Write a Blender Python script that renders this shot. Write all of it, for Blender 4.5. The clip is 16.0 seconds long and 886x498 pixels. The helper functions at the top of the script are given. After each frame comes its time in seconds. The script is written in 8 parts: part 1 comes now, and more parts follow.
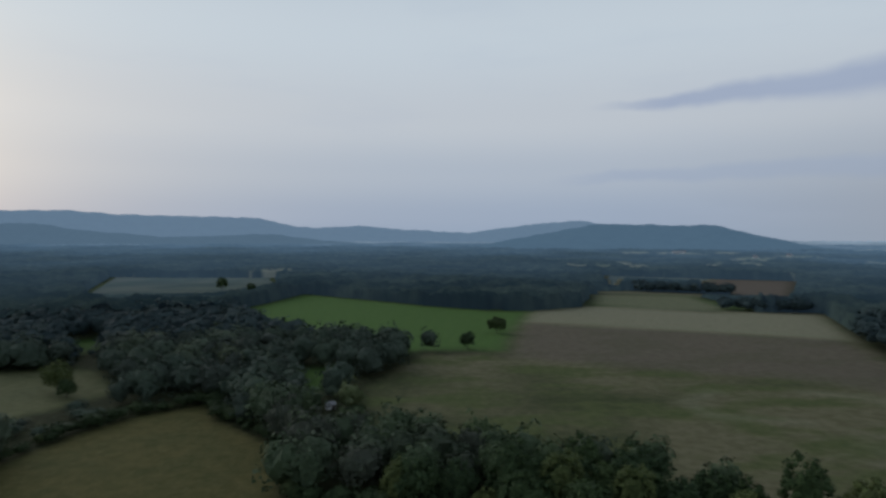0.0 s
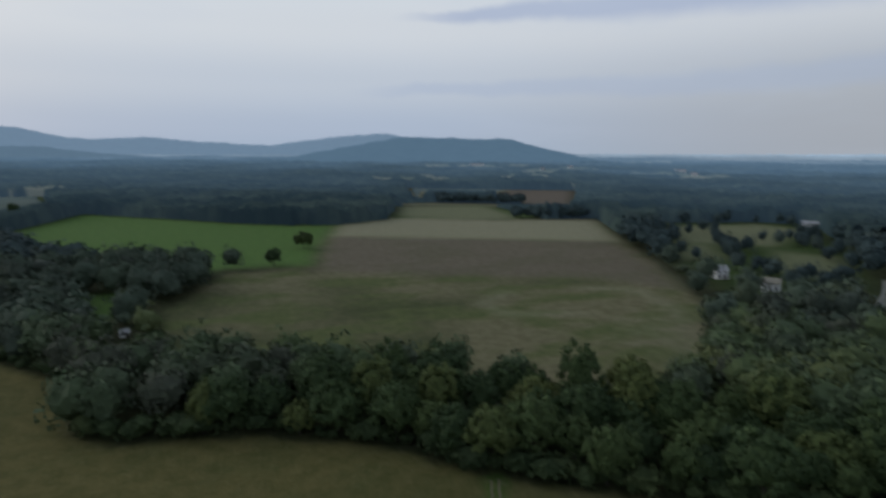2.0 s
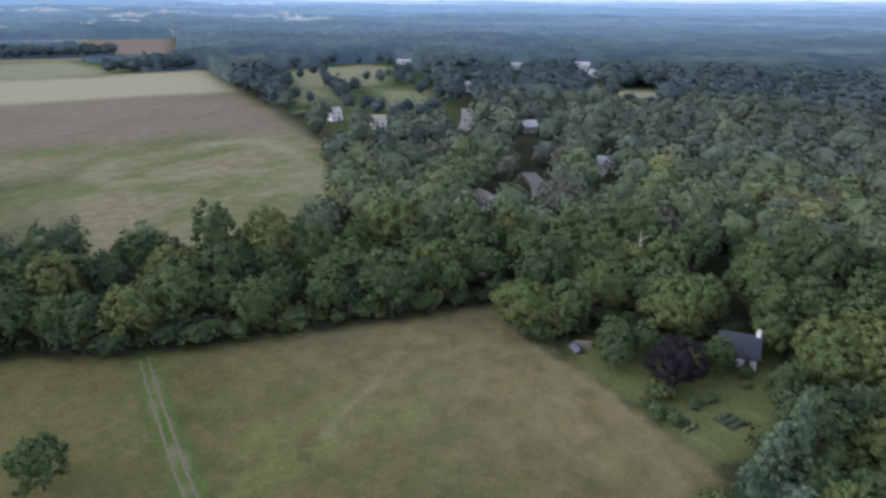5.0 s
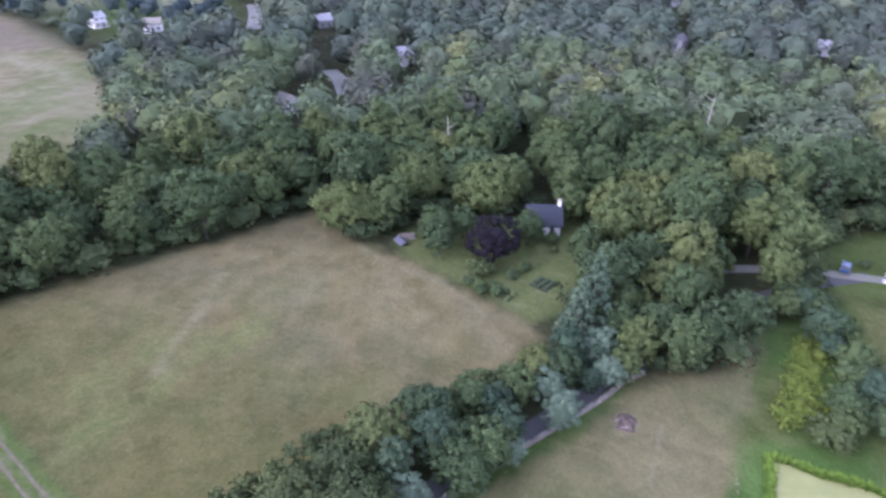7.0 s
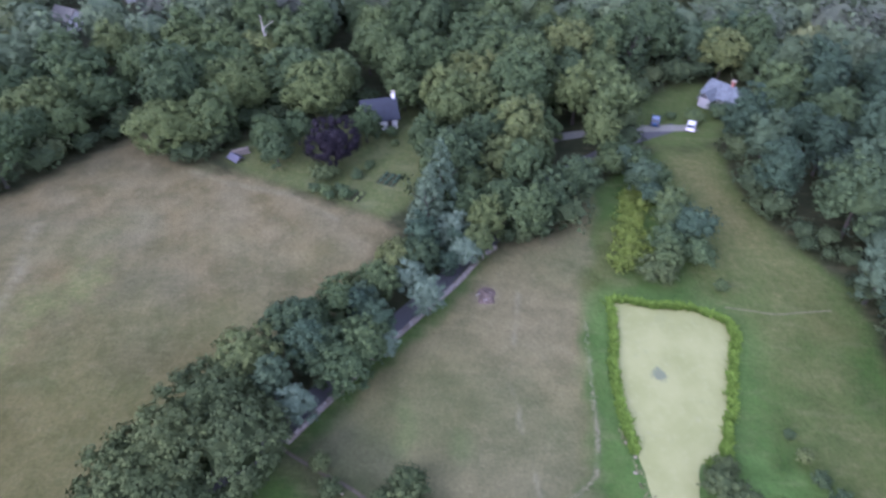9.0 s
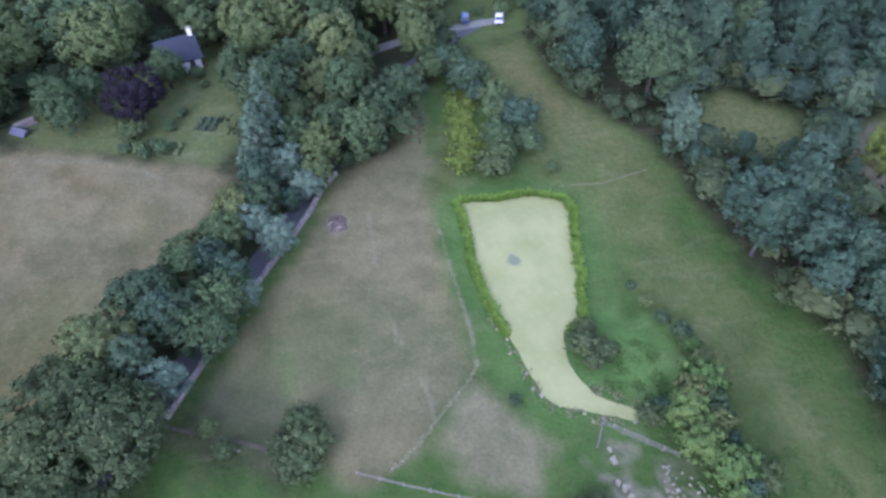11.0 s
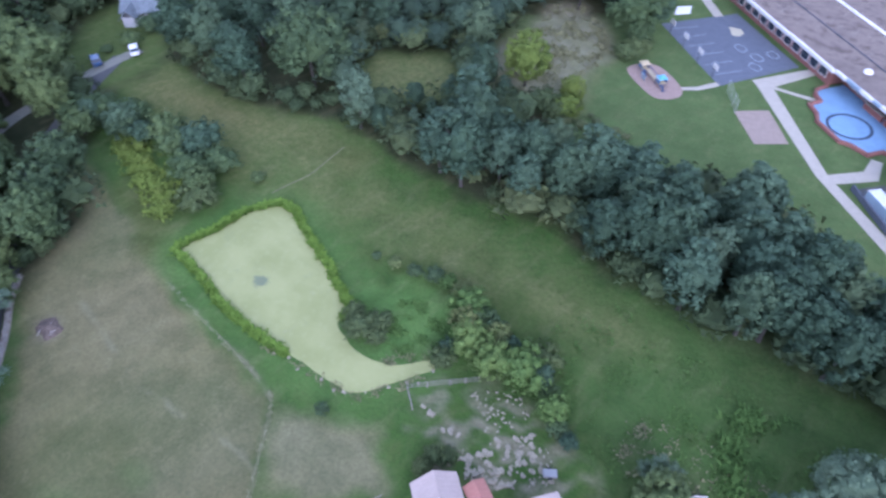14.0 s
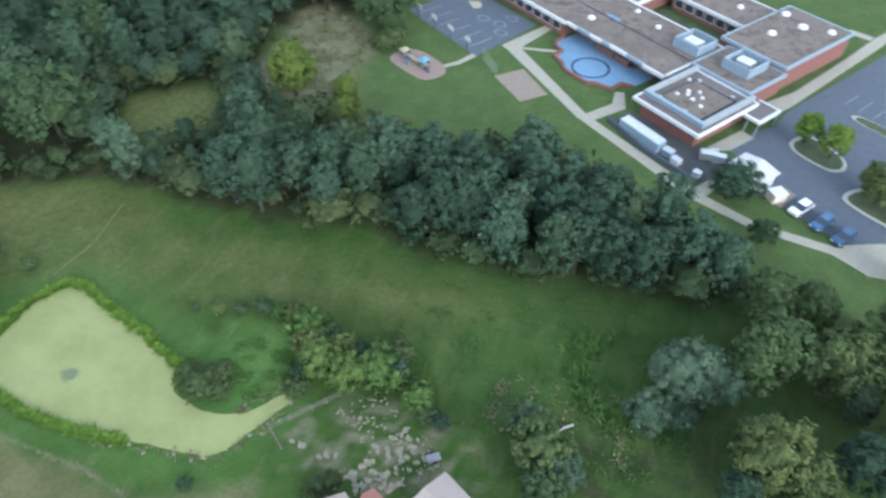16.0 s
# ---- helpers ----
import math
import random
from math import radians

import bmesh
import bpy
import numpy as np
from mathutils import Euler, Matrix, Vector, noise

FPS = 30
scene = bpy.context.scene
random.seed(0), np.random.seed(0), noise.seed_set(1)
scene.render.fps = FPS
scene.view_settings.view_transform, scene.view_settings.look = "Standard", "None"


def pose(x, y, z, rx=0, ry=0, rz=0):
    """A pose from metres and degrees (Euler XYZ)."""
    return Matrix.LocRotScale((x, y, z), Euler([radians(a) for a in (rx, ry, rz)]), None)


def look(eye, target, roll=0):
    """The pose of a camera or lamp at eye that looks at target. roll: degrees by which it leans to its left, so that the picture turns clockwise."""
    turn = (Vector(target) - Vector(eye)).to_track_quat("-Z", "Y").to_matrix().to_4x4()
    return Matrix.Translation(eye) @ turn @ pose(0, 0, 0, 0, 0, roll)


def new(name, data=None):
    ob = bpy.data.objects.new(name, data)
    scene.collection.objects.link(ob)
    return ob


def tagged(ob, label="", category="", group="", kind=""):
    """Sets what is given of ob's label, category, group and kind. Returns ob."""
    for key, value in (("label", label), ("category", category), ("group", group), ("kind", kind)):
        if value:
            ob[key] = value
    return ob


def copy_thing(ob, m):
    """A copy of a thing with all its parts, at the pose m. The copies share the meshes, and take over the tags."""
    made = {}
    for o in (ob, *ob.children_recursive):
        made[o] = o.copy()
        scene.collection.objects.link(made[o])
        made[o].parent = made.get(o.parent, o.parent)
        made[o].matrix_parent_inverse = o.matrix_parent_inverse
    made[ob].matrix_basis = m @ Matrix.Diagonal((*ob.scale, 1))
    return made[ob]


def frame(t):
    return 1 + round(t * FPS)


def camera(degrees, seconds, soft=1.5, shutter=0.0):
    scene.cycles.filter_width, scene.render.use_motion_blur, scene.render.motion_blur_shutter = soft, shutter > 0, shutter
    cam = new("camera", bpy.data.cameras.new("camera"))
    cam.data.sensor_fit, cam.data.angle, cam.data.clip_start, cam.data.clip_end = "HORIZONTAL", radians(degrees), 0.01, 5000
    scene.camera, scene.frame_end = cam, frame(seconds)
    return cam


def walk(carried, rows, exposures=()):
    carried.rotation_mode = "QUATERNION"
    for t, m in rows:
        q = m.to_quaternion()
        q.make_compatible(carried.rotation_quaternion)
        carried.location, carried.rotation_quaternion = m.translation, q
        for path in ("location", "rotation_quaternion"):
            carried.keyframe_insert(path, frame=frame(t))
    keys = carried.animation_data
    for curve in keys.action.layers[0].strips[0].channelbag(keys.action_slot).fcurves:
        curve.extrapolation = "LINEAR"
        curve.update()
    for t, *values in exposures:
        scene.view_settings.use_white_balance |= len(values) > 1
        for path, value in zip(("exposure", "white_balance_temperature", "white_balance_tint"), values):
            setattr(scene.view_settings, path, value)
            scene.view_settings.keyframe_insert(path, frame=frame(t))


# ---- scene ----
EYE = (0.0, 0.0, 65.0)
cam = camera(69.6, 16.0, soft=2.65, shutter=0.45)
# seconds, tilt, roll, heading of the drone camera, which hovers and turns
TURNS = [
    (0, 89.30, -0.10, 0.0), (0.5, 89.32, -0.16, -4.39), (1, 89.36, -0.18, -8.63), (1.5, 87.81, -0.15, -12.21),
    (2, 81.57, -0.09, -17.28), (2.5, 78.31, -0.10, -25.15), (3, 76.45, -0.09, -31.36), (3.5, 74.51, -0.07, -36.57),
    (4, 72.54, -0.09, -41.20), (4.2, 71.72, -0.09, -43.25), (6.3, 62.60, -0.02, -62.02), (6.5, 61.70, -0.02, -63.91), (7, 59.43, 0.03, -68.64),
    (7.5, 57.16, 0.07, -72.96), (8, 54.89, 0.07, -76.41), (8.5, 52.62, 0.13, -80.50), (9, 50.34, 0.10, -85.06),
    (9.5, 48.06, 0.08, -90.07), (9.7, 47.14, 0.08, -91.97), (11.8, 42.56, 0.03, -110.03), (12, 42.65, 0.03, -111.87), (12.5, 42.73, -0.01, -117.69), (13, 42.82, -0.02, -124.49),
    (13.5, 42.93, -0.06, -130.67), (14, 42.97, -0.07, -136.59), (14.5, 43.04, -0.12, -142.00), (15, 43.12, -0.15, -147.70),
    (15.5, 43.20, -0.21, -153.43), (16, 43.30, -0.23, -159.76)]
EXPOSURES = [(0, -0.06, 6100, 7), (1.5, -0.03, 6100, 7), (2.5, 0.61, 6400, 9), (4, 1.29, 6250, 13), (7, 2.62, 5500, 39), (9, 2.49, 5300, 41), (12, 2.46, 5000, 34), (14, 2.4, 5020, 30), (16, 2.25, 5560, 5)]
walk(cam, [(t, pose(*EYE, tilt, roll, yaw)) for t, tilt, roll, yaw in TURNS], EXPOSURES)

# ---------------------------------------------------------------- sky and sun


class Tree:
    """Small helper to lay out shader nodes."""

    def __init__(self, tree):
        self.t = tree
        tree.nodes.clear()

    def n(self, kind, **settings):
        node = self.t.nodes.new(kind)
        for key, value in settings.items():
            if key == "operation":
                node.operation = value
            elif key == "data_type":
                node.data_type = value
            elif key == "blend_type":
                node.blend_type = value
            elif key == "attribute_name":
                node.attribute_name = value
            elif key == "use_clamp":
                node.use_clamp = value
        return node

    def link(self, a, b):
        self.t.links.new(a, b)

    def put(self, socket, value):
        if hasattr(value, "is_linked"):
            self.t.links.new(value, socket)
        else:
            socket.default_value = value

    def math(self, op, a, b=0.0, c=0.0, clamp=False):
        node = self.n("ShaderNodeMath", operation=op, use_clamp=clamp)
        for socket, value in zip(node.inputs, (a, b, c)):
            self.put(socket, value)
        return node.outputs[0]

    def mix(self, f, a, b, blend="MIX"):
        node = self.n("ShaderNodeMix", data_type="RGBA", blend_type=blend)
        self.put(node.inputs["Factor"], f)
        for name, value in (("A", a), ("B", b)):
            socket = [s for s in node.inputs if s.name == name and s.type == "RGBA"][0]
            self.put(socket, (*value, 1.0) if isinstance(value, tuple) and len(value) == 3 else value)
        return [s for s in node.outputs if s.type == "RGBA"][0]

    def ramp(self, f, stops, smooth=True):
        node = self.n("ShaderNodeValToRGB")
        node.color_ramp.interpolation = "EASE" if smooth else "LINEAR"
        while len(node.color_ramp.elements) < len(stops):
            node.color_ramp.elements.new(0.5)
        for e, (p, c) in zip(node.color_ramp.elements, stops):
            e.position = p
            e.color = (*c, 1.0) if len(c) == 3 else c
        self.put(node.inputs[0], f)
        return node.outputs[0]

    def step(self, f, lo, hi):
        node = self.n("ShaderNodeMapRange")
        node.interpolation_type = "SMOOTHSTEP"
        self.put(node.inputs["Value"], f)
        self.put(node.inputs["From Min"], lo)
        self.put(node.inputs["From Max"], hi)
        return node.outputs[0]

    def noise(self, vector, scale, detail=4.0, rough=0.55, stretch=None):
        if stretch:
            m = self.n("ShaderNodeMapping")
            self.put(m.inputs["Vector"], vector)
            m.inputs["Scale"].default_value = stretch
            vector = m.outputs[0]
        node = self.n("ShaderNodeTexNoise")
        self.put(node.inputs["Vector"], vector)
        node.inputs["Scale"].default_value = scale
        node.inputs["Detail"].default_value = detail
        node.inputs["Roughness"].default_value = rough
        return node.outputs[0]


SUN_EL, SUN_AZ = radians(9), radians(-48)   # a low sun behind cloud, ahead and to the west of the first view
world = bpy.data.worlds.new("overcast_evening")
scene.world = world
world.use_nodes = True
w = Tree(world.node_tree)
direction = w.n("ShaderNodeTexCoord").outputs["Generated"]
sep = w.n("ShaderNodeSeparateXYZ")
w.link(direction, sep.inputs[0])
dx, dy, dz = sep.outputs
elev = w.math("MULTIPLY", w.math("ARCSINE", dz), 57.2958)
azim = w.math("MULTIPLY", w.math("ARCTAN2", dx, dy), 57.2958)
veil = w.ramp(w.math("DIVIDE", w.math("ADD", elev, 2.0), 62.0, clamp=True), [
    (0.0, (0.30, 0.37, 0.47)), (0.032, (0.34, 0.405, 0.51)), (0.07, (0.37, 0.425, 0.53)), (0.13, (0.46, 0.495, 0.565)),
    (0.2, (0.57, 0.585, 0.62)), (0.32, (0.61, 0.65, 0.69)), (0.42, (0.56, 0.61, 0.66)), (0.6, (0.30, 0.335, 0.385)), (1.0, (0.20, 0.23, 0.28))])
# warmer where the sun stands behind the cloud
glow = w.step(w.math("ABSOLUTE", w.math("SUBTRACT", azim, -46.0)), 45.0, 4.0)
glow = w.math("MULTIPLY", glow, w.step(w.math("ABSOLUTE", w.math("SUBTRACT", elev, 9.0)), 9.0, 1.0))
veil = w.mix(w.math("MULTIPLY", glow, 0.16), veil, (0.66, 0.60, 0.58))
# paler and greyer towards the east
veil = w.mix(w.math("MULTIPLY", w.step(azim, 12.0, 55.0), w.math("MULTIPLY", w.step(elev, 14.0, 2.0), 0.85)), veil, (0.345, 0.352, 0.375))


def streak(at, slope, thick, grow, start):
    """A long thin cloud bank: height in degrees over the horizon at azimuth 20, its slope, half thickness and where it begins."""
    wob = w.math("MULTIPLY", w.math("SUBTRACT", w.noise(direction, 9.0, 5.0), 0.5), 1.6)
    along = w.math("SUBTRACT", azim, start)
    line = w.math("ADD", at, w.math("MULTIPLY", along, slope))
    off = w.math("ABSOLUTE", w.math("ADD", w.math("SUBTRACT", elev, line), wob))
    half = w.math("ADD", thick, w.math("MULTIPLY", along, grow))
    body = w.step(w.math("DIVIDE", off, half), 1.25, 0.25)
    ends = w.math("MULTIPLY", w.step(along, -1.0, 7.0), w.step(along, 85.0, 40.0))
    return w.math("MULTIPLY", body, ends)


veil = w.mix(w.math("MULTIPLY", streak(11.5, 0.035, 0.35, 0.05, 13.0), 0.75), veil, (0.33, 0.38, 0.52))
veil = w.mix(w.math("MULTIPLY", streak(5.4, 0.02, 0.5, 0.02, 9.0), 0.4), veil, (0.32, 0.38, 0.52))
patchy = w.noise(direction, 3.0, 6.0, 0.6, (1.0, 1.0, 5.0))
veil = w.mix(w.math("MULTIPLY", w.step(patchy, 0.45, 0.75), 0.16), veil, (0.45, 0.50, 0.60))
nishita = w.n("ShaderNodeTexSky")
nishita.sky_type = "NISHITA"
nishita.sun_disc = False
nishita.sun_elevation, nishita.sun_rotation = SUN_EL, SUN_AZ
nishita.dust_density = 3.0
clear = w.mix(1.0, nishita.outputs[0], (0.1, 0.1, 0.1), "MULTIPLY")
back = w.n("ShaderNodeBackground")
w.put(back.inputs["Color"], w.mix(0.93, clear, veil))
back.inputs["Strength"].default_value = 1.0
w.link(back.outputs[0], w.n("ShaderNodeOutputWorld").inputs[0])

sun = new("sun", bpy.data.lights.new("sun", "SUN"))
sun.data.energy, sun.data.angle, sun.data.color = 0.9, radians(40), (1.0, 0.95, 0.9)
sun.matrix_world = look((300 * math.sin(SUN_AZ), 300 * math.cos(SUN_AZ), 150), (0, 0, 0))


# ---------------------------------------------------------------- materials
def material(name, build, rough=0.85, spec=0.2, metal=0.0):
    """A principled material; build(tree, place) gives the colour and, if wanted, a height for bump and its depth."""
    m = bpy.data.materials.new(name)
    m.use_nodes = True
    t = Tree(m.node_tree)
    out, bsdf = t.n("ShaderNodeOutputMaterial"), t.n("ShaderNodeBsdfPrincipled")
    geo = t.n("ShaderNodeNewGeometry")
    made = build(t, geo.outputs["Position"])
    colour, height, depth = made if isinstance(made, tuple) and len(made) == 3 and hasattr(made[0], "is_linked") else (made, None, 0)
    t.put(bsdf.inputs["Base Color"], colour)
    bsdf.inputs["Roughness"].default_value = rough
    bsdf.inputs["Specular IOR Level"].default_value = spec
    bsdf.inputs["Metallic"].default_value = metal
    if height is not None:
        b = t.n("ShaderNodeBump")
        b.inputs["Distance"].default_value = depth
        b.inputs["Strength"].default_value = 0.8
        t.link(height, b.inputs["Height"])
        t.link(b.outputs[0], bsdf.inputs["Normal"])
    t.link(bsdf.outputs[0], out.inputs[0])
    return m


def plain(name, colour, vary=0.18, size=0.6, rough=0.8, spec=0.25, metal=0.0, bump=0.0):
    """Paint, stone or metal of one colour with grain and blotches at two sizes."""
    def build(t, p):
        fine, wide = t.noise(p, 6.0 / size, 5.0), t.noise(p, 0.7 / size, 3.0)
        dark, light = tuple(c * (1 - vary) for c in colour), tuple(min(1.0, c * (1 + vary)) for c in colour)
        mixed = t.mix(t.step(fine, 0.3, 0.7), dark, light)
        mixed = t.mix(t.math("MULTIPLY", t.step(wide, 0.4, 0.7), 0.45), mixed, tuple(c * (1 - 1.6 * vary) for c in colour))
        return (mixed, fine, bump) if bump else mixed
    return material(name, build, rough, spec, metal)


def leafy(name, dark, mid, light, warm, per_object=True, warm_from=0.78, gloss=0.08, fleck=0.26, dapple=0.34):
    """Foliage: each tree its own tone, each spray of leaves a little lighter or darker."""
    def build(t, p):
        if per_object:
            own = t.n("ShaderNodeObjectInfo").outputs["Random"]
        else:
            own = t.n("ShaderNodeAttribute", attribute_name="tint").outputs["Fac"]
        leaf = t.n("ShaderNodeNewGeometry").outputs["Random Per Island"]
        base = t.ramp(own, [(0.0, dark), (0.45, mid), (warm_from, light), (1.0, warm)], False)
        base = t.mix(t.math("MULTIPLY", leaf, fleck), base, tuple(c * 0.5 for c in dark))
        base = t.mix(t.math("MULTIPLY", t.step(leaf, 0.7, 0.0), fleck), base, tuple(min(1, c * 1.7) for c in light))
        blotch, clump = t.noise(p, 0.3, 3.0), t.noise(p, 1.1, 2.0)
        base = t.mix(t.math("MULTIPLY", t.step(clump, 0.62, 0.38), dapple), base, tuple(c * 0.62 for c in dark))
        return t.mix(t.math("MULTIPLY", t.step(blotch, 0.35, 0.75), 0.3), base, tuple(c * 0.6 for c in mid))
    return material(name, build, 0.75, gloss)


LEAF = leafy("leaves", (0.038, 0.062, 0.032), (0.056, 0.088, 0.037), (0.082, 0.114, 0.042), (0.122, 0.140, 0.046), fleck=0.22)
LEAF_DARK = leafy("shaded_wood_leaves", (0.028, 0.050, 0.031), (0.039, 0.068, 0.041), (0.056, 0.090, 0.050), (0.080, 0.110, 0.054))
LEAF_BLUE = leafy("blue_green_wood_leaves", (0.044, 0.076, 0.048), (0.055, 0.092, 0.057), (0.070, 0.109, 0.065), (0.088, 0.125, 0.071))
LEAF_OAK = leafy("oak_leaves", (0.043, 0.062, 0.026), (0.055, 0.077, 0.031), (0.070, 0.094, 0.036), (0.090, 0.113, 0.042))
LEAF_OLIVE = leafy("olive_leaves", (0.073, 0.104, 0.040), (0.086, 0.116, 0.041), (0.098, 0.124, 0.043), (0.117, 0.133, 0.047))
# paler, greyer than the near leaves: distance haze is mixed into the colour
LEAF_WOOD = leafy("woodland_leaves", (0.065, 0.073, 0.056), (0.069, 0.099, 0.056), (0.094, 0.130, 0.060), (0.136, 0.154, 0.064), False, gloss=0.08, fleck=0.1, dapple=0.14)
# bluer leaf copy for far trees, evening haze put into its colour
LEAF_FAR = leafy("distant_hazed_leaves", (0.037, 0.056, 0.060), (0.044, 0.066, 0.069), (0.053, 0.076, 0.075), (0.066, 0.088, 0.078), False, gloss=0.05, fleck=0.07, dapple=0.05)
LEAF_EDGE = leafy("thicket_leaves", (0.030, 0.046, 0.022), (0.040, 0.060, 0.027), (0.054, 0.076, 0.032), (0.074, 0.090, 0.036), False, fleck=0.2)
LEAF_DARK_WOOD = leafy("dark_thicket_leaves", (0.030, 0.050, 0.033), (0.042, 0.068, 0.042), (0.056, 0.086, 0.050), (0.078, 0.104, 0.054), False, fleck=0.18)
LEAF_BANK = leafy("bank_brush_leaves", (0.062, 0.080, 0.034), (0.078, 0.096, 0.040), (0.094, 0.110, 0.046), (0.115, 0.122, 0.054), False, fleck=0.16)
LEAF_SAPLING = leafy("sapling_leaves", (0.052, 0.094, 0.026), (0.066, 0.112, 0.031), (0.082, 0.132, 0.036), (0.105, 0.146, 0.042))
# middle distance: leaf colour washed out with some haze
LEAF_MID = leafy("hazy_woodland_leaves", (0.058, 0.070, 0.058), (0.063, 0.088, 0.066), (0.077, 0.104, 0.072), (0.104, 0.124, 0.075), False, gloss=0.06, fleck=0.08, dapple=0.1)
LEAF_WEED = leafy("meadow_weeds", (0.053, 0.100, 0.023), (0.063, 0.115, 0.027), (0.076, 0.125, 0.032), (0.090, 0.136, 0.036))
LEAF_GREY = leafy("grey_green_leaves", (0.060, 0.096, 0.060), (0.076, 0.114, 0.069), (0.092, 0.132, 0.080), (0.103, 0.141, 0.084))
LEAF_SILVER = leafy("silver_leaves", (0.090, 0.134, 0.089), (0.108, 0.155, 0.103), (0.127, 0.175, 0.116), (0.139, 0.186, 0.123))
LEAF_PURPLE = leafy("purple_beech_leaves", (0.013, 0.012, 0.016), (0.016, 0.014, 0.019), (0.019, 0.017, 0.022), (0.022, 0.019, 0.022))
LEAF_BRIGHT = leafy("bright_reed_leaves", (0.085, 0.145, 0.020), (0.105, 0.170, 0.026), (0.125, 0.190, 0.032), (0.15, 0.20, 0.040))
LEAF_YELLOW = leafy("yellow_green_leaves", (0.085, 0.120, 0.026), (0.100, 0.138, 0.028), (0.115, 0.150, 0.033), (0.135, 0.158, 0.038))
LEAF_MARSH = leafy("marsh_weed_leaves", (0.080, 0.118, 0.020), (0.098, 0.140, 0.024), (0.116, 0.158, 0.030), (0.140, 0.172, 0.036))
LEAF_TAN = leafy("dry_grass_blades", (0.114, 0.117, 0.057), (0.138, 0.138, 0.069), (0.162, 0.156, 0.083), (0.186, 0.172, 0.097))
LEAF_STRAW = leafy("straw_blades", (0.185, 0.175, 0.110), (0.205, 0.195, 0.124), (0.225, 0.213, 0.138), (0.245, 0.23, 0.15), fleck=0.1, dapple=0.0)
BARK = plain("bark", (0.044, 0.040, 0.034), 0.3, 0.3, 0.9, bump=0.03)
BARK_PALE = plain("pale_bark", (0.36, 0.34, 0.31), 0.25, 0.3, 0.85)


# ---------------------------------------------------------------- mesh helpers
def mesh_of(name, verts, faces, mat=None, smooth=False):
    """A mesh from arrays: verts (n, 3), faces (m, 3) or (m, 4)."""
    verts, faces = np.asarray(verts, np.float32), np.asarray(faces, np.int32)
    me = bpy.data.meshes.new(name)
    k = faces.shape[1]
    me.vertices.add(len(verts))
    me.vertices.foreach_set("co", verts.ravel())
    me.loops.add(faces.size)
    me.loops.foreach_set("vertex_index", faces.ravel())
    me.polygons.add(len(faces))
    me.polygons.foreach_set("loop_start", np.arange(0, faces.size, k, dtype=np.int32))
    me.polygons.foreach_set("use_smooth", np.full(len(faces), smooth))
    me.update(calc_edges=True)
    if mat:
        me.materials.append(mat)
    return me


def float_attribute(me, name, values):
    me.attributes.new(name, "FLOAT", "POINT").data.foreach_set("value", np.asarray(values, np.float32))


def part(name, bm, mat, parent, label=""):
    """Links a bmesh as one mesh object under a thing or under a part."""
    me = bpy.data.meshes.new(name)
    bm.to_mesh(me)
    bm.free()
    me.materials.append(mat)
    ob = new(name, me)
    ob.parent = parent
    return tagged(ob, label)


def thing(name, at, turn=0.0, label="", category="", group="", kind=""):
    ob = new(name)
    ob.matrix_world = pose(at[0], at[1], at[2] if len(at) > 2 else 0.0, 0, 0, turn)
    return tagged(ob, label, category, group, kind)


def box(bm, x0, y0, z0, x1, y1, z1, bevel=0.0):
    """Adds a box, its edges bevelled."""
    made = bmesh.ops.create_cube(bm, size=1.0, matrix=Matrix.LocRotScale(
        ((x0 + x1) / 2, (y0 + y1) / 2, (z0 + z1) / 2), None, (abs(x1 - x0), abs(y1 - y0), abs(z1 - z0))))
    if bevel:
        edges = list({e for v in made["verts"] for e in v.link_edges})
        bmesh.ops.bevel(bm, geom=edges, offset=bevel, segments=1, affect="EDGES")
    return bm


def rod(bm, a, b, r0, r1=None, sides=8):
    """Adds a tapered round bar from a to b."""
    a, b = Vector(a), Vector(b)
    m = Matrix.Translation((a + b) / 2) @ (b - a).to_track_quat("Z", "Y").to_matrix().to_4x4()
    bmesh.ops.create_cone(bm, cap_ends=True, segments=sides, radius1=r0, radius2=r0 if r1 is None else r1, depth=(b - a).length, matrix=m)
    return bm


def prism(bm, outline, z0, z1):
    """Adds an upright slab over an outline."""
    low, top = [bm.verts.new((x, y, z0)) for x, y in outline], [bm.verts.new((x, y, z1)) for x, y in outline]
    n = len(outline)
    bm.faces.new(top)
    bm.faces.new(low[::-1])
    for i in range(n):
        bm.faces.new((low[i], low[(i + 1) % n], top[(i + 1) % n], top[i]))
    bmesh.ops.recalc_face_normals(bm, faces=bm.faces)
    return bm


def inside(poly, x, y):
    """Signed distance to an outline, positive within; x and y are arrays."""
    px, py = np.array(poly, float).T
    d2, odd = np.full(x.shape, 1e18), np.zeros(x.shape, bool)
    for i in range(len(px)):
        ax, ay, bx, by = px[i - 1], py[i - 1], px[i], py[i]
        ex, ey = bx - ax, by - ay
        s = np.clip(((x - ax) * ex + (y - ay) * ey) / (ex * ex + ey * ey + 1e-9), 0, 1)
        d2 = np.minimum(d2, (x - ax - s * ex) ** 2 + (y - ay - s * ey) ** 2)
        odd ^= ((ay > y) != (by > y)) & (x < ex * (y - ay) / (by - ay + 1e-12) + ax)
    return np.sqrt(d2) * np.where(odd, 1, -1)


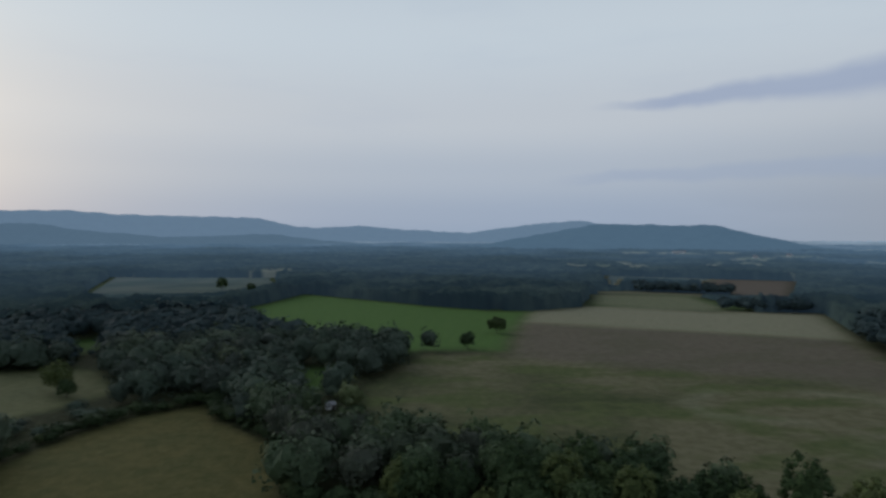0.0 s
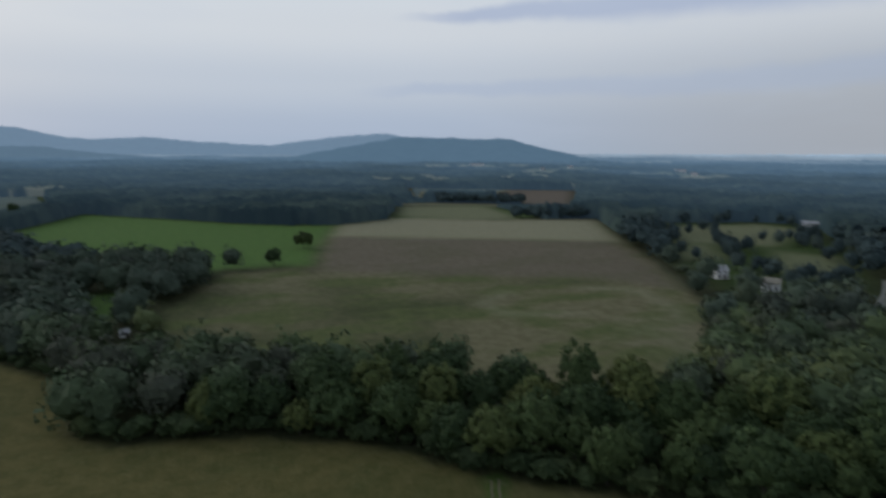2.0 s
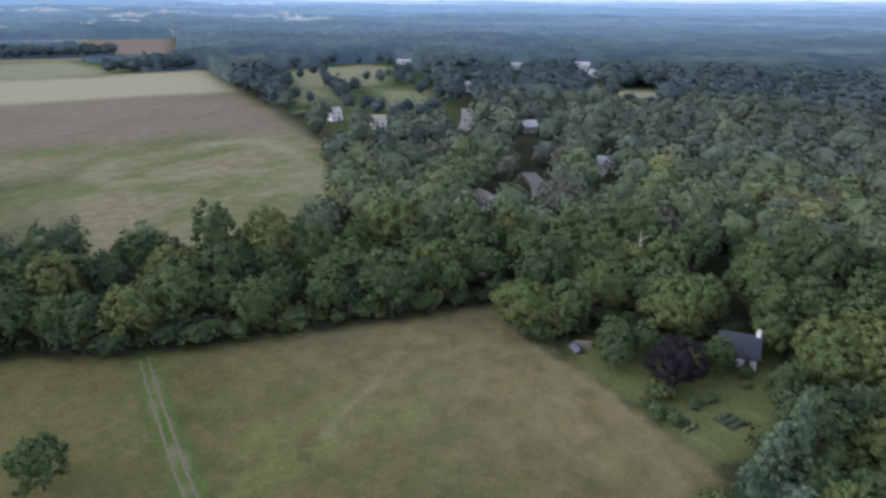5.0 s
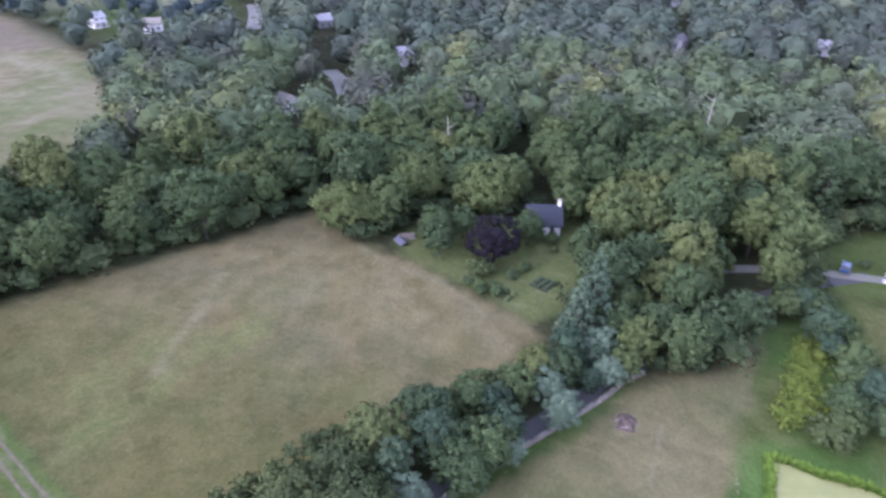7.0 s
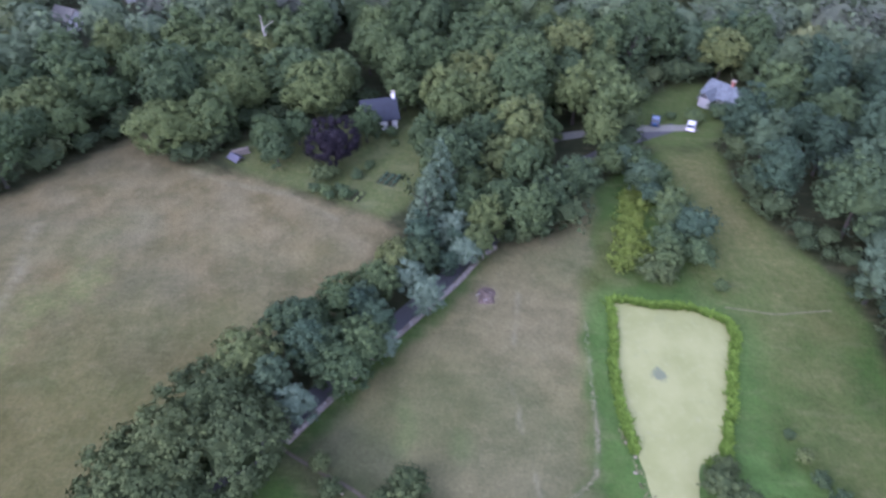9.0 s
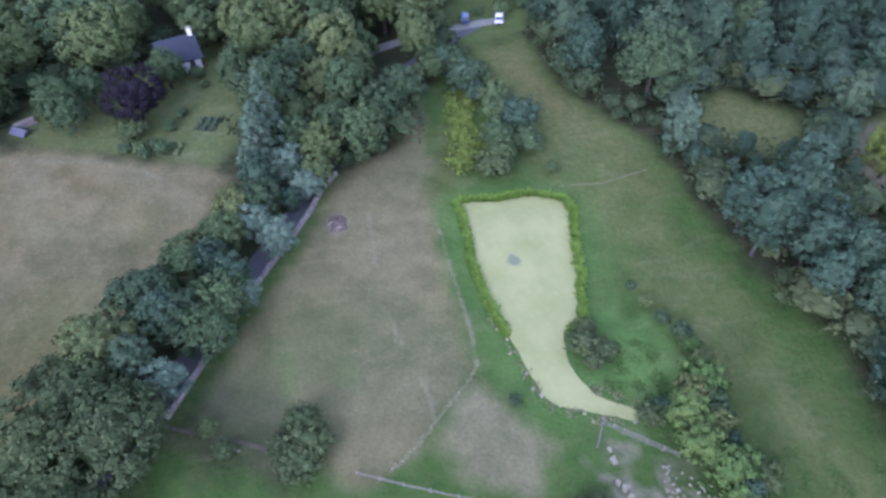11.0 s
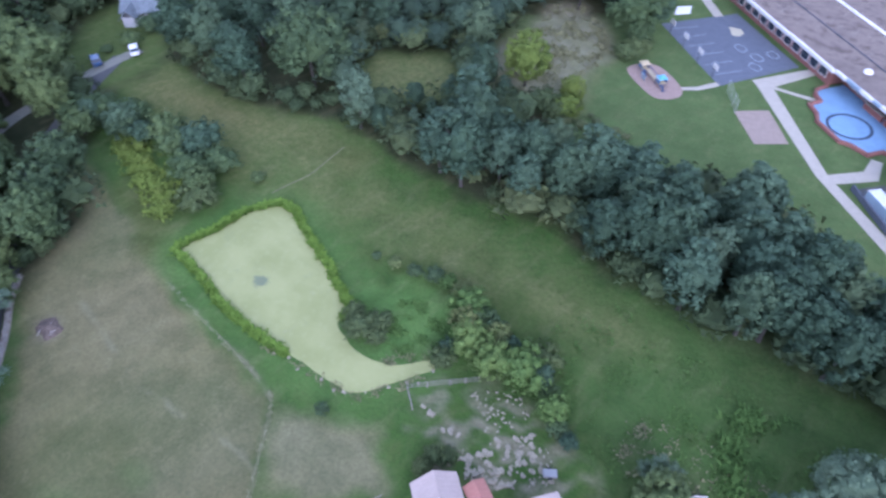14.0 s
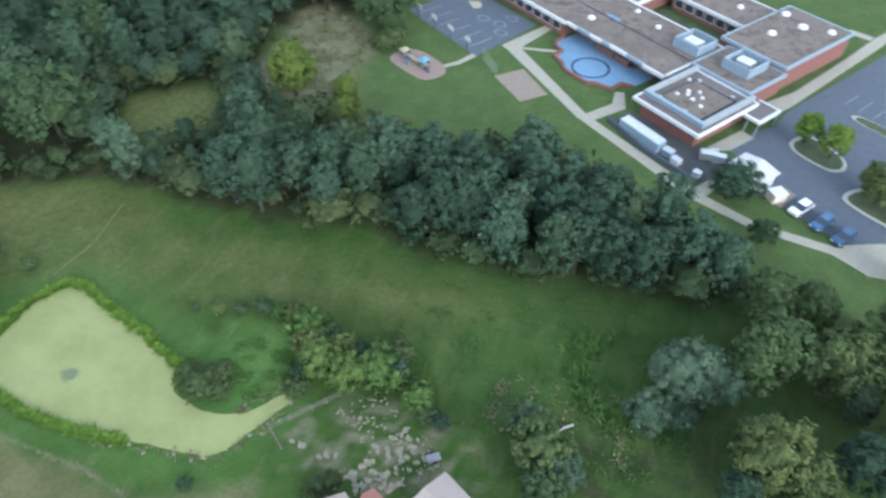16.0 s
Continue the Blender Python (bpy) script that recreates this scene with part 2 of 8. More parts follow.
def rounded(poly, steps=4, wobble=0.0, seed=1):
    """A smooth closed line through the corners of an outline, a little uneven."""
    p, g, out = np.array(poly, float), np.random.default_rng(seed), []
    n = len(p)
    for i in range(n):
        a, b, c, d = p[i - 1], p[i], p[(i + 1) % n], p[(i + 2) % n]
        for k in range(steps):
            s = k / steps
            q = 0.5 * (2 * b + (c - a) * s + (2 * a - 5 * b + 4 * c - d) * s * s + (3 * b - a - 3 * c + d) * s ** 3)
            out.append(tuple(q + g.normal(0, wobble, 2)))
    return out


def waves(x, y, size, seed):
    """Smooth random field about 0, with features of that size in metres."""
    g, v = np.random.default_rng(seed), np.zeros(np.shape(x))
    for _ in range(7):
        a, f, ph = g.uniform(0, 6.283), g.uniform(0.6, 1.7) * 6.283 / size, g.uniform(0, 6.283)
        v = v + np.sin((x * np.cos(a) + y * np.sin(a)) * f + ph + 1.3 * np.sin((y * np.cos(a) - x * np.sin(a)) * f * 0.6 + ph * 2))
    return v / 3.5


# ---------------------------------------------------------------- the plan: outlines of open land, in metres
NEAR_FIELD = [(-129, 165), (-127, 182), (-122, 211), (-112, 235), (-94, 251), (-83, 230), (-67, 214), (-51, 198), (-42, 160), (-31, 150.4),
              (-16, 149.6), (1, 146), (24, 134.7), (34, 125.7), (43, 114), (58, 104.5), (72, 95.3), (88, 84), (102, 75.5),
              (108.4, 72.2), (98.8, 59.3), (96.8, 45.4), (90.7, 31.3), (85.2, 18.2), (81.9, 15), (62.7, 21), (53.7, 27), (43.3, 35.5),
              (37.7, 39), (29, 44), (0, 60), (-90, 90)]
MAIN_FIELD = [(-34, 279), (-10, 368), (13, 368), (36, 357), (74, 585), (148, 632), (248, 587), (340, 578), (231, 316), (190, 225),
              (168, 196), (130, 151), (109, 147), (85, 146), (41, 172), (-27, 212)]
BROWN_BAND = [(36, 357), (65, 514), (269, 421), (233, 327), (202, 254), (177, 293)]
PALE_BAND = [(65, 514), (85, 590), (148, 632), (248, 587), (340, 578), (269, 421)]
LUSH_FIELD = [(-193, 566), (-166, 770), (-13, 633), (40, 597), (80, 593), (48, 450), (36, 380), (-9, 380), (-20, 372), (-95, 420)]
FAR_STRIP = [(184, 780), (291, 761), (275, 620), (253, 598), (155, 648)]
FAR_BROWN = [(468, 1101), (574, 1041), (398, 733), (360, 787), (380, 948)]
FAR_EDGE = [(309, 1204), (468, 1101), (412, 1025), (309, 1106), (241, 893), (246, 951)]
FAR_GRASS = [(186, 800), (190, 828), (247, 838), (352, 778), (398, 733), (392, 720), (289, 758)]
LEFT_GREEN = [(-430, 764), (-577, 1114), (-302, 1122), (-244, 936), (-275, 767), (-376, 727)]
LEFT_DRY = [(-216, 310), (-194, 320), (-175, 316), (-152, 288), (-140, 277), (-148, 251), (-164, 219), (-260, 240), (-250, 306)]
LEFT_SMALL = [(-245, 409), (-228, 426), (-206, 394), (-214, 362)]
CLEARING = [(-72, 321), (-55, 328), (-47, 283), (-59, 273)]
LAWN_A = [(374, 496), (461, 486), (476, 444), (362, 362), (310, 397)]
LAWN_B = [(300, 406), (327, 383), (287, 321), (260, 334)]
LAWN_C = [(346, 345), (363, 310), (289, 241), (286, 281)]
VILLAGE = [(385, 520), (474, 499), (506, 472), (391, 328), (283, 226), (234, 217), (225, 250), (238, 289), (284, 377)]
FAR_PALE = [(454, 213), (476, 175), (434, 157), (416, 187)]
GARDEN = [(85.6, 17.4), (93, 34.5), (97, 46), (104, 51), (112, 47), (117, 33), (125, 25), (124, 14), (112, 13), (103, 9), (91, 13)]
HOUSE_LAWN = [(125.8, -27), (136, -36), (143, -45), (142, -56), (128, -57), (121, -47), (112, -42), (113, -31)]
VALLEY = [(40, 23), (59, 12), (75, 2.1), (79.6, -11.7), (95.2, -18.4), (104.3, -25.3), (111, -33), (113, -43), (95, -43.5), (84.8, -47),
          (75.5, -52.9), (59.3, -52.4), (45.3, -53.5), (34.6, -57.3), (21.8, -54.9), (9.4, -54.9), (-7, -58), (-18, -59.5),
          (-60, -58), (-60, 20), (0, 55)]
MEADOW = [(79, -2.2), (84, -10), (97, -15.5), (96.5, -18.3), (78, -16.5), (67.5, -14.2), (58, -13.7), (49.4, -13.9), (39.6, -13.2), (35, -8.2), (31, -3.7), (28.7, 0),
          (33, 11), (37.5, 21), (54.7, 11), (71.7, 1.5)]
LONG_GRASS = [(107.7, -36.5), (93, -41.5), (78, -46.5), (58, -46.5), (39, -49), (21, -50), (12, -50), (16, -45.3), (27, -42),
              (43.5, -39.1), (64, -38), (82, -38.2), (96.6, -33)]
POND = [(67.9, -18.9), (67.2, -24.7), (67.4, -28.4), (65.8, -33.2), (62.7, -34.3), (58.6, -33.1), (52.2, -31.1), (45.4, -29.0),
        (43.2, -28.1), (42.3, -25.5), (39.3, -24.8), (37.2, -24.5), (33.2, -25.9), (31.1, -28.5), (29.1, -31.1), (28.8, -29.4),
        (30.9, -24.7), (33.2, -20.7), (36.1, -19.7), (40.8, -19.0), (46.2, -18.2), (54.0, -17.6), (61.9, -18.4)]
SCHOOL_LAND = [(72, -91), (63, -80), (54, -77), (46, -76), (39, -73.5), (31, -74), (26, -80), (18, -82), (9, -81), (0, -76), (-8, -71.5),
               (-16, -67.5), (-24, -66), (-48, -62), (-120, -90), (-110, -230), (40, -230), (58, -140), (62, -118), (75, -105)]
SCRUB = [(66.5, -79.4), (71.5, -94), (71, -102), (74, -113), (69.5, -118), (60, -112.5), (53, -105), (52.6, -95), (50.5, -88.5), (47.5, -85), (49, -78), (56, -75.8), (60, -74.8)]
WOOD_CLEARING = [(84.7, -65.2), (86, -72.7), (76.2, -82.0), (67.0, -76.0), (67.0, -68.6), (75.1, -62.0)]
LOWER_MEADOW = [(39, -12.6), (28.6, -19.0), (22.8, -15.4), (27, -9.2), (32, -6.4)]
FIELD_GAP = [(140, 620), (260, 590), (300, 600), (295, 765), (190, 780), (150, 660)]
STONE_YARD = [(28.4, -26.0), (23.2, -31.6), (12.3, -32.9), (6, -28.2), (17.4, -17), (24.6, -22.2)]
OAK_FOOT = [(39.5, 23.5), (46.5, 15.8), (43, 12), (40, 9), (34, 4), (30, 10), (34, 18)]
VALLEY_FOOT = [(4, -36), (-8, -39.5), (-12, -52), (-17, -60), (-45, -62), (-45, -25), (3, -25)]
DRIVE = [(24, 41), (34, 30.5), (41.3, 24.0), (46.4, 21.2), (58.2, 14.0), (70.2, 6.4), (76.9, 2.7), (88, -6), (101, -13), (113, -25), (122, -38)]
TRACK = [(20, 30), (30, 65.5), (36, 84), (41, 98.5), (46, 112)]
HEDGE_STRIP = [(24, 52), (24, 20), (60, 9), (80, 0), (86, 12), (62, 24)]
FIELD_JOIN = [(15, 355), (65, 350), (75, 520), (50, 605), (25, 450)]
# paler swathes where hay was turned
FIELD_MARKS = [[(78.9, 75.3), (70.9, 73.0), (66.4, 70.8), (58.0, 69.4), (52.7, 66.8)], [(96.7, 55.4), (93.4, 46.4), (91.1, 36.1), (84.2, 25.1)],
               [(157, 274), (179.9, 263.3), (174.3, 226), (149.4, 183.3), (127.5, 159.6)], [(116.8, 275.7), (98.5, 256.7), (101.4, 236), (130.5, 229)], [(142, 190), (137, 166), (160, 194)], [(49.2, -4.9), (45.4, -5.2), (40.6, -6.6), (36.3, -7.3), (34.1, -7.2)], [(68.7, -5.1), (61.6, -4.6), (56.4, -4.1), (50.4, -4.1)]]
# greener hollows of the near hayfield: place and radius
HOLLOWS = [(60.4, 64.0, 4.0), (65.1, 60.1, 4.5), (51.1, 64.7, 3.5), (41.0, 67.0, 6.0), (56.7, 71.5, 4.0), (47.0, 74.0, 5.0)]
OPEN = [NEAR_FIELD, MAIN_FIELD, LUSH_FIELD, FAR_STRIP, FAR_BROWN, LEFT_GREEN, LEFT_DRY, LEFT_SMALL, CLEARING, LAWN_A, LAWN_B, LAWN_C,
        VILLAGE, FAR_PALE, GARDEN, HOUSE_LAWN, VALLEY, SCHOOL_LAND, WOOD_CLEARING, FIELD_GAP, FAR_EDGE, FAR_GRASS, HEDGE_STRIP, FIELD_JOIN]
# open land that lies in plain sight over the woods in front of it
SIGHT = [LEFT_DRY, CLEARING, FAR_STRIP, FAR_BROWN, FAR_EDGE, FAR_GRASS, FIELD_GAP, LAWN_A, LAWN_B, LAWN_C, FAR_PALE, LEFT_GREEN, LEFT_SMALL]
# homes: place, heading and clear ground round them
HOMES = {"A": (240, 275), "B": (241, 241), "C": (479, 441), "D": (163, 115), "E": (232, 106), "F": (279, 172), "G": (567, 293),
         "I": (384, 292), "main": (118.5, 21.6), "H": (131.5, -50.4), "J": (408, 17), "K": (301, 9), "L": (307, -47), "M": (522, 256), "N": (530, 343), "O": (465, -54), "P": (-43.5, 246)}


def land(x, y):
    """Height of the ground: level round the camera, rising gently towards the horizon."""
    r = np.hypot(x, y)
    rise = np.clip((r - 1200) / 3700, 0, 1)
    return 62.0 * rise ** 1.1 + np.clip((r - 130) / 800, 0, 1) * 0.25 * waves(x, y, 160, 3)


# ---------------------------------------------------------------- ground
def ground_material():
    def build(t, p):
        def a(name):
            return t.n("ShaderNodeAttribute", attribute_name=name).outputs["Fac"]
        fine, mid, wide = t.noise(p, 2.2, 6.0, 0.65), t.noise(p, 0.22, 5.0, 0.6), t.noise(p, 0.035, 4.0, 0.6)
        tuft = t.noise(p, 0.9, 5.0, 0.7)
        base = t.mix(t.step(mid, 0.3, 0.7), (0.022, 0.028, 0.013), (0.038, 0.042, 0.021))
        lawn = t.mix(t.step(mid, 0.3, 0.7), (0.031, 0.064, 0.014), (0.047, 0.090, 0.020))
        lawn = t.mix(t.math("MULTIPLY", t.step(t.noise(p, 0.35, 6.0, 0.7, (1.0, 1.0, 1.0)), 0.44, 0.66), 0.4), lawn, (0.080, 0.095, 0.031))
        lawn = t.mix(t.math("MULTIPLY", t.step(t.noise(p, 0.09, 5.0, 0.65), 0.5, 0.66), 0.6), lawn, (0.036, 0.071, 0.014))
        lawn = t.mix(t.math("MULTIPLY", t.step(tuft, 0.4, 0.7), 0.3), lawn, (0.064, 0.088, 0.026))
        dry = t.mix(t.step(mid, 0.32, 0.66), (0.077, 0.067, 0.023), (0.122, 0.100, 0.040))
        dry = t.mix(t.math("MULTIPLY", t.step(wide, 0.45, 0.64), 0.55), dry, t.mix(t.step(mid, 0.35, 0.7), (0.043, 0.050, 0.016), (0.074, 0.071, 0.030)))
        dry = t.mix(t.math("MULTIPLY", t.step(tuft, 0.55, 0.75), 0.35), dry, (0.150, 0.135, 0.066))
        dry = t.mix(t.math("MULTIPLY", t.step(t.noise(p, 0.5, 8.0, 0.8), 0.52, 0.66), 0.4), dry, (0.185, 0.165, 0.088))
        dry = t.mix(t.math("MULTIPLY", t.step(t.noise(p, 0.33, 8.0, 0.8, (1.3, 0.8, 1.0)), 0.55, 0.68), 0.4), dry, (0.062, 0.068, 0.026))
        lush = t.mix(t.step(mid, 0.3, 0.7), (0.066, 0.132, 0.032), (0.090, 0.160, 0.042))
        brown = t.mix(t.step(mid, 0.3, 0.7), (0.122, 0.099, 0.080), (0.152, 0.125, 0.102))
        pale = t.mix(t.step(mid, 0.3, 0.7), (0.215, 0.208, 0.138), (0.265, 0.254, 0.172))
        long_grass = t.mix(t.step(tuft, 0.35, 0.68), (0.092, 0.108, 0.037), (0.150, 0.150, 0.061))
        field = t.mix(t.step(mid, 0.32, 0.66), (0.122, 0.115, 0.064), (0.170, 0.156, 0.093))
        field = t.mix(a("olive"), field, t.mix(t.step(mid, 0.35, 0.7), (0.050, 0.062, 0.026), (0.074, 0.083, 0.037)))
        field = t.mix(t.step(t.noise(p, 0.02, 5.0, 0.6, (1.0, 1.8, 1.0)), 0.44, 0.6), field, t.mix(t.step(mid, 0.35, 0.7), (0.080, 0.100, 0.036), (0.108, 0.122, 0.050)))
        c = base
        for name, shade in (("lawn", lawn), ("dry", dry), ("field", field), ("brown", brown), ("pale", pale), ("lush", lush), ("straw", long_grass)):
            c = t.mix(a(name), c, shade)
        streak = t.noise(p, 0.5, 4.0, 0.6, (1.0, 0.35, 1.0))
        c = t.mix(t.math("MULTIPLY", t.step(streak, 0.5, 0.72), 0.3), c, t.mix(0.5, c, (0.2, 0.186, 0.095)))
        c = t.mix(t.math("MULTIPLY", t.step(t.noise(p, 0.12, 6.0, 0.7), 0.52, 0.68), 0.28), c, t.mix(0.6, c, (0.06, 0.085, 0.03)))
        c = t.mix(a("bare"), c, t.mix(t.step(tuft, 0.3, 0.7), (0.21, 0.165, 0.13), (0.33, 0.27, 0.22)))
        c = t.mix(t.math("MULTIPLY", t.step(fine, 0.35, 0.7), 0.5), c, t.mix(0.5, c, (0.02, 0.024, 0.012)))
        return c, t.math("ADD", tuft, t.math("MULTIPLY", fine, 0.5)), 0.25
    return material("ground_cover", build, 0.95, 0.05)


def polar(r_of, az, ):
    a, r = np.meshgrid(np.radians(az), r_of)
    return r * np.sin(a), r * np.cos(a)


def build_ground():
    az = np.concatenate([np.arange(-44, 206, 0.62), np.arange(206, 314, 5.0)])
    rad = np.concatenate([[0.0005, 10, 18], np.geomspace(24, 330, 190), np.geomspace(335, 4950, 80)])
    x, y = polar(rad, az)
    x = x + 1.5 * np.clip(1 - rad / 18, 0, 1)[:, None]
    X, Y = x.ravel(), y.ravel()
    m, n = x.shape
    i, j = np.meshgrid(np.arange(m - 1), np.arange(n), indexing="ij")
    k = (j + 1) % n
    faces = np.stack([i * n + j, i * n + k, (i + 1) * n + k, (i + 1) * n + j], -1).reshape(-1, 4)[:, ::-1]
    me = mesh_of("ground", np.stack([X, Y, land(X, Y)], 1), faces, ground_material(), True)
    jit = 0.8 * waves(X, Y, 9, 11) + 0.35 * waves(X, Y, 3, 12)
    far = np.clip(np.hypot(X, Y) / 120, 1, 4)

    def soft(poly, edge=1.0, shift=0.0):
        return np.clip((inside(poly, X, Y) + jit + shift) / (edge * far) + 0.5, 0, 1)

    def line(points, width, edge=0.6):
        best = np.full(X.shape, 1e9)
        for (ax, ay), (bx, by) in zip(points[:-1], points[1:]):
            s = np.clip(((X - ax) * (bx - ax) + (Y - ay) * (by - ay)) / ((bx - ax) ** 2 + (by - ay) ** 2), 0, 1)
            best = np.minimum(best, np.hypot(X - ax - s * (bx - ax), Y - ay - s * (by - ay)))
        return np.clip((width - best + 0.4 * jit) / edge + 0.5, 0, 1)

    big = np.clip(0.5 + 0.5 * waves(X, Y, 34, 21), 0, 1)
    dry = np.maximum.reduce([soft(NEAR_FIELD, 2.5), soft(LEFT_DRY, 4) * 0.5, soft(MEADOW, 1.6) * (0.6 + 0.3 * big), soft(LOWER_MEADOW, 2.5) * 0.75, soft(SCRUB, 6) * 0.95])
    dry = np.maximum(dry, soft(LONG_GRASS, 9) * (0.08 + 0.22 * big))
    dry = np.maximum(dry, line([(82, -21), (71, -14.5), (76, -8)], 4, 6) * 0.5)
    dry = np.maximum(dry, line([(113, -38), (103, -38), (88, -42), (77, -45.5), (66, -47)], 3.5, 6) * soft(VALLEY, 5) * (0.3 + 0.5 * big))
    lawn = np.maximum.reduce([soft(VALLEY, 3, 1.0), soft(SCHOOL_LAND, 3), soft(GARDEN, 3), soft(HOUSE_LAWN, 4), soft(WOOD_CLEARING, 5), soft(LAWN_A, 4) * 0.9, soft(VILLAGE, 8) * 0.75,
                              soft(LAWN_B, 4) * 0.9, soft(LAWN_C, 4) * 0.9, soft(LEFT_SMALL, 6), soft(LEFT_DRY, 4), soft(CLEARING, 6), soft(FAR_STRIP, 4), soft(FIELD_GAP, 5), soft(LEFT_GREEN, 6),
                              soft(FAR_PALE, 3)])
    # olive near part of the main field; lens vignetting is darkened in too
    olive = np.clip((350 - Y + 60 * waves(X, Y, 90, 23)) / 150, 0, 0.95) * np.clip((235 - np.hypot(X - 160, Y - 180) * 2.2) / -40 + 1, 0, 1)
    damp = np.clip(1.3 - np.hypot((X - 40) / 34, (Y - 75) / 45) + 0.35 * waves(X, Y, 22, 24), 0, 0.3)
    west = np.clip((74 - X + 22 * waves(X, Y, 26, 75)) / 36, 0, 1) * soft(NEAR_FIELD, 2.5) * 0.3
    dry = dry * (1 - damp * soft(NEAR_FIELD, 2.5))
    lawn = np.maximum(lawn, damp * soft(NEAR_FIELD, 2.5))
    # overgrown dark grass below the hedge and in the valley's foot, hedge shade painted in
    rank_shade = np.clip((46 - X) / 10 + 0.4 * waves(X, Y, 8, 26), 0, 0.85) * np.clip((Y - 8) / 6, 0, 1) * soft(MEADOW, 3)
    dry = dry * (1 - 0.75 * rank_shade)
    lawn = np.maximum(lawn * (1 - 0.25 * rank_shade), 0.0)
    # longer grass at the valley's foot, darkened further for lens vignetting
    lawn = lawn * (1 - 0.28 * np.clip((26 - X) / 18, 0, 1) * np.clip((-30 - Y) / 6, 0, 1) * (Y > -64))
    # weeds below the oaks and under the valley-foot trees, with shade painted in
    weedy_shade = np.maximum(soft(OAK_FOOT, 4) * 0.75, soft(VALLEY_FOOT, 8) * np.clip(0.45 + 0.4 * waves(X, Y, 6, 33), 0.1, 0.8))
    dry, lawn = dry * (1 - weedy_shade), lawn * (1 - weedy_shade)
    greener = line(TRACK, 2.6, 1.2)
    dry = dry * (1 - greener)
    lawn = np.maximum(lawn, greener)
    # the village lawns are paled to stand in for distance haze
    pale = np.maximum.reduce([soft(PALE_BAND, 4), soft(LEFT_DRY, 4) * 0.3, soft(FAR_PALE, 3) * 0.85, soft(FAR_STRIP, 4) * 0.6, soft(FAR_EDGE, 6), soft(FAR_GRASS, 6) * 0.6, soft(GARDEN, 3) * (0.08 + 0.2 * np.clip(waves(X, Y, 6, 31), 0, 1)), soft(LAWN_A, 4) * 0.55, soft(LAWN_B, 4) * 0.42, soft(LAWN_C, 4) * 0.45, soft(LOWER_MEADOW, 3) * 0.3, soft(SCHOOL_LAND, 3) * 0.13, soft(SCRUB, 3) * (0.4 + 0.34 * np.clip(waves(X, Y, 5, 47), 0, 1)), 0.3 * soft(MAIN_FIELD, 3) * np.clip(1.5 - np.hypot(X - 158, Y - 188) / 26 + 0.4 * waves(X, Y, 14, 27), 0, 1), soft(MEADOW, 3) * (0.13 + 0.12 * big) * (1 - np.clip((44 - X) / 8, 0, 1) * np.clip((Y - 8) / 6, 0, 1)), soft(NEAR_FIELD, 3) * (0.2 + 0.06 * waves(X, Y, 13, 76)) * np.clip((X - 45) / 30, 0, 1)])
    straw = np.maximum(soft(VALLEY, 6) * 0.6 * np.clip((X - 58) / 22, 0, 1) * np.clip((-29 - Y) / 6, 0, 1), soft(LONG_GRASS, 9) * (0.4 + 0.3 * np.clip(waves(X, Y, 11, 45), -0.6, 1)))
    straw = np.maximum.reduce([straw, soft(GARDEN, 3) * 0.45, soft(HOUSE_LAWN, 4) * 0.3, soft(WOOD_CLEARING, 3) * (0.85 + 0.2 * waves(X, Y, 5, 49)), west])
    me_attr = {"dry": dry, "lawn": lawn, "brown": np.maximum.reduce([soft(BROWN_BAND, 5) * 0.7, soft(FAR_BROWN, 5), soft(SCRUB, 3) * np.clip(0.5 + 0.45 * waves(X, Y, 5, 48), 0, 1)]), "field": np.maximum(soft(MAIN_FIELD, 3), soft(FIELD_JOIN, 4) * 0.6), "olive": olive, "pale": pale, "straw": straw,
               "lush": np.maximum.reduce([soft(LUSH_FIELD, 4), soft(LEFT_GREEN, 6) * 0.1, soft(CLEARING, 5) * 0.6, soft(WOOD_CLEARING, 3) * 0.4, 0.3 * np.clip((24 - X) / 14, 0, 1) * np.clip((-33 - Y) / 6, 0, 1) * (Y > -64) * (0.4 + 0.6 * big), soft(LEFT_SMALL, 5) * 0.4, soft(SCHOOL_LAND, 3) * 0.15,
                                          np.clip(1.6 - np.hypot((X - 35.5) / 7.0, (Y + 32.5) / 5.6) + 0.4 * waves(X, Y, 5, 43), 0, 1) * 0.8, np.clip(1 + (inside(POND, X, Y) + 0.8 * jit) / 5.5, 0, 1) * (0.4 + 0.45 * big)]),
               "bare": np.maximum(0.5 * soft(STONE_YARD, 4) * np.clip(0.3 + 0.9 * waves(X, Y, 3.5, 28), 0, 1), 0.55 * np.clip(1.2 - np.hypot(X - 67.8, Y + 0.3) / 1.9 + 0.5 * jit, 0, 1))}
    for arc in FIELD_MARKS:
        me_attr["pale"] = np.maximum(me_attr["pale"], 0.42 * line(arc, 0.25 if arc[0][1] < 0 else 0.9 if arc[0][1] < 130 else 3.5, 0.8 if arc[0][1] < 0 else 2.0 if arc[0][1] < 130 else 9.0))
    for gx, gy in ((43.5, 8.1), (43.0, 1.8), (46.5, 9.0)):
        me_attr["lush"] = np.maximum(me_attr["lush"], 0.2 * np.clip(1.4 - np.hypot((X - gx) / 2.4, (Y - gy) / 1.3) + 0.4 * jit, 0, 1))
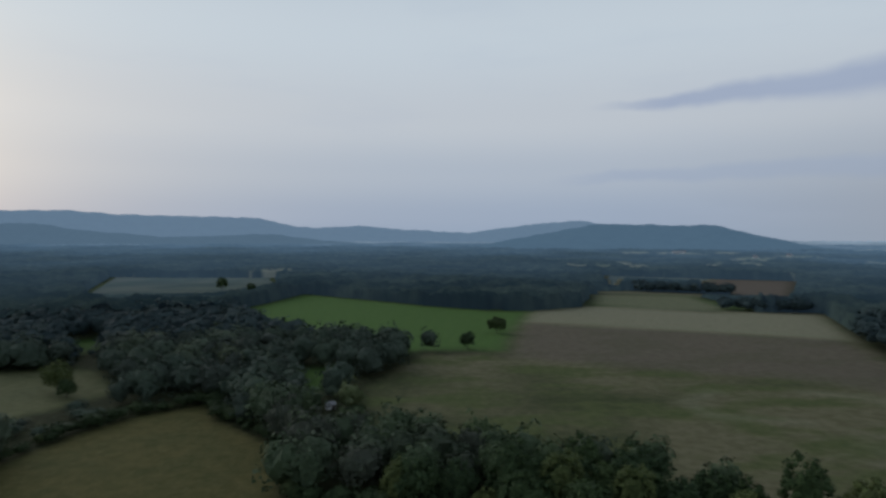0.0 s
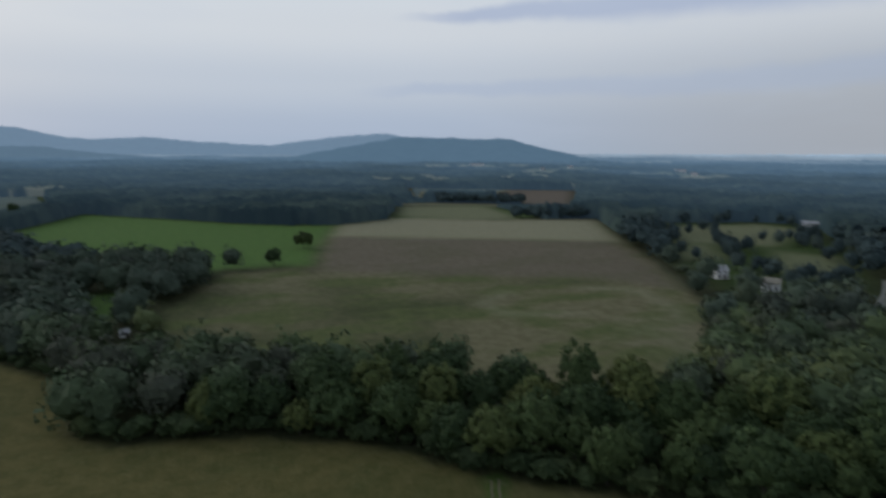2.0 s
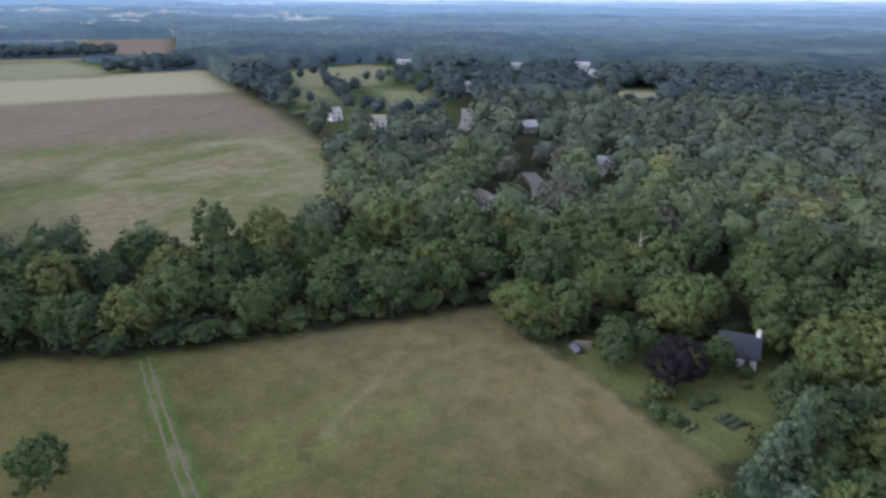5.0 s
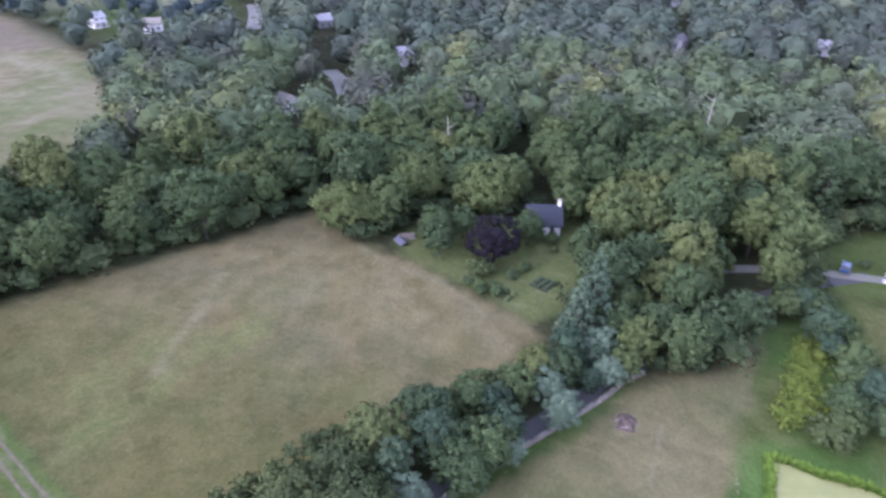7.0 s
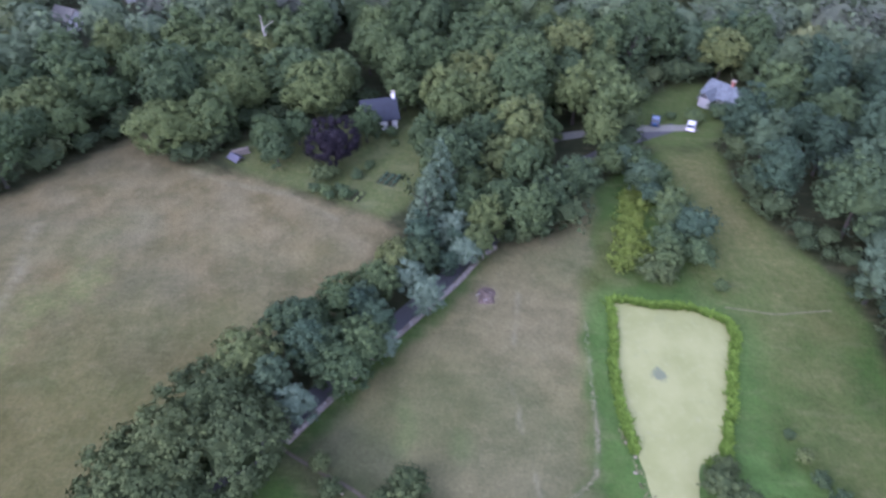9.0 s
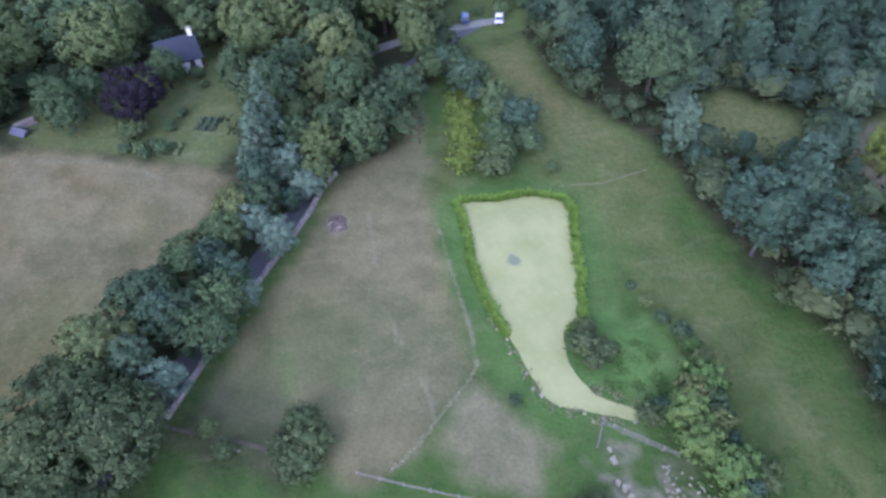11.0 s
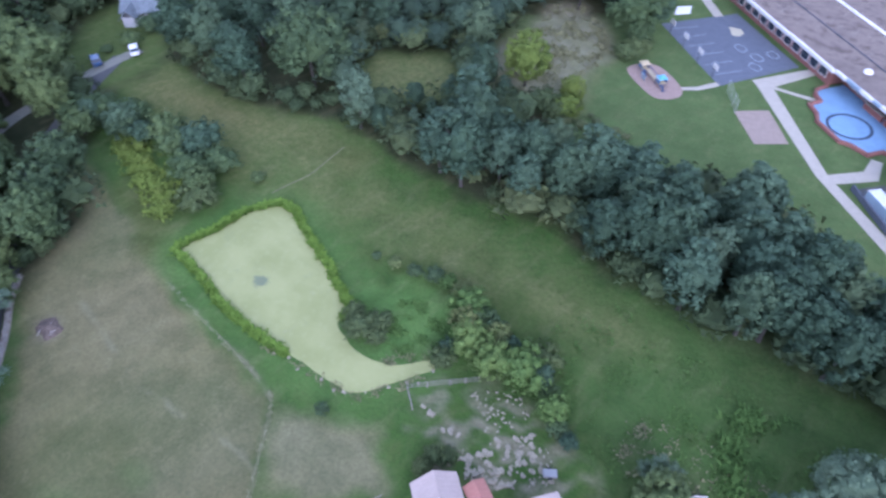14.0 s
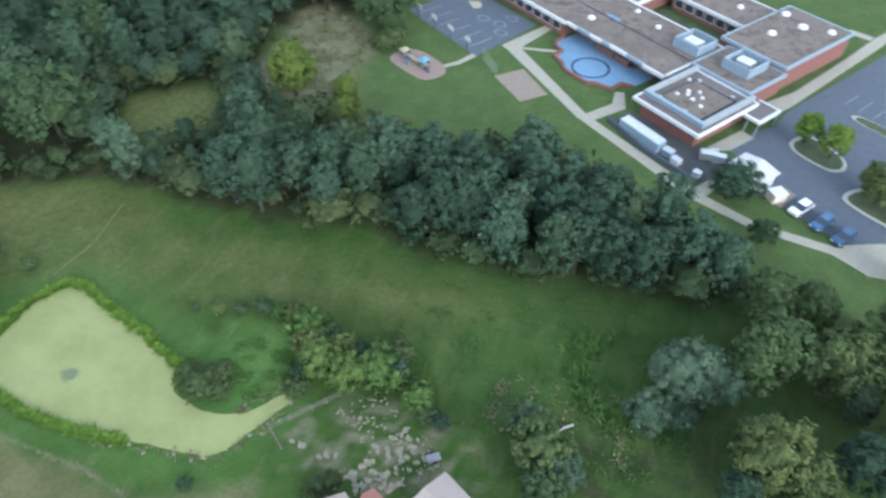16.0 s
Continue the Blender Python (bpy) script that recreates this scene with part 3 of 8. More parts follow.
    # greener hollows in the near hayfield
    for gx, gy, r in HOLLOWS:
        me_attr["straw"] = np.maximum(me_attr["straw"], 0.65 * np.clip(1.2 - np.hypot((X - gx) / (1.6 * r), (Y - gy) / r) + 0.5 * waves(X, Y, 5, 77), 0, 1) * soft(NEAR_FIELD, 3))
        me_attr["lush"] = np.maximum(me_attr["lush"], 0.22 * np.clip(1.0 - np.hypot((X - gx) / (1.2 * r), (Y - gy) / (0.7 * r)) + 0.5 * waves(X, Y, 4, 78), 0, 1) * soft(NEAR_FIELD, 3))
    # worn wheel marks on the farm track, and the mown edge of the meadow
    for off in (-0.75, 0.75):
        me_attr["bare"] = np.maximum(me_attr["bare"], 0.25 * line([(px + off, py) for px, py in TRACK], 0.22, 0.45))
    me_attr["pale"] = np.maximum(me_attr["pale"], 0.26 * line([(64, -14.4), (55, -14.3), (49.4, -14.3), (44, -14.2), (39.6, -13.4), (35, -8.4), (31, -3.9)], 0.16, 0.35))
    for name, v in me_attr.items():
        float_attribute(me, name, v)
    tagged(new("ground", me), "rolling farmland with dry hayfields, lush pasture and mown grass", "ground", kind="structure")


build_ground()


# ---------------------------------------------------------------- far hills
def hill(name, crest, r0, depth, mat, label, seed):
    """A wooded ridge whose crest follows azimuth and height in degrees at the distance r0."""
    az = np.arange(crest[0][0], crest[-1][0], 0.2)
    top = np.interp(az, *np.array(crest).T)
    k = np.ones(9) / 9
    top = np.convolve(np.pad(top, 4, "edge"), k, "valid")
    s = np.linspace(-1, 1, 41)
    a, q = np.meshgrid(np.radians(az), s)
    r = r0 + depth * q
    x, y = r * np.sin(a), r * np.cos(a)
    z_top = EYE[2] + r0 * np.tan(np.radians(top))[None, :]
    foot = land(x, y) - 4
    bump = 3.5 * waves(x, y, 160, seed) + 1.5 * waves(x, y, 60, seed + 1)
    z = foot + (z_top - foot) * np.cos(q * math.pi / 2) ** 1.3 + bump * np.cos(q * math.pi / 2)
    m, n = x.shape
    i, j = np.meshgrid(np.arange(m - 1), np.arange(n - 1), indexing="ij")
    faces = np.stack([i * n + j, i * n + j + 1, (i + 1) * n + j + 1, (i + 1) * n + j], -1).reshape(-1, 4)[:, ::-1]
    me = mesh_of(name, np.stack([x.ravel(), y.ravel(), z.ravel()], 1), faces, mat, True)
    float_attribute(me, "tint", np.clip(0.4 + 0.3 * waves(x, y, 300, seed + 2), 0, 1).ravel())
    tagged(new(name, me), label, "hill", kind="structure")


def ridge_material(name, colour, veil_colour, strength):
    """Distant woods, with miles of evening haze put in as a bluish glow."""
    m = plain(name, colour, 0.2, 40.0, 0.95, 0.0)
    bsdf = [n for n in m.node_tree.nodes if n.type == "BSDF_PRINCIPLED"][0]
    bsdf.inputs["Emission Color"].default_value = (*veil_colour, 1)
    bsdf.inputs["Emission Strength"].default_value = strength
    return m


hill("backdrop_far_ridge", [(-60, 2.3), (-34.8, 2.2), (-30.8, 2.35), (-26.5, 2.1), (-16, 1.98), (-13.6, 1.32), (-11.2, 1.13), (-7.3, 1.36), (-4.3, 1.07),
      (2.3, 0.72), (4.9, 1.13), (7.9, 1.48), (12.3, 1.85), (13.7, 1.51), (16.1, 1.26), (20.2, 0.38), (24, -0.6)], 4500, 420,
     ridge_material("far_ridge_woods", (0.05, 0.07, 0.08), (0.155, 0.225, 0.315), 0.75), "long wooded ridge far off, made blue for evening haze", 31)
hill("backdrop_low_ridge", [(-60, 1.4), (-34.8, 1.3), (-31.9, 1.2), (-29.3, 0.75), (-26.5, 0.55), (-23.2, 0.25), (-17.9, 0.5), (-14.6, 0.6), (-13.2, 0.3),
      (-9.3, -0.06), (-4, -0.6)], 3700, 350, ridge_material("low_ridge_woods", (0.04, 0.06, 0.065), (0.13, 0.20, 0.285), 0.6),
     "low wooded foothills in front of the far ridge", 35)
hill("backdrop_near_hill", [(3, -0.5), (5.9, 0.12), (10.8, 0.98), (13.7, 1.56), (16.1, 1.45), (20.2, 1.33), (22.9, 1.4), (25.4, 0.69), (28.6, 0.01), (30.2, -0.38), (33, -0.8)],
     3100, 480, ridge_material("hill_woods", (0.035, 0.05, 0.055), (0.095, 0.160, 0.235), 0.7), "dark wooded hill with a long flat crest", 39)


# ---------------------------------------------------------------- trees
ICO = bmesh.new()
bmesh.ops.create_icosphere(ICO, subdivisions=1, radius=1.0)
ICO_V = np.array([v.co[:] for v in ICO.verts])
ICO_F = np.array([[v.index for v in f.verts] for f in ICO.faces])
ICO.free()


BALL = bmesh.new()
bmesh.ops.create_icosphere(BALL, subdivisions=2, radius=1.0)
BALL_V = np.array([v.co[:] for v in BALL.verts])
BALL_F = np.array([[v.index for v in f.verts] for f in BALL.faces])
BALL.free()


def crown_arrays(seed, spread, height, lobes, sprays, spray, shape="round", ragged=0.5, cores=True):
    """A crown of that radius and height standing on z 0: leaf clumps all over an uneven dome or cone, round a dark core."""
    g = np.random.default_rng(seed)
    verts, faces, count = [], [], 0
    bumps = [(g.normal(size=3), g.uniform(0, 6.283)) for _ in range(5)]

    def swell(q):
        return 1 + sum((0.075 if cores else 0.11) * np.sin((2.6 if cores else 3.4) * (q @ d) + ph) for d, ph in bumps)

    half = np.array([spread, spread, 0.47 * height])
    mid = np.array([0, 0, 0.49 * height])
    i = np.arange(lobes)
    a = i * 2.39996 + g.uniform(-0.3, 0.3, lobes)
    if shape == "cone":
        u = (i + 0.5) / lobes
        reach = (0.80 * (1 - u) ** 0.8 + 0.02) * g.uniform(0.7, 1.12, lobes)
        centres = np.stack([reach * spread * np.cos(a), reach * spread * np.sin(a), (0.06 + 0.88 * u) * height], 1)
        radii = 0.27 * (1 - 0.6 * u) * spread
        out = np.stack([np.cos(a), np.sin(a), 0.5 + 0 * a], 1)
    else:
        v = 1 - 1.72 * (i + 0.5) / lobes
        out = np.stack([np.sqrt(1 - v * v) * np.cos(a), np.sqrt(1 - v * v) * np.sin(a), v], 1)
        radii = spread * 1.95 / math.sqrt(lobes) * g.uniform(0.65, 1.25, lobes)
        hull = swell(out) * (g.uniform(0.9, 1.06, lobes) if cores else g.uniform(0.78, 1.12, lobes))
        centres = mid + out * half * hull[:, None] - out * (0.7 * radii)[:, None]
        core = BALL_V * half * (swell(BALL_V) * (0.54 if cores else 0.7))[:, None] + mid
        verts.append(core)
        faces.append(BALL_F)
        count = len(core)
    flat = np.array([1.0, 1.0, 0.85])
    for c, r in zip(centres, radii) if cores else ():
        verts.append(c + ICO_V * (r * 0.58 * g.uniform(0.75, 1.1, (len(ICO_V), 1))) * flat)
        faces.append(ICO_F + count)
        count += len(ICO_V)
    pick = g.choice(lobes, sprays, p=radii ** 2 / (radii ** 2).sum())
    n = g.normal(size=(sprays, 3)) + 0.9 * out[pick] + [0, 0, 0.25]
    n /= np.linalg.norm(n, axis=1)[:, None]
    p = centres[pick] + n * (radii[pick] * g.uniform(0.6, 1.2, sprays))[:, None] * flat
    up = n + 0.5 * out[pick] + g.normal(0, ragged, (sprays, 3))
    up /= np.linalg.norm(up, axis=1)[:, None]
    side = np.cross(up, g.normal(size=(sprays, 3)))
    side /= np.linalg.norm(side, axis=1)[:, None]
    other = np.cross(up, side)
    s = spray * g.uniform(0.5, 1.4, (sprays, 1))
    skew = g.uniform(-0.5, 0.5, (sprays, 1))
    tip = np.stack([p - side * s, p + other * s * 1.25 + side * s * skew - up * s * 0.25, p + side * s * 0.9 - up * s * 0.15], 1).reshape(-1, 3)
    verts.append(tip)
    faces.append(count + 3 * np.arange(sprays)[:, None] + [0, 1, 2])
    return np.concatenate(verts), np.concatenate(faces)


def trunk_bm(height, radius, seed, limbs=4, top=0.62):
    """A tapered trunk with a flared foot and limbs that reach up into the crown."""
    g, bm = random.Random(seed), bmesh.new()
    mid = Vector((g.uniform(-0.3, 0.3), g.uniform(-0.3, 0.3), height * 0.35))
    end = Vector((g.uniform(-0.6, 0.6), g.uniform(-0.6, 0.6), height * top))
    rod(bm, (0, 0, -0.3), (0, 0, 0.5), radius * 1.5, radius, 8)
    rod(bm, (0, 0, 0.4), mid, radius, radius * 0.75, 8)
    rod(bm, mid, end, radius * 0.75, radius * 0.35, 7)
    for i in range(limbs):
        a = i * 6.283 / limbs + g.uniform(-0.4, 0.4)
        start = mid.lerp(end, g.uniform(0.0, 0.6))
        rod(bm, start, start + Vector((math.cos(a) * height * 0.2, math.sin(a) * height * 0.2, height * g.uniform(0.12, 0.25))), radius * 0.4, radius * 0.15, 5)
    return bm


def tree_kind(name, seed, height, spread, mat, label, shape="round", lobes=60, sprays=2500, spray=0.32, clear=0.1, bark=None, trunk=0.28, category="tree"):
    """One tree with trunk and crown, at the origin; it is copied and then taken off the plan."""
    root = thing(name, (0, 0, 0), 0, label, category)
    part("trunk", trunk_bm(height, trunk, seed), bark or BARK, root)
    v, f = crown_arrays(seed, spread, height * (1 - clear), lobes, sprays, spray, shape)
    crown = new("crown", mesh_of("crown", v + [0, 0, height * clear], f, mat))
    crown.parent = root
    return root


def drop_thing(root):
    for ob in (*root.children_recursive, root):
        bpy.data.objects.remove(ob)


def scatter(x0, x1, y0, y1, step, seed):
    """Points of a shaken grid."""
    g = np.random.default_rng(seed)
    x, y = np.meshgrid(np.arange(x0, x1, step), np.arange(y0, y1, step))
    return (x + g.uniform(-0.42, 0.42, x.shape) * step).ravel(), (y + g.uniform(-0.42, 0.42, x.shape) * step).ravel()


def in_view(x, y):
    a = np.degrees(np.arctan2(x, y))
    return (((a > -41) & (a < 180)) | (a < -157))


def wooded(x, y, margin):
    """Where woodland stands: land that is not open, nor taken by a home."""
    ok = in_view(x, y)
    for poly in OPEN:
        ok &= inside(poly, x, y) < -margin
    for hx, hy in HOMES.values():
        d = math.hypot(hx, hy)
        ux, uy = hx / d, hy / d
        along, across = (x - hx) * ux + (y - hy) * uy, (x - hx) * -uy + (y - hy) * ux
        ok &= ~((np.abs(across) < (8.5 if d < 150 else 6.0)) & (along > -(6 + (0.07 if d < 150 else 0.16 if d < 210 else 0.19 if d < 350 else 0.23) * d)) & (along < 8))
    for a, b, width in ROADS:
        s = np.clip(((x - a[0]) * (b[0] - a[0]) + (y - a[1]) * (b[1] - a[1])) / ((b[0] - a[0]) ** 2 + (b[1] - a[1]) ** 2), 0, 1)
        ok &= np.hypot(x - a[0] - s * (b[0] - a[0]), y - a[1] - s * (b[1] - a[1])) > width / 2 + 4.0
        if width > 5:
            for k in (1.04, 1.08, 1.12, 1.16):
                s = np.clip(((k * x - a[0]) * (b[0] - a[0]) + (k * y - a[1]) * (b[1] - a[1])) / ((b[0] - a[0]) ** 2 + (b[1] - a[1]) ** 2), 0, 1)
                ok &= np.hypot(k * x - a[0] - s * (b[0] - a[0]), k * y - a[1] - s * (b[1] - a[1])) > width / 2 + 2.5
    return ok


def low_only(x, y):
    """Where tall trees would stand before open land that can be seen."""
    bad = np.zeros(x.shape, bool)
    for k in (1.07, 1.14, 1.22):
        for poly in SIGHT:
            bad |= inside(poly, x * k, y * k) > 2
        for a, b, width in ROADS[:2]:
            s = np.clip(((k * x - a[0]) * (b[0] - a[0]) + (k * y - a[1]) * (b[1] - a[1])) / ((b[0] - a[0]) ** 2 + (b[1] - a[1]) ** 2), 0, 1)
            bad |= np.hypot(k * x - a[0] - s * (b[0] - a[0]), k * y - a[1] - s * (b[1] - a[1])) < width / 2 + 6
    return bad & (np.hypot(x, y) > 150)


ROADS = [((211, 129), (186, 108), 6.0), ((318, 241), (262, 200), 7.0), ((88, -6), (101, -13), 2.5), ((101, -13), (113, -25), 2.5), ((113, -25), (122, -42), 2.5)]

# near trees, one by one, in a few kinds
KINDS = [tree_kind("broadleaf_tree", 11, 13.5, 5.6, LEAF, "broad green deciduous tree in full summer leaf"),
         tree_kind("broadleaf_tree", 12, 15.5, 4.9, LEAF, "tall green deciduous tree in full summer leaf", lobes=70),
         tree_kind("broadleaf_tree", 13, 12.0, 4.8, LEAF, "round-crowned green deciduous tree in woodland"),
         tree_kind("broadleaf_tree", 14, 14.0, 6.4, LEAF, "wide spreading green deciduous tree in woodland", lobes=76, sprays=3000),
         tree_kind("broadleaf_tree", 15, 10.0, 4.0, LEAF, "smaller green deciduous tree at the woodland edge", lobes=50, sprays=1900, spray=0.29)]
OAK = tree_kind("oak_tree", 21, 13.5, 7.2, LEAF_OAK, "old spreading oak with a dense green crown", lobes=120, sprays=6000, spray=0.29)
OAK_LIGHT = tree_kind("oak_tree", 31, 13.0, 7.0, LEAF_OLIVE, "spreading oak with a yellow-green crown in the garden", lobes=110, sprays=5600, spray=0.28)
BELT_KINDS = [tree_kind("broadleaf_tree", 32, 15.0, 3.3, LEAF_DARK, "tall dark green deciduous tree behind the school", lobes=44, sprays=1900, spray=0.28),
              tree_kind("broadleaf_tree", 33, 12.5, 3.0, LEAF_DARK, "dark green deciduous tree in the wood by the school", lobes=40, sprays=1700, spray=0.27),
              tree_kind("broadleaf_tree", 34, 13.5, 3.7, LEAF_DARK, "broad dark green tree in the wood by the school", lobes=50, sprays=2200, spray=0.28)]
BELT_PALE = [tree_kind("blue_green_tree", 36, 12.5, 2.9, LEAF_BLUE, "blue-green deciduous tree at the edge of the wood", lobes=40, sprays=1700, spray=0.27),
             tree_kind("blue_green_tree", 37, 13.5, 3.2, LEAF_BLUE, "tall blue-green deciduous tree in the wood by the school", lobes=44, sprays=1900, spray=0.27)]
GREY = tree_kind("grey_willow_tree", 38, 9.5, 4.2, LEAF_GREY, "open grey-green willow at the foot of the valley", lobes=60, sprays=2800, spray=0.19)
YOUNG = tree_kind("young_tree", 39, 10.5, 4.0, LEAF_YELLOW, "young bright green tree beside the stone yard", lobes=72, sprays=2800, spray=0.22)
SILVER = tree_kind("silver_tree", 22, 10.5, 3.6, LEAF_SILVER, "pale grey-green tree beside the lane", lobes=48, sprays=2300, spray=0.2)
SPRUCE = tree_kind("conifer_tree", 23, 16.0, 3.6, LEAF, "tall dark conifer with drooping boughs", "cone", lobes=70, sprays=2600, spray=0.24, clear=0.05)
PINE = tree_kind("pine_tree", 24, 15.5, 4.6, LEAF_GREY, "tall blue-green pine with open layered crown", "cone", lobes=64, sprays=2600, spray=0.24, clear=0.08)
BEECH = tree_kind("copper_beech_tree", 25, 10.6, 5.5, LEAF_PURPLE, "dark purple copper beech by the farmhouse garden", lobes=100, sprays=4200, spray=0.22, clear=0.01)
YELLOW = tree_kind("yellowing_tree", 26, 11.0, 3.9, LEAF_OLIVE, "deciduous tree turning yellow-green", lobes=76, sprays=3000, spray=0.22)
SHRUB = tree_kind("shrub", 27, 3.2, 2.1, LEAF, "rounded green shrub on rough grass", lobes=24, sprays=620, spray=0.17, clear=0.02, trunk=0.08, category="shrub")
SHRUB_GREY = tree_kind("shrub", 28, 3.8, 2.3, LEAF_DARK, "dark grey-green willow shrub near the pond", lobes=24, sprays=620, spray=0.17, clear=0.02, trunk=0.08, category="shrub")
SHRUB_YELLOW = tree_kind("shrub", 29, 3.0, 1.9, LEAF_YELLOW, "yellow-green shrub in the damp hollow", lobes=24, sprays=620, spray=0.17, clear=0.02, trunk=0.08, category="shrub")
SHRUB_GREEN = tree_kind("shrub", 41, 4.4, 2.5, LEAF_SAPLING, "fresh green sapling thicket beside the stone yard", lobes=30, sprays=900, spray=0.17, clear=0.02, trunk=0.08, category="shrub")
SHRUB_BROWN = tree_kind("shrub", 35, 2.6, 2.2, LEAF_OAK, "brownish green willow shrub at the water's edge", lobes=24, sprays=700, spray=0.16, clear=0.02, trunk=0.08, category="shrub")
CLIPPED = tree_kind("clipped_bush", 30, 1.7, 1.25, LEAF, "small round clipped garden bush", lobes=14, sprays=300, spray=0.12, clear=0.02, trunk=0.06, category="bush")
ALL_KINDS = KINDS + BELT_KINDS + BELT_PALE + [GREY, YOUNG, SHRUB_GREEN, OAK, OAK_LIGHT, SILVER, SPRUCE, PINE, BEECH, YELLOW, SHRUB, SHRUB_BROWN, SHRUB_GREY, SHRUB_YELLOW, CLIPPED]
g = np.random.default_rng(99)


def plant(kind, x, y, s=1.0, group="", flat=1.0):
    ob = copy_thing(kind, pose(x, y, 0, g.uniform(-3, 3), g.uniform(-3, 3), g.uniform(0, 360)) @ Matrix.Diagonal((s * g.uniform(0.92, 1.1), s, s * flat * g.uniform(0.92, 1.08), 1)))
    return tagged(ob, group=group)


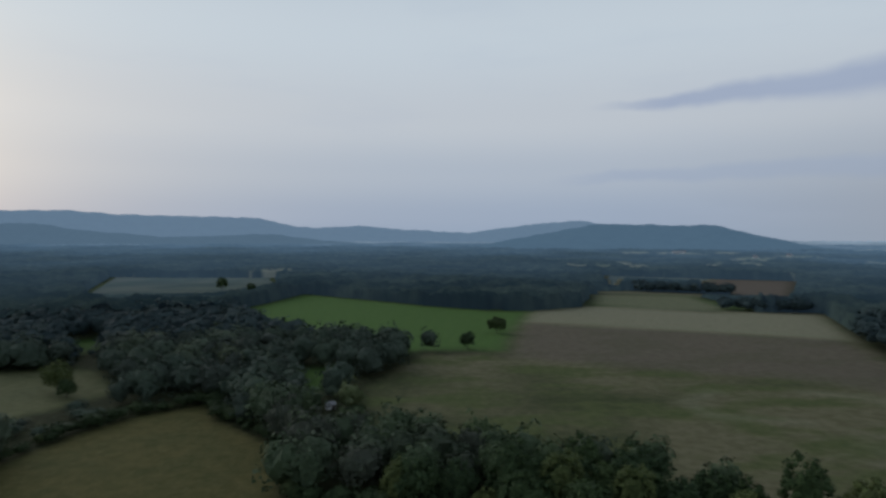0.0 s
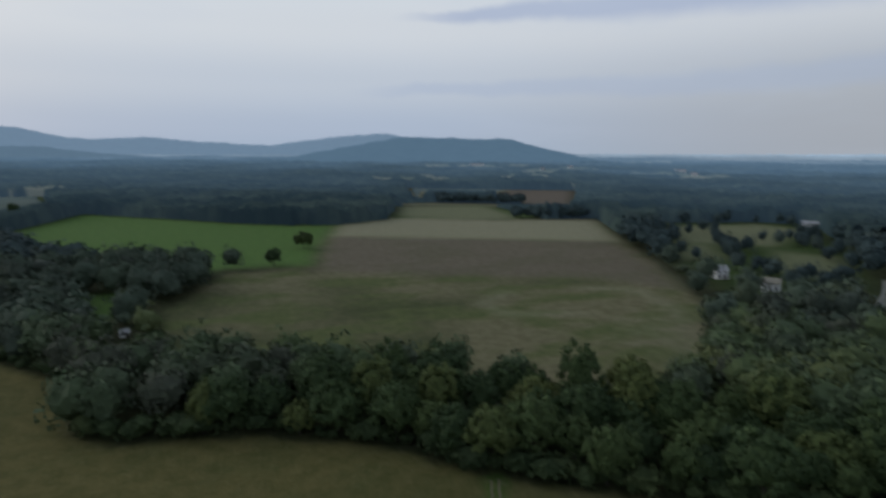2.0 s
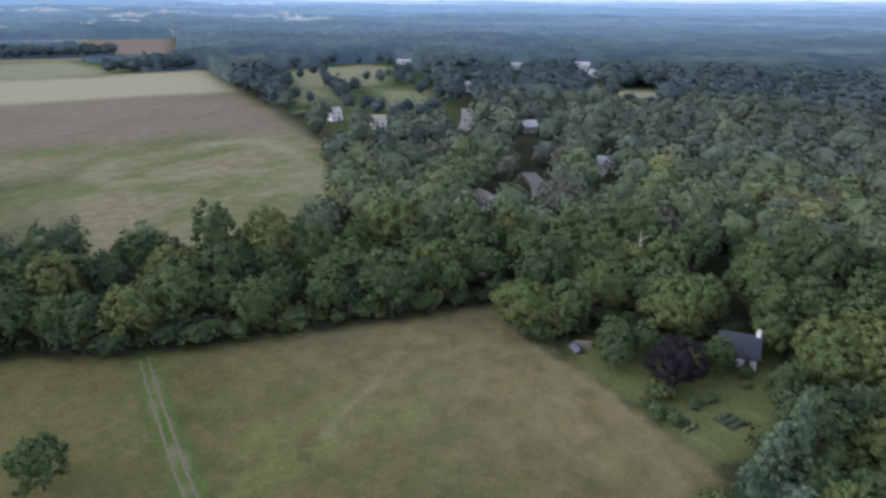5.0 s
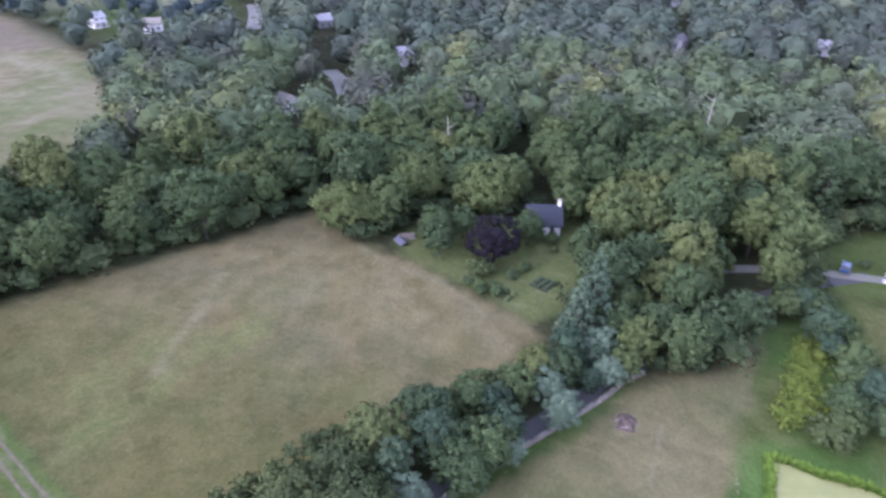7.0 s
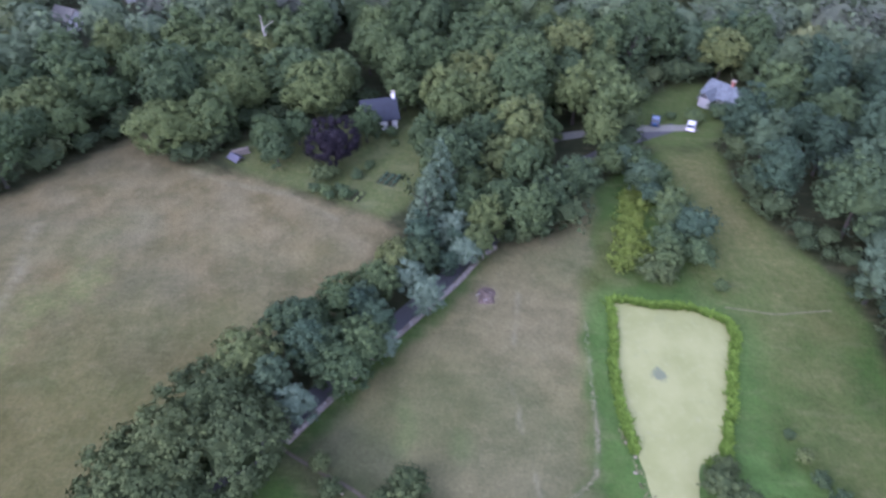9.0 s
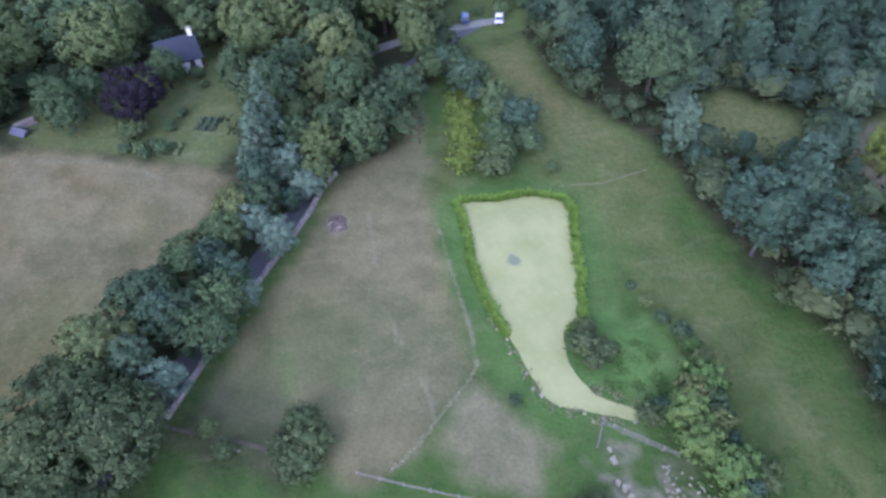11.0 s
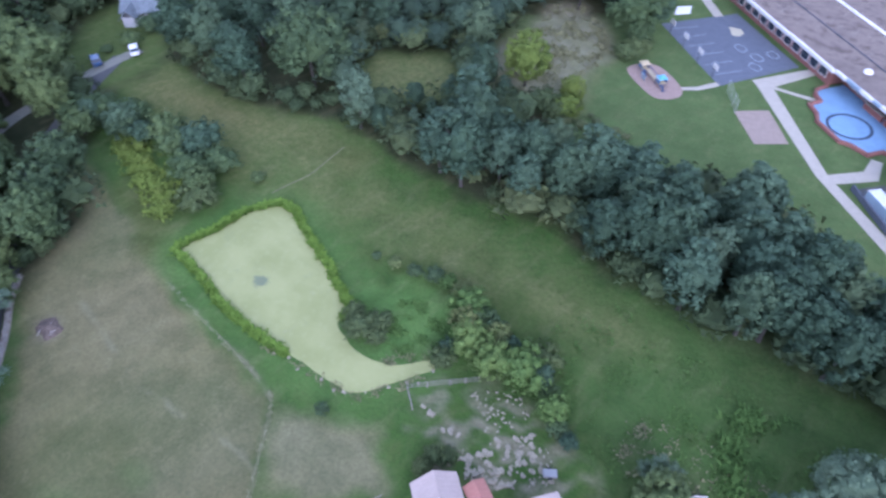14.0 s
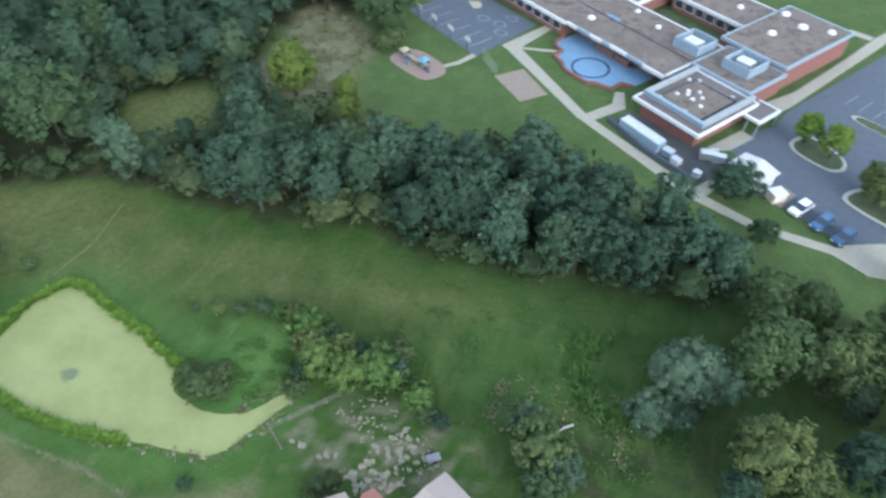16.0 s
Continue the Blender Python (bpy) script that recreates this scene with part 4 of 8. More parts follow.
PLANTED = [
    # hedgerow along the lane
    (OAK, 37.4, 25.6, 0.8), (OAK, 36.2, 33, 0.8), (OAK, 31, 35, 0.8), (OAK, 43.2, 31, 0.74), (OAK, 29.5, 30.5, 0.68), (KINDS[3], 49.6, 29, 0.68),
    (BELT_KINDS[0], 47, 25, 0.72), (KINDS[2], 55.7, 24.5, 0.8), (BELT_KINDS[2], 52.5, 21.8, 0.78), (SILVER, 44.2, 21.3, 0.66), (KINDS[2], 50.0, 16.9, 0.72), (KINDS[4], 54, 15.2, 0.85), (BELT_KINDS[1], 57.6, 13.8, 0.72), (BELT_KINDS[1], 60.5, 16.6, 0.7), (KINDS[3], 52, 19.5, 0.6), (BELT_KINDS[1], 71.8, 5.6, 0.5), (SILVER, 74.2, 3.4, 0.66), (KINDS[4], 76.8, 1.4, 0.6),
    (KINDS[1], 60.5, 20, 0.6), (KINDS[4], 63.8, 19.2, 0.72), (KINDS[0], 65.8, 15.4, 0.6), (BELT_KINDS[2], 62.6, 16.2, 0.6), (SILVER, 67.4, 10.6, 0.7), (SILVER, 63.6, 7.6, 0.7), (SILVER, 55.4, 12.4, 0.5), (KINDS[2], 70.5, 13.2, 0.7), (KINDS[4], 58.5, 23, 0.7),
    (KINDS[0], 72.5, 10, 0.6), (BELT_KINDS[0], 75, 9.8, 0.7), (PINE, 85, 8.2, 1.02), (PINE, 80.8, 9.6, 0.85), (SILVER, 78.4, 5.6, 0.8), (YELLOW, 80.5, 0.4, 0.82), (BELT_KINDS[1], 76.4, 4.6, 0.55),
    (KINDS[0], 82.5, -6.4, 0.75), (KINDS[2], 86, -2.4, 0.75), (KINDS[1], 93.5, -5, 0.72), (KINDS[0], 92.4, -14.4, 0.72), (KINDS[3], 97, -2, 0.72), (KINDS[4], 88, -10.4, 0.85), (KINDS[2], 98.6, -7.5, 0.7),
    (KINDS[4], 84.5, 3.6, 0.75), (KINDS[2], 90.5, 3.5, 0.7),
    # farmhouse garden
    (OAK_LIGHT, 102.8, 62.2, 0.9), (OAK_LIGHT, 106, 57.0, 0.78), (OAK_LIGHT, 118, 52.7, 1.02), (OAK_LIGHT, 120.8, 36.5, 1.1), (BEECH, 101.5, 29.2, 0.88), (SHRUB_BROWN, 96.6, 30.2, 1.2), (KINDS[4], 100, 40, 0.7),
    (KINDS[4], 110.2, 24.9, 0.72), (KINDS[2], 104.5, 42.2, 0.7), (KINDS[4], 108, 38, 0.75), (KINDS[1], 105.2, 12.6, 0.62), (KINDS[4], 97.6, 10.2, 0.6), (YELLOW, 120, 11, 1.05), (YELLOW, 112.2, 8.6, 1.15), (YELLOW, 123.5, 1.9, 1.15),
    (YELLOW, 121, -16.5, 1.15), (YELLOW, 108.8, -20.6, 0.95), (KINDS[1], 116, 2.5, 0.8), (KINDS[2], 110, -1.5, 0.85), (KINDS[0], 104, 2.6, 0.75), (KINDS[4], 111.5, -9, 0.9), (KINDS[2], 105, -8, 0.7),
    (KINDS[0], 146, -52, 0.95), (KINDS[1], 149.5, -59, 0.95), (KINDS[2], 143.5, -60, 0.9), (KINDS[3], 152, -50, 0.9), (KINDS[4], 126.2, -54.6, 0.62), (SPRUCE, 141, -30, 1.1), (SPRUCE, 137, -25, 0.9), (SPRUCE, 131, -25.5, 0.6), (KINDS[3], 128, -8, 0.9), (KINDS[1], 133, 2, 0.95), (KINDS[2], 124, 19, 0.8), (KINDS[0], 129, -60, 0.9), (KINDS[2], 122, -56, 0.75),
    (SHRUB, 113.2, 23.5, 0.75), (SHRUB, 112.8, 20.4, 0.7), (SHRUB, 113.6, 26.8, 0.9),
    # willows and scrub at the head of the pond
    (SHRUB, 97.7, -26.5, 1.3), (SHRUB, 100, -30, 1.2), (SHRUB, 91.6, -31, 1.5), (KINDS[4], 75.3, -27.3, 0.5), (SHRUB, 78, -32.4, 1.45), (SHRUB_GREY, 83.5, -32.8, 1.6),
    (SHRUB, 87, -30.4, 1.5), (SHRUB_YELLOW, 88.5, -25.4, 0.45), (SHRUB_YELLOW, 94.2, -24.4, 0.4), (SHRUB_YELLOW, 80.5, -22.8, 0.35), (SHRUB_YELLOW, 92.5, -26.4, 0.5), (SHRUB_BROWN, 74.2, -26.1, 1.5), (BELT_PALE[0], 103.5, -24.6, 0.5), (SHRUB_GREY, 99.4, -27.5, 1.5), (SHRUB, 105, -25.9, 1.6),
    (SHRUB, 80.5, -28.5, 1.4), (SHRUB, 72, -34.8, 0.55), (SHRUB, 103, -22, 1.5), (KINDS[4], 107, -22.5, 0.6), (SHRUB_GREY, 94, -28, 1.1), (SHRUB_YELLOW, 77.5, -22.3, 0.35),
    # round the pond's tail and the stone yard
    (SHRUB_BROWN, 39.5, -26.9, 0.95), (SHRUB_BROWN, 38.2, -29.0, 0.8), (SHRUB_BROWN, 41.7, -28.0, 0.7), (SHRUB_BROWN, 37.0, -27.2, 0.6), (SHRUB, 34.2, -16.5, 0.42), (SHRUB_BROWN, 28.9, -30.6, 0.75), (SHRUB_GREY, 29.4, -32.4, 0.55),
    (SHRUB, 44, -37.2, 0.5), (SHRUB, 41, -38, 0.55), (SHRUB, 38.4, -39.2, 0.65), (SHRUB_GREEN, 36.4, -39.4, 0.5), (SHRUB, 34, -39.6, 0.8), (SHRUB, 32, -38.6, 0.8), (SHRUB, 47, -36.6, 0.35),
    (KINDS[4], 29.6, -35.6, 0.45), (KINDS[4], 27.2, -37.4, 0.42), (SHRUB, 25.8, -35.4, 1.1), (SHRUB, 29.0, -36.6, 1.2), (SHRUB_GREEN, 30.6, -37.6, 1.05), (SHRUB_GREEN, 27.4, -34.8, 1.1), (SHRUB_GREEN, 24.3, -33.9, 1.1), (KINDS[4], 25.4, -36.6, 0.42), (BELT_KINDS[1], 23.3, -36.8, 0.33), (SHRUB_GREEN, 20.8, -35.6, 1.15),
    (SHRUB, 22.4, -35.4, 1.0), (SHRUB_BROWN, 20.0, -38.4, 1.1), (BELT_KINDS[1], 18.2, -35.8, 0.37), (SHRUB_GREEN, 15.3, -33.8, 0.75), (SHRUB, 16.4, -35.2, 0.7), (SHRUB, 13.6, -32.6, 0.6), (SHRUB_GREY, 11.8, -32.2, 0.5),
    (SHRUB_BROWN, 36.6, 7.0, 1.0), (SHRUB_BROWN, 34.0, 6.4, 1.1), (SHRUB_BROWN, 32.0, 8.0, 1.1), (SHRUB_BROWN, 34.4, 9.4, 0.8), (SHRUB_BROWN, 38.6, 17.4, 0.6), (SHRUB_BROWN, 35.6, 15.5, 0.6),
    (SHRUB_BROWN, 21.4, -21.2, 0.55), (SHRUB_BROWN, 21.4, -19.4, 0.5), (SHRUB_BROWN, 20.2, -22.2, 0.5), (SHRUB, 20.8, -21.8, 0.4),
    # loose trees on the eastern edge, near the yard
    (GREY, -11.8, -45.6, 0.85), (GREY, -15.6, -46.4, 0.8), (GREY, -9.0, -39.6, 0.55), (KINDS[1], -18.8, -48.5, 0.62), (YELLOW, -21, -37, 0.95), (YELLOW, -24.5, -36, 0.8), (BELT_KINDS[0], -29.5, -40.2, 0.75), (BELT_KINDS[1], -18.5, -34.5, 0.6),
    (KINDS[0], -21.6, -52.5, 0.72), (KINDS[2], -28, -52, 0.8), (KINDS[1], -33, -57, 0.7), (BELT_KINDS[2], -30.5, -48.5, 0.55), (KINDS[4], 1.0, -32, 0.72), (GREY, 2.4, -34.6, 0.5), (GREY, -2.2, -30.8, 0.5), (SHRUB_GREY, -12.4, -41.8, 0.9),
    (KINDS[4], -0.5, -28.3, 0.55), (YELLOW, -20.4, -40, 0.7), (KINDS[0], -21, -60, 0.62), (KINDS[2], -26, -61, 0.6), (KINDS[3], -38, -50, 0.8), (KINDS[0], -36, -42, 0.8), (KINDS[2], -28, -31, 0.8),
    # scrub beside the school's playing field
    (YOUNG, 58.8, -84.0, 0.98), (KINDS[3], 54.6, -112.4, 0.8), (KINDS[0], 57.0, -121, 0.95), (BELT_KINDS[2], 52.4, -117.5, 0.9), (BELT_KINDS[0], 60.5, -122, 0.9), (KINDS[4], 51.4, -110.6, 0.6), (SHRUB_BROWN, 50.4, -108.2, 1.3), (SHRUB_BROWN, 50.8, -104.8, 1.1), (BELT_KINDS[2], 62, -117.5, 0.75), (YOUNG, 49.6, -85.4, 0.55), (SHRUB_YELLOW, 48.0, -81.5, 1.3), (SHRUB_BROWN, 52, -80.5, 1.5), (SHRUB_BROWN, 49, -80, 1.3), (SHRUB_YELLOW, 48.8, -84.5, 0.9), (SHRUB, 61, -92, 0.8),
    # trees of the fields ahead
    (OAK, 38, 450, 0.95), (KINDS[2], 15, 384, 0.9), (KINDS[2], 19.5, 88.5, 0.78), (KINDS[3], -165, 272, 0.95), (KINDS[2], -155, 262, 0.7), (KINDS[0], -287, 828, 1.3), (KINDS[2], -236, 785, 1.2)]
for kind, x, y, s in PLANTED:
    plant(kind, x, y, s, flat=0.84 if inside(HEDGE_STRIP, np.array([x]), np.array([y]))[0] > 0 and kind is not PINE else 1.0)
for x, y, s in [(96.8, 24.4, 0.95), (100.2, 22.9, 0.75), (91.7, 29.0, 1.2), (90.7, 25.3, 1.3), (92.4, 31.0, 1.0), (109.4, 19.2, 0.8), (92.6, 26.6, 0.9), (90.4, 28.0, 0.9), (113.6, -9.6, 0.9), (114.6, -13.4, 0.8), (125, -37, 1.0), (127, -47.5, 2.0), (124.6, -42.1, 1.7), (98.2, 24.6, 0.9), (101.2, 22.6, 0.8)]:
    plant(CLIPPED, x, y, s, "garden bushes")

# belt of wood between the valley and the school
BELT = [(75.5, -53.5), (59.3, -53.2), (45.3, -54.3), (34.6, -58), (21.8, -55.6), (9.4, -55.6), (-7, -59), (-18, -60.3), (-21, -65.5), (-14, -66),
        (-7, -69), (1, -73.5), (9.7, -78.5), (18, -79), (26, -77), (31, -71.5), (39, -71.5), (48, -75.5), (58, -78.5), (64, -79), (70, -70)]
bx, by = scatter(-25, 80, -82, -50, 4.6, 15)
ok = inside(BELT, bx, by) > 0.8
for x, y in zip(bx[ok], by[ok]):
    u = g.uniform()
    plant(BELT_PALE[int(g.integers(2))] if u < (0.58 if x < 35 else 0.3) else BELT_KINDS[int(g.integers(3))], x, y, g.uniform(0.72, 1.12) * (0.95 if y < -64 else 0.92) * (0.42 if max(inside(p, np.array([x * k]), np.array([y * k]))[0] for k in (1.06, 1.13, 1.2) for p in (WOOD_CLEARING, SCRUB)) > 0 else 1.0), "wood behind the school")

for x, y, s in ((9.3, -66.6, 0.85), (7.4, -63.5, 0.75), (11.5, -69.5, 0.85)):
    plant(BELT_PALE[1], x, y, s, "wood behind the school")
px, py = scatter(-60, 260, -160, 260, 9.2, 5)
ok = wooded(px, py, 2.8) & (np.hypot(px, py) < 245) & (inside(BELT, px, py) < -3)
for _, x, y, s in PLANTED:
    ok &= np.hypot(px - x, py - y) > 3.6
px, py = px[ok], py[ok]
# the nearest stand singly; those past them are one wood
order = np.argsort(np.hypot(px, py))
px, py = px[order], py[order]
NEAR = 190
for x, y in zip(px[:NEAR], py[:NEAR]):
    plant(BELT_KINDS[int(g.integers(3))] if y < -42 and g.uniform() < 0.85 else KINDS[g.choice(5, p=[0.28, 0.24, 0.2, 0.16, 0.12])], x, y, g.uniform(0.8, 1.2) * (0.35 if max(inside(WOOD_CLEARING, np.array([x * k]), np.array([y * k]))[0] for k in (1.05, 1.12, 1.2)) > 0 else 1.0), "woodland trees")


def woodland(name, x, y, protos, mat, label, seed, lo=9.5, hi=18.0, wide=1.12):
    """Many trees of a wood in one mesh."""
    g = np.random.default_rng(seed)
    pick = g.integers(0, len(protos), len(x))
    vs, fs, ts, count = [], [], [], 0
    zs = land(x, y)
    for k, (pv, pf) in enumerate(protos):
        idx = np.where(pick == k)[0]
        if not len(idx):
            continue
        h = g.uniform(lo, hi, len(idx))
        r = h * g.uniform(0.9, 1.25, len(idx)) * wide
        a = g.uniform(0, 6.283, len(idx))
        c, s = np.cos(a), np.sin(a)
        v = np.empty((len(idx), len(pv), 3))
        v[:, :, 0] = x[idx, None] + r[:, None] * (pv[None, :, 0] * c[:, None] - pv[None, :, 1] * s[:, None])
        v[:, :, 1] = y[idx, None] + r[:, None] * (pv[None, :, 0] * s[:, None] + pv[None, :, 1] * c[:, None])
        v[:, :, 2] = zs[idx, None] + h[:, None] * (0.06 + pv[None, :, 2])
        f = pf[None] + (count + np.arange(len(idx)) * len(pv))[:, None, None]
        vs.append(v.reshape(-1, 3))
        fs.append(f.reshape(-1, 3))
        ts.append(np.repeat(np.clip(g.normal(0.45, 0.3, len(idx)), 0, 1), len(pv)))
        count += len(idx) * len(pv)
    me = mesh_of(name, np.concatenate(vs), np.concatenate(fs), mat)
    float_attribute(me, "tint", np.concatenate(ts))
    tagged(new(name, me), label, "woodland", kind="stuff")


MID = [crown_arrays(200 + i, sp, 0.92, 26, 480, 0.044, ragged=0.42, cores=False) for i, sp in enumerate((0.46, 0.38, 0.5, 0.42))]
MID_FAR = [crown_arrays(250 + i, sp, 0.92, 18, 280, 0.056, ragged=0.42, cores=False) for i, sp in enumerate((0.46, 0.38, 0.5, 0.42))]
BUSH = [crown_arrays(400 + i, sp, 0.95, 12, 170, 0.085, cores=False) for i, sp in enumerate((0.6, 0.5, 0.55))]
LOW = [crown_arrays(300 + i, sp, 0.92, 11, 120, 0.075, ragged=0.4, cores=False) for i, sp in enumerate((0.46, 0.40, 0.52))]
# low growth along the woodland's edge
ux, uy = scatter(-140, 260, -100, 260, 3.6, 16)
near_open = np.max([inside(p, ux, uy) for p in OPEN], 0)
ok = in_view(ux, uy) & (near_open < -1.6) & (near_open > -5.5) & (np.hypot(ux, uy) < 290)
for hx, hy in HOMES.values():
    ok &= np.hypot(ux - hx, uy - hy) > 9
woodland("undergrowth", ux[ok], uy[ok], BUSH, LEAF_EDGE, "low shrubs and saplings along the woodland edge", 44, 2.0, 6.0, 1.15)
ux, uy = scatter(50, 125, -135, -58, 5.2, 18)
ok = (np.max([inside(p, ux, uy) for p in OPEN + [SCRUB]], 0) < -2.0) & (inside(BELT, ux, uy) < -1)
woodland("undergrowth", ux[ok], uy[ok], MID, LEAF_DARK_WOOD, "dense young trees filling the wood beyond the valley", 46, 5.0, 9.5, 1.0)
ux, uy = scatter(33, 53, -88, -77, 2.3, 19)
ok = (inside([(51.6, -81.0), (46.5, -86.3), (38.8, -83.4), (34.6, -84.6), (35.3, -79.6), (45.0, -77.6)], ux, uy) > 0)
woodland("undergrowth", ux[ok], uy[ok], BUSH, LEAF_BANK, "low olive brush on the bank below the playing field", 49, 0.7, 1.9, 1.5)
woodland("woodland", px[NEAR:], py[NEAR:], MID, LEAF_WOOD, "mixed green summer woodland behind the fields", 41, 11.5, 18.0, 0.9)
fx, fy = scatter(-330, 420, -260, 420, 11.8, 6)
fr = np.hypot(fx, fy)
ok = wooded(fx, fy, 3.0) & (fr < 400) & ~((fr < 245) & (fx > -60) & (fx < 260) & (fy > -160) & (fy < 260))
low = low_only(fx, fy)
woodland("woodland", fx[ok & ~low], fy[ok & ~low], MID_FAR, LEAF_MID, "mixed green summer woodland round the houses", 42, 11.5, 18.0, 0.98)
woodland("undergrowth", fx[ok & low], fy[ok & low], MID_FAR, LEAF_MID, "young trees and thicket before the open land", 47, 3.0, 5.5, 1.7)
fx, fy = scatter(-600, 600, -500, 600, 11.5, 8)
fr = np.hypot(fx, fy)
ok = wooded(fx, fy, 4.0) & (fr >= 400) & (fr < 575)
low = low_only(fx, fy)
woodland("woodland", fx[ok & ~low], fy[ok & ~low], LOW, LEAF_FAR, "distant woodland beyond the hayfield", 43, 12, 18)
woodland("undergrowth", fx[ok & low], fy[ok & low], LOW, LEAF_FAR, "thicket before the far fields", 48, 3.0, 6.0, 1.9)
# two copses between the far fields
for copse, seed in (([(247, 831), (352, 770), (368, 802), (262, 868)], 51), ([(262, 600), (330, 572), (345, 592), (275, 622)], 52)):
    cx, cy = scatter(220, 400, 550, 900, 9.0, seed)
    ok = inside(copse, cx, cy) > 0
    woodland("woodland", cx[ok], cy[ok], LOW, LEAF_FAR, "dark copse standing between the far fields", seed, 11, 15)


# scattered trees on the lawns of the village
fx, fy = scatter(225, 510, 215, 525, 11.0, 9)
ok = (inside(VILLAGE, fx, fy) > 1) & (np.random.default_rng(3).uniform(size=len(fx)) < 0.62) & (waves(fx * 0.8, fy, 38, 73) > -0.1) & ((np.max([inside(p, fx, fy) for p in (LAWN_A, LAWN_B, LAWN_C)], 0) < -1) | (np.random.default_rng(13).uniform(size=len(fx)) < 0.1))
for hx, hy in HOMES.values():
    ok &= np.hypot(fx - hx, fy - hy) > 11
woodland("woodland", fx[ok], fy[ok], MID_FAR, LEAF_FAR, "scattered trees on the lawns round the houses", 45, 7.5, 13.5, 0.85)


FAR = 540.0
# pale pastures on the wooded rise: azimuth, distance, half width in degrees, half depth in metres
PASTURES = [(16.7, 2280, 1.2, 110), (20.1, 2230, 1.5, 130), (21.8, 2150, 0.9, 90), (24.0, 2340, 0.9, 110), (26.0, 1870, 1.5, 110), (29.2, 2030, 1.6, 110), (23.1, 1490, 0.6, 45), (14.2, 1440, 0.7, 40),
            (15.9, 1500, 0.7, 40), (17.2, 1400, 0.8, 50), (11.9, 1420, 0.8, 40), (25.7, 1600, 0.9, 60), (28.5, 1250, 0.4, 25), (39.5, 1590, 2.0, 70), (36.2, 1720, 2.4, 40), (35.0, 2800, 2.4, 110), (-15.0, 1210, 2.0, 45)]


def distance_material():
    """Woods and pastures miles off, evening haze painted in as glow, stronger with distance."""
    m = bpy.data.materials.new("hazed_distant_country")
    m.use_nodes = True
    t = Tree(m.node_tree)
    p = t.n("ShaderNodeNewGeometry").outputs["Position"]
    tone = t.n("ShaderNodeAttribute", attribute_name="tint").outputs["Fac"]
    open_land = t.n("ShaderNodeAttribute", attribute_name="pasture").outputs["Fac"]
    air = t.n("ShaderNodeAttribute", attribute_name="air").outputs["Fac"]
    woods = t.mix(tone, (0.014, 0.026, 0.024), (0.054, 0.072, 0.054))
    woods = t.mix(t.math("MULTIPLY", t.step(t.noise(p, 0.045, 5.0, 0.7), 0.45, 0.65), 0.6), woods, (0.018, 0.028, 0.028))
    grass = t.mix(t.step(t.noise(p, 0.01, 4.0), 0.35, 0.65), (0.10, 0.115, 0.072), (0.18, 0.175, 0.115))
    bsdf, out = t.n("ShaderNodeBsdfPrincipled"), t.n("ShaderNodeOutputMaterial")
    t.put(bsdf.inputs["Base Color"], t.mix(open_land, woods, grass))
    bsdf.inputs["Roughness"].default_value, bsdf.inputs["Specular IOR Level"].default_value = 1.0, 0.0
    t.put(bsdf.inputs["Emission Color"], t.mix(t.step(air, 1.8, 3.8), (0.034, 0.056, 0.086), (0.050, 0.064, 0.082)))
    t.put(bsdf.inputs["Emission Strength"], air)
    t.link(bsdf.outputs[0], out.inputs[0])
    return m


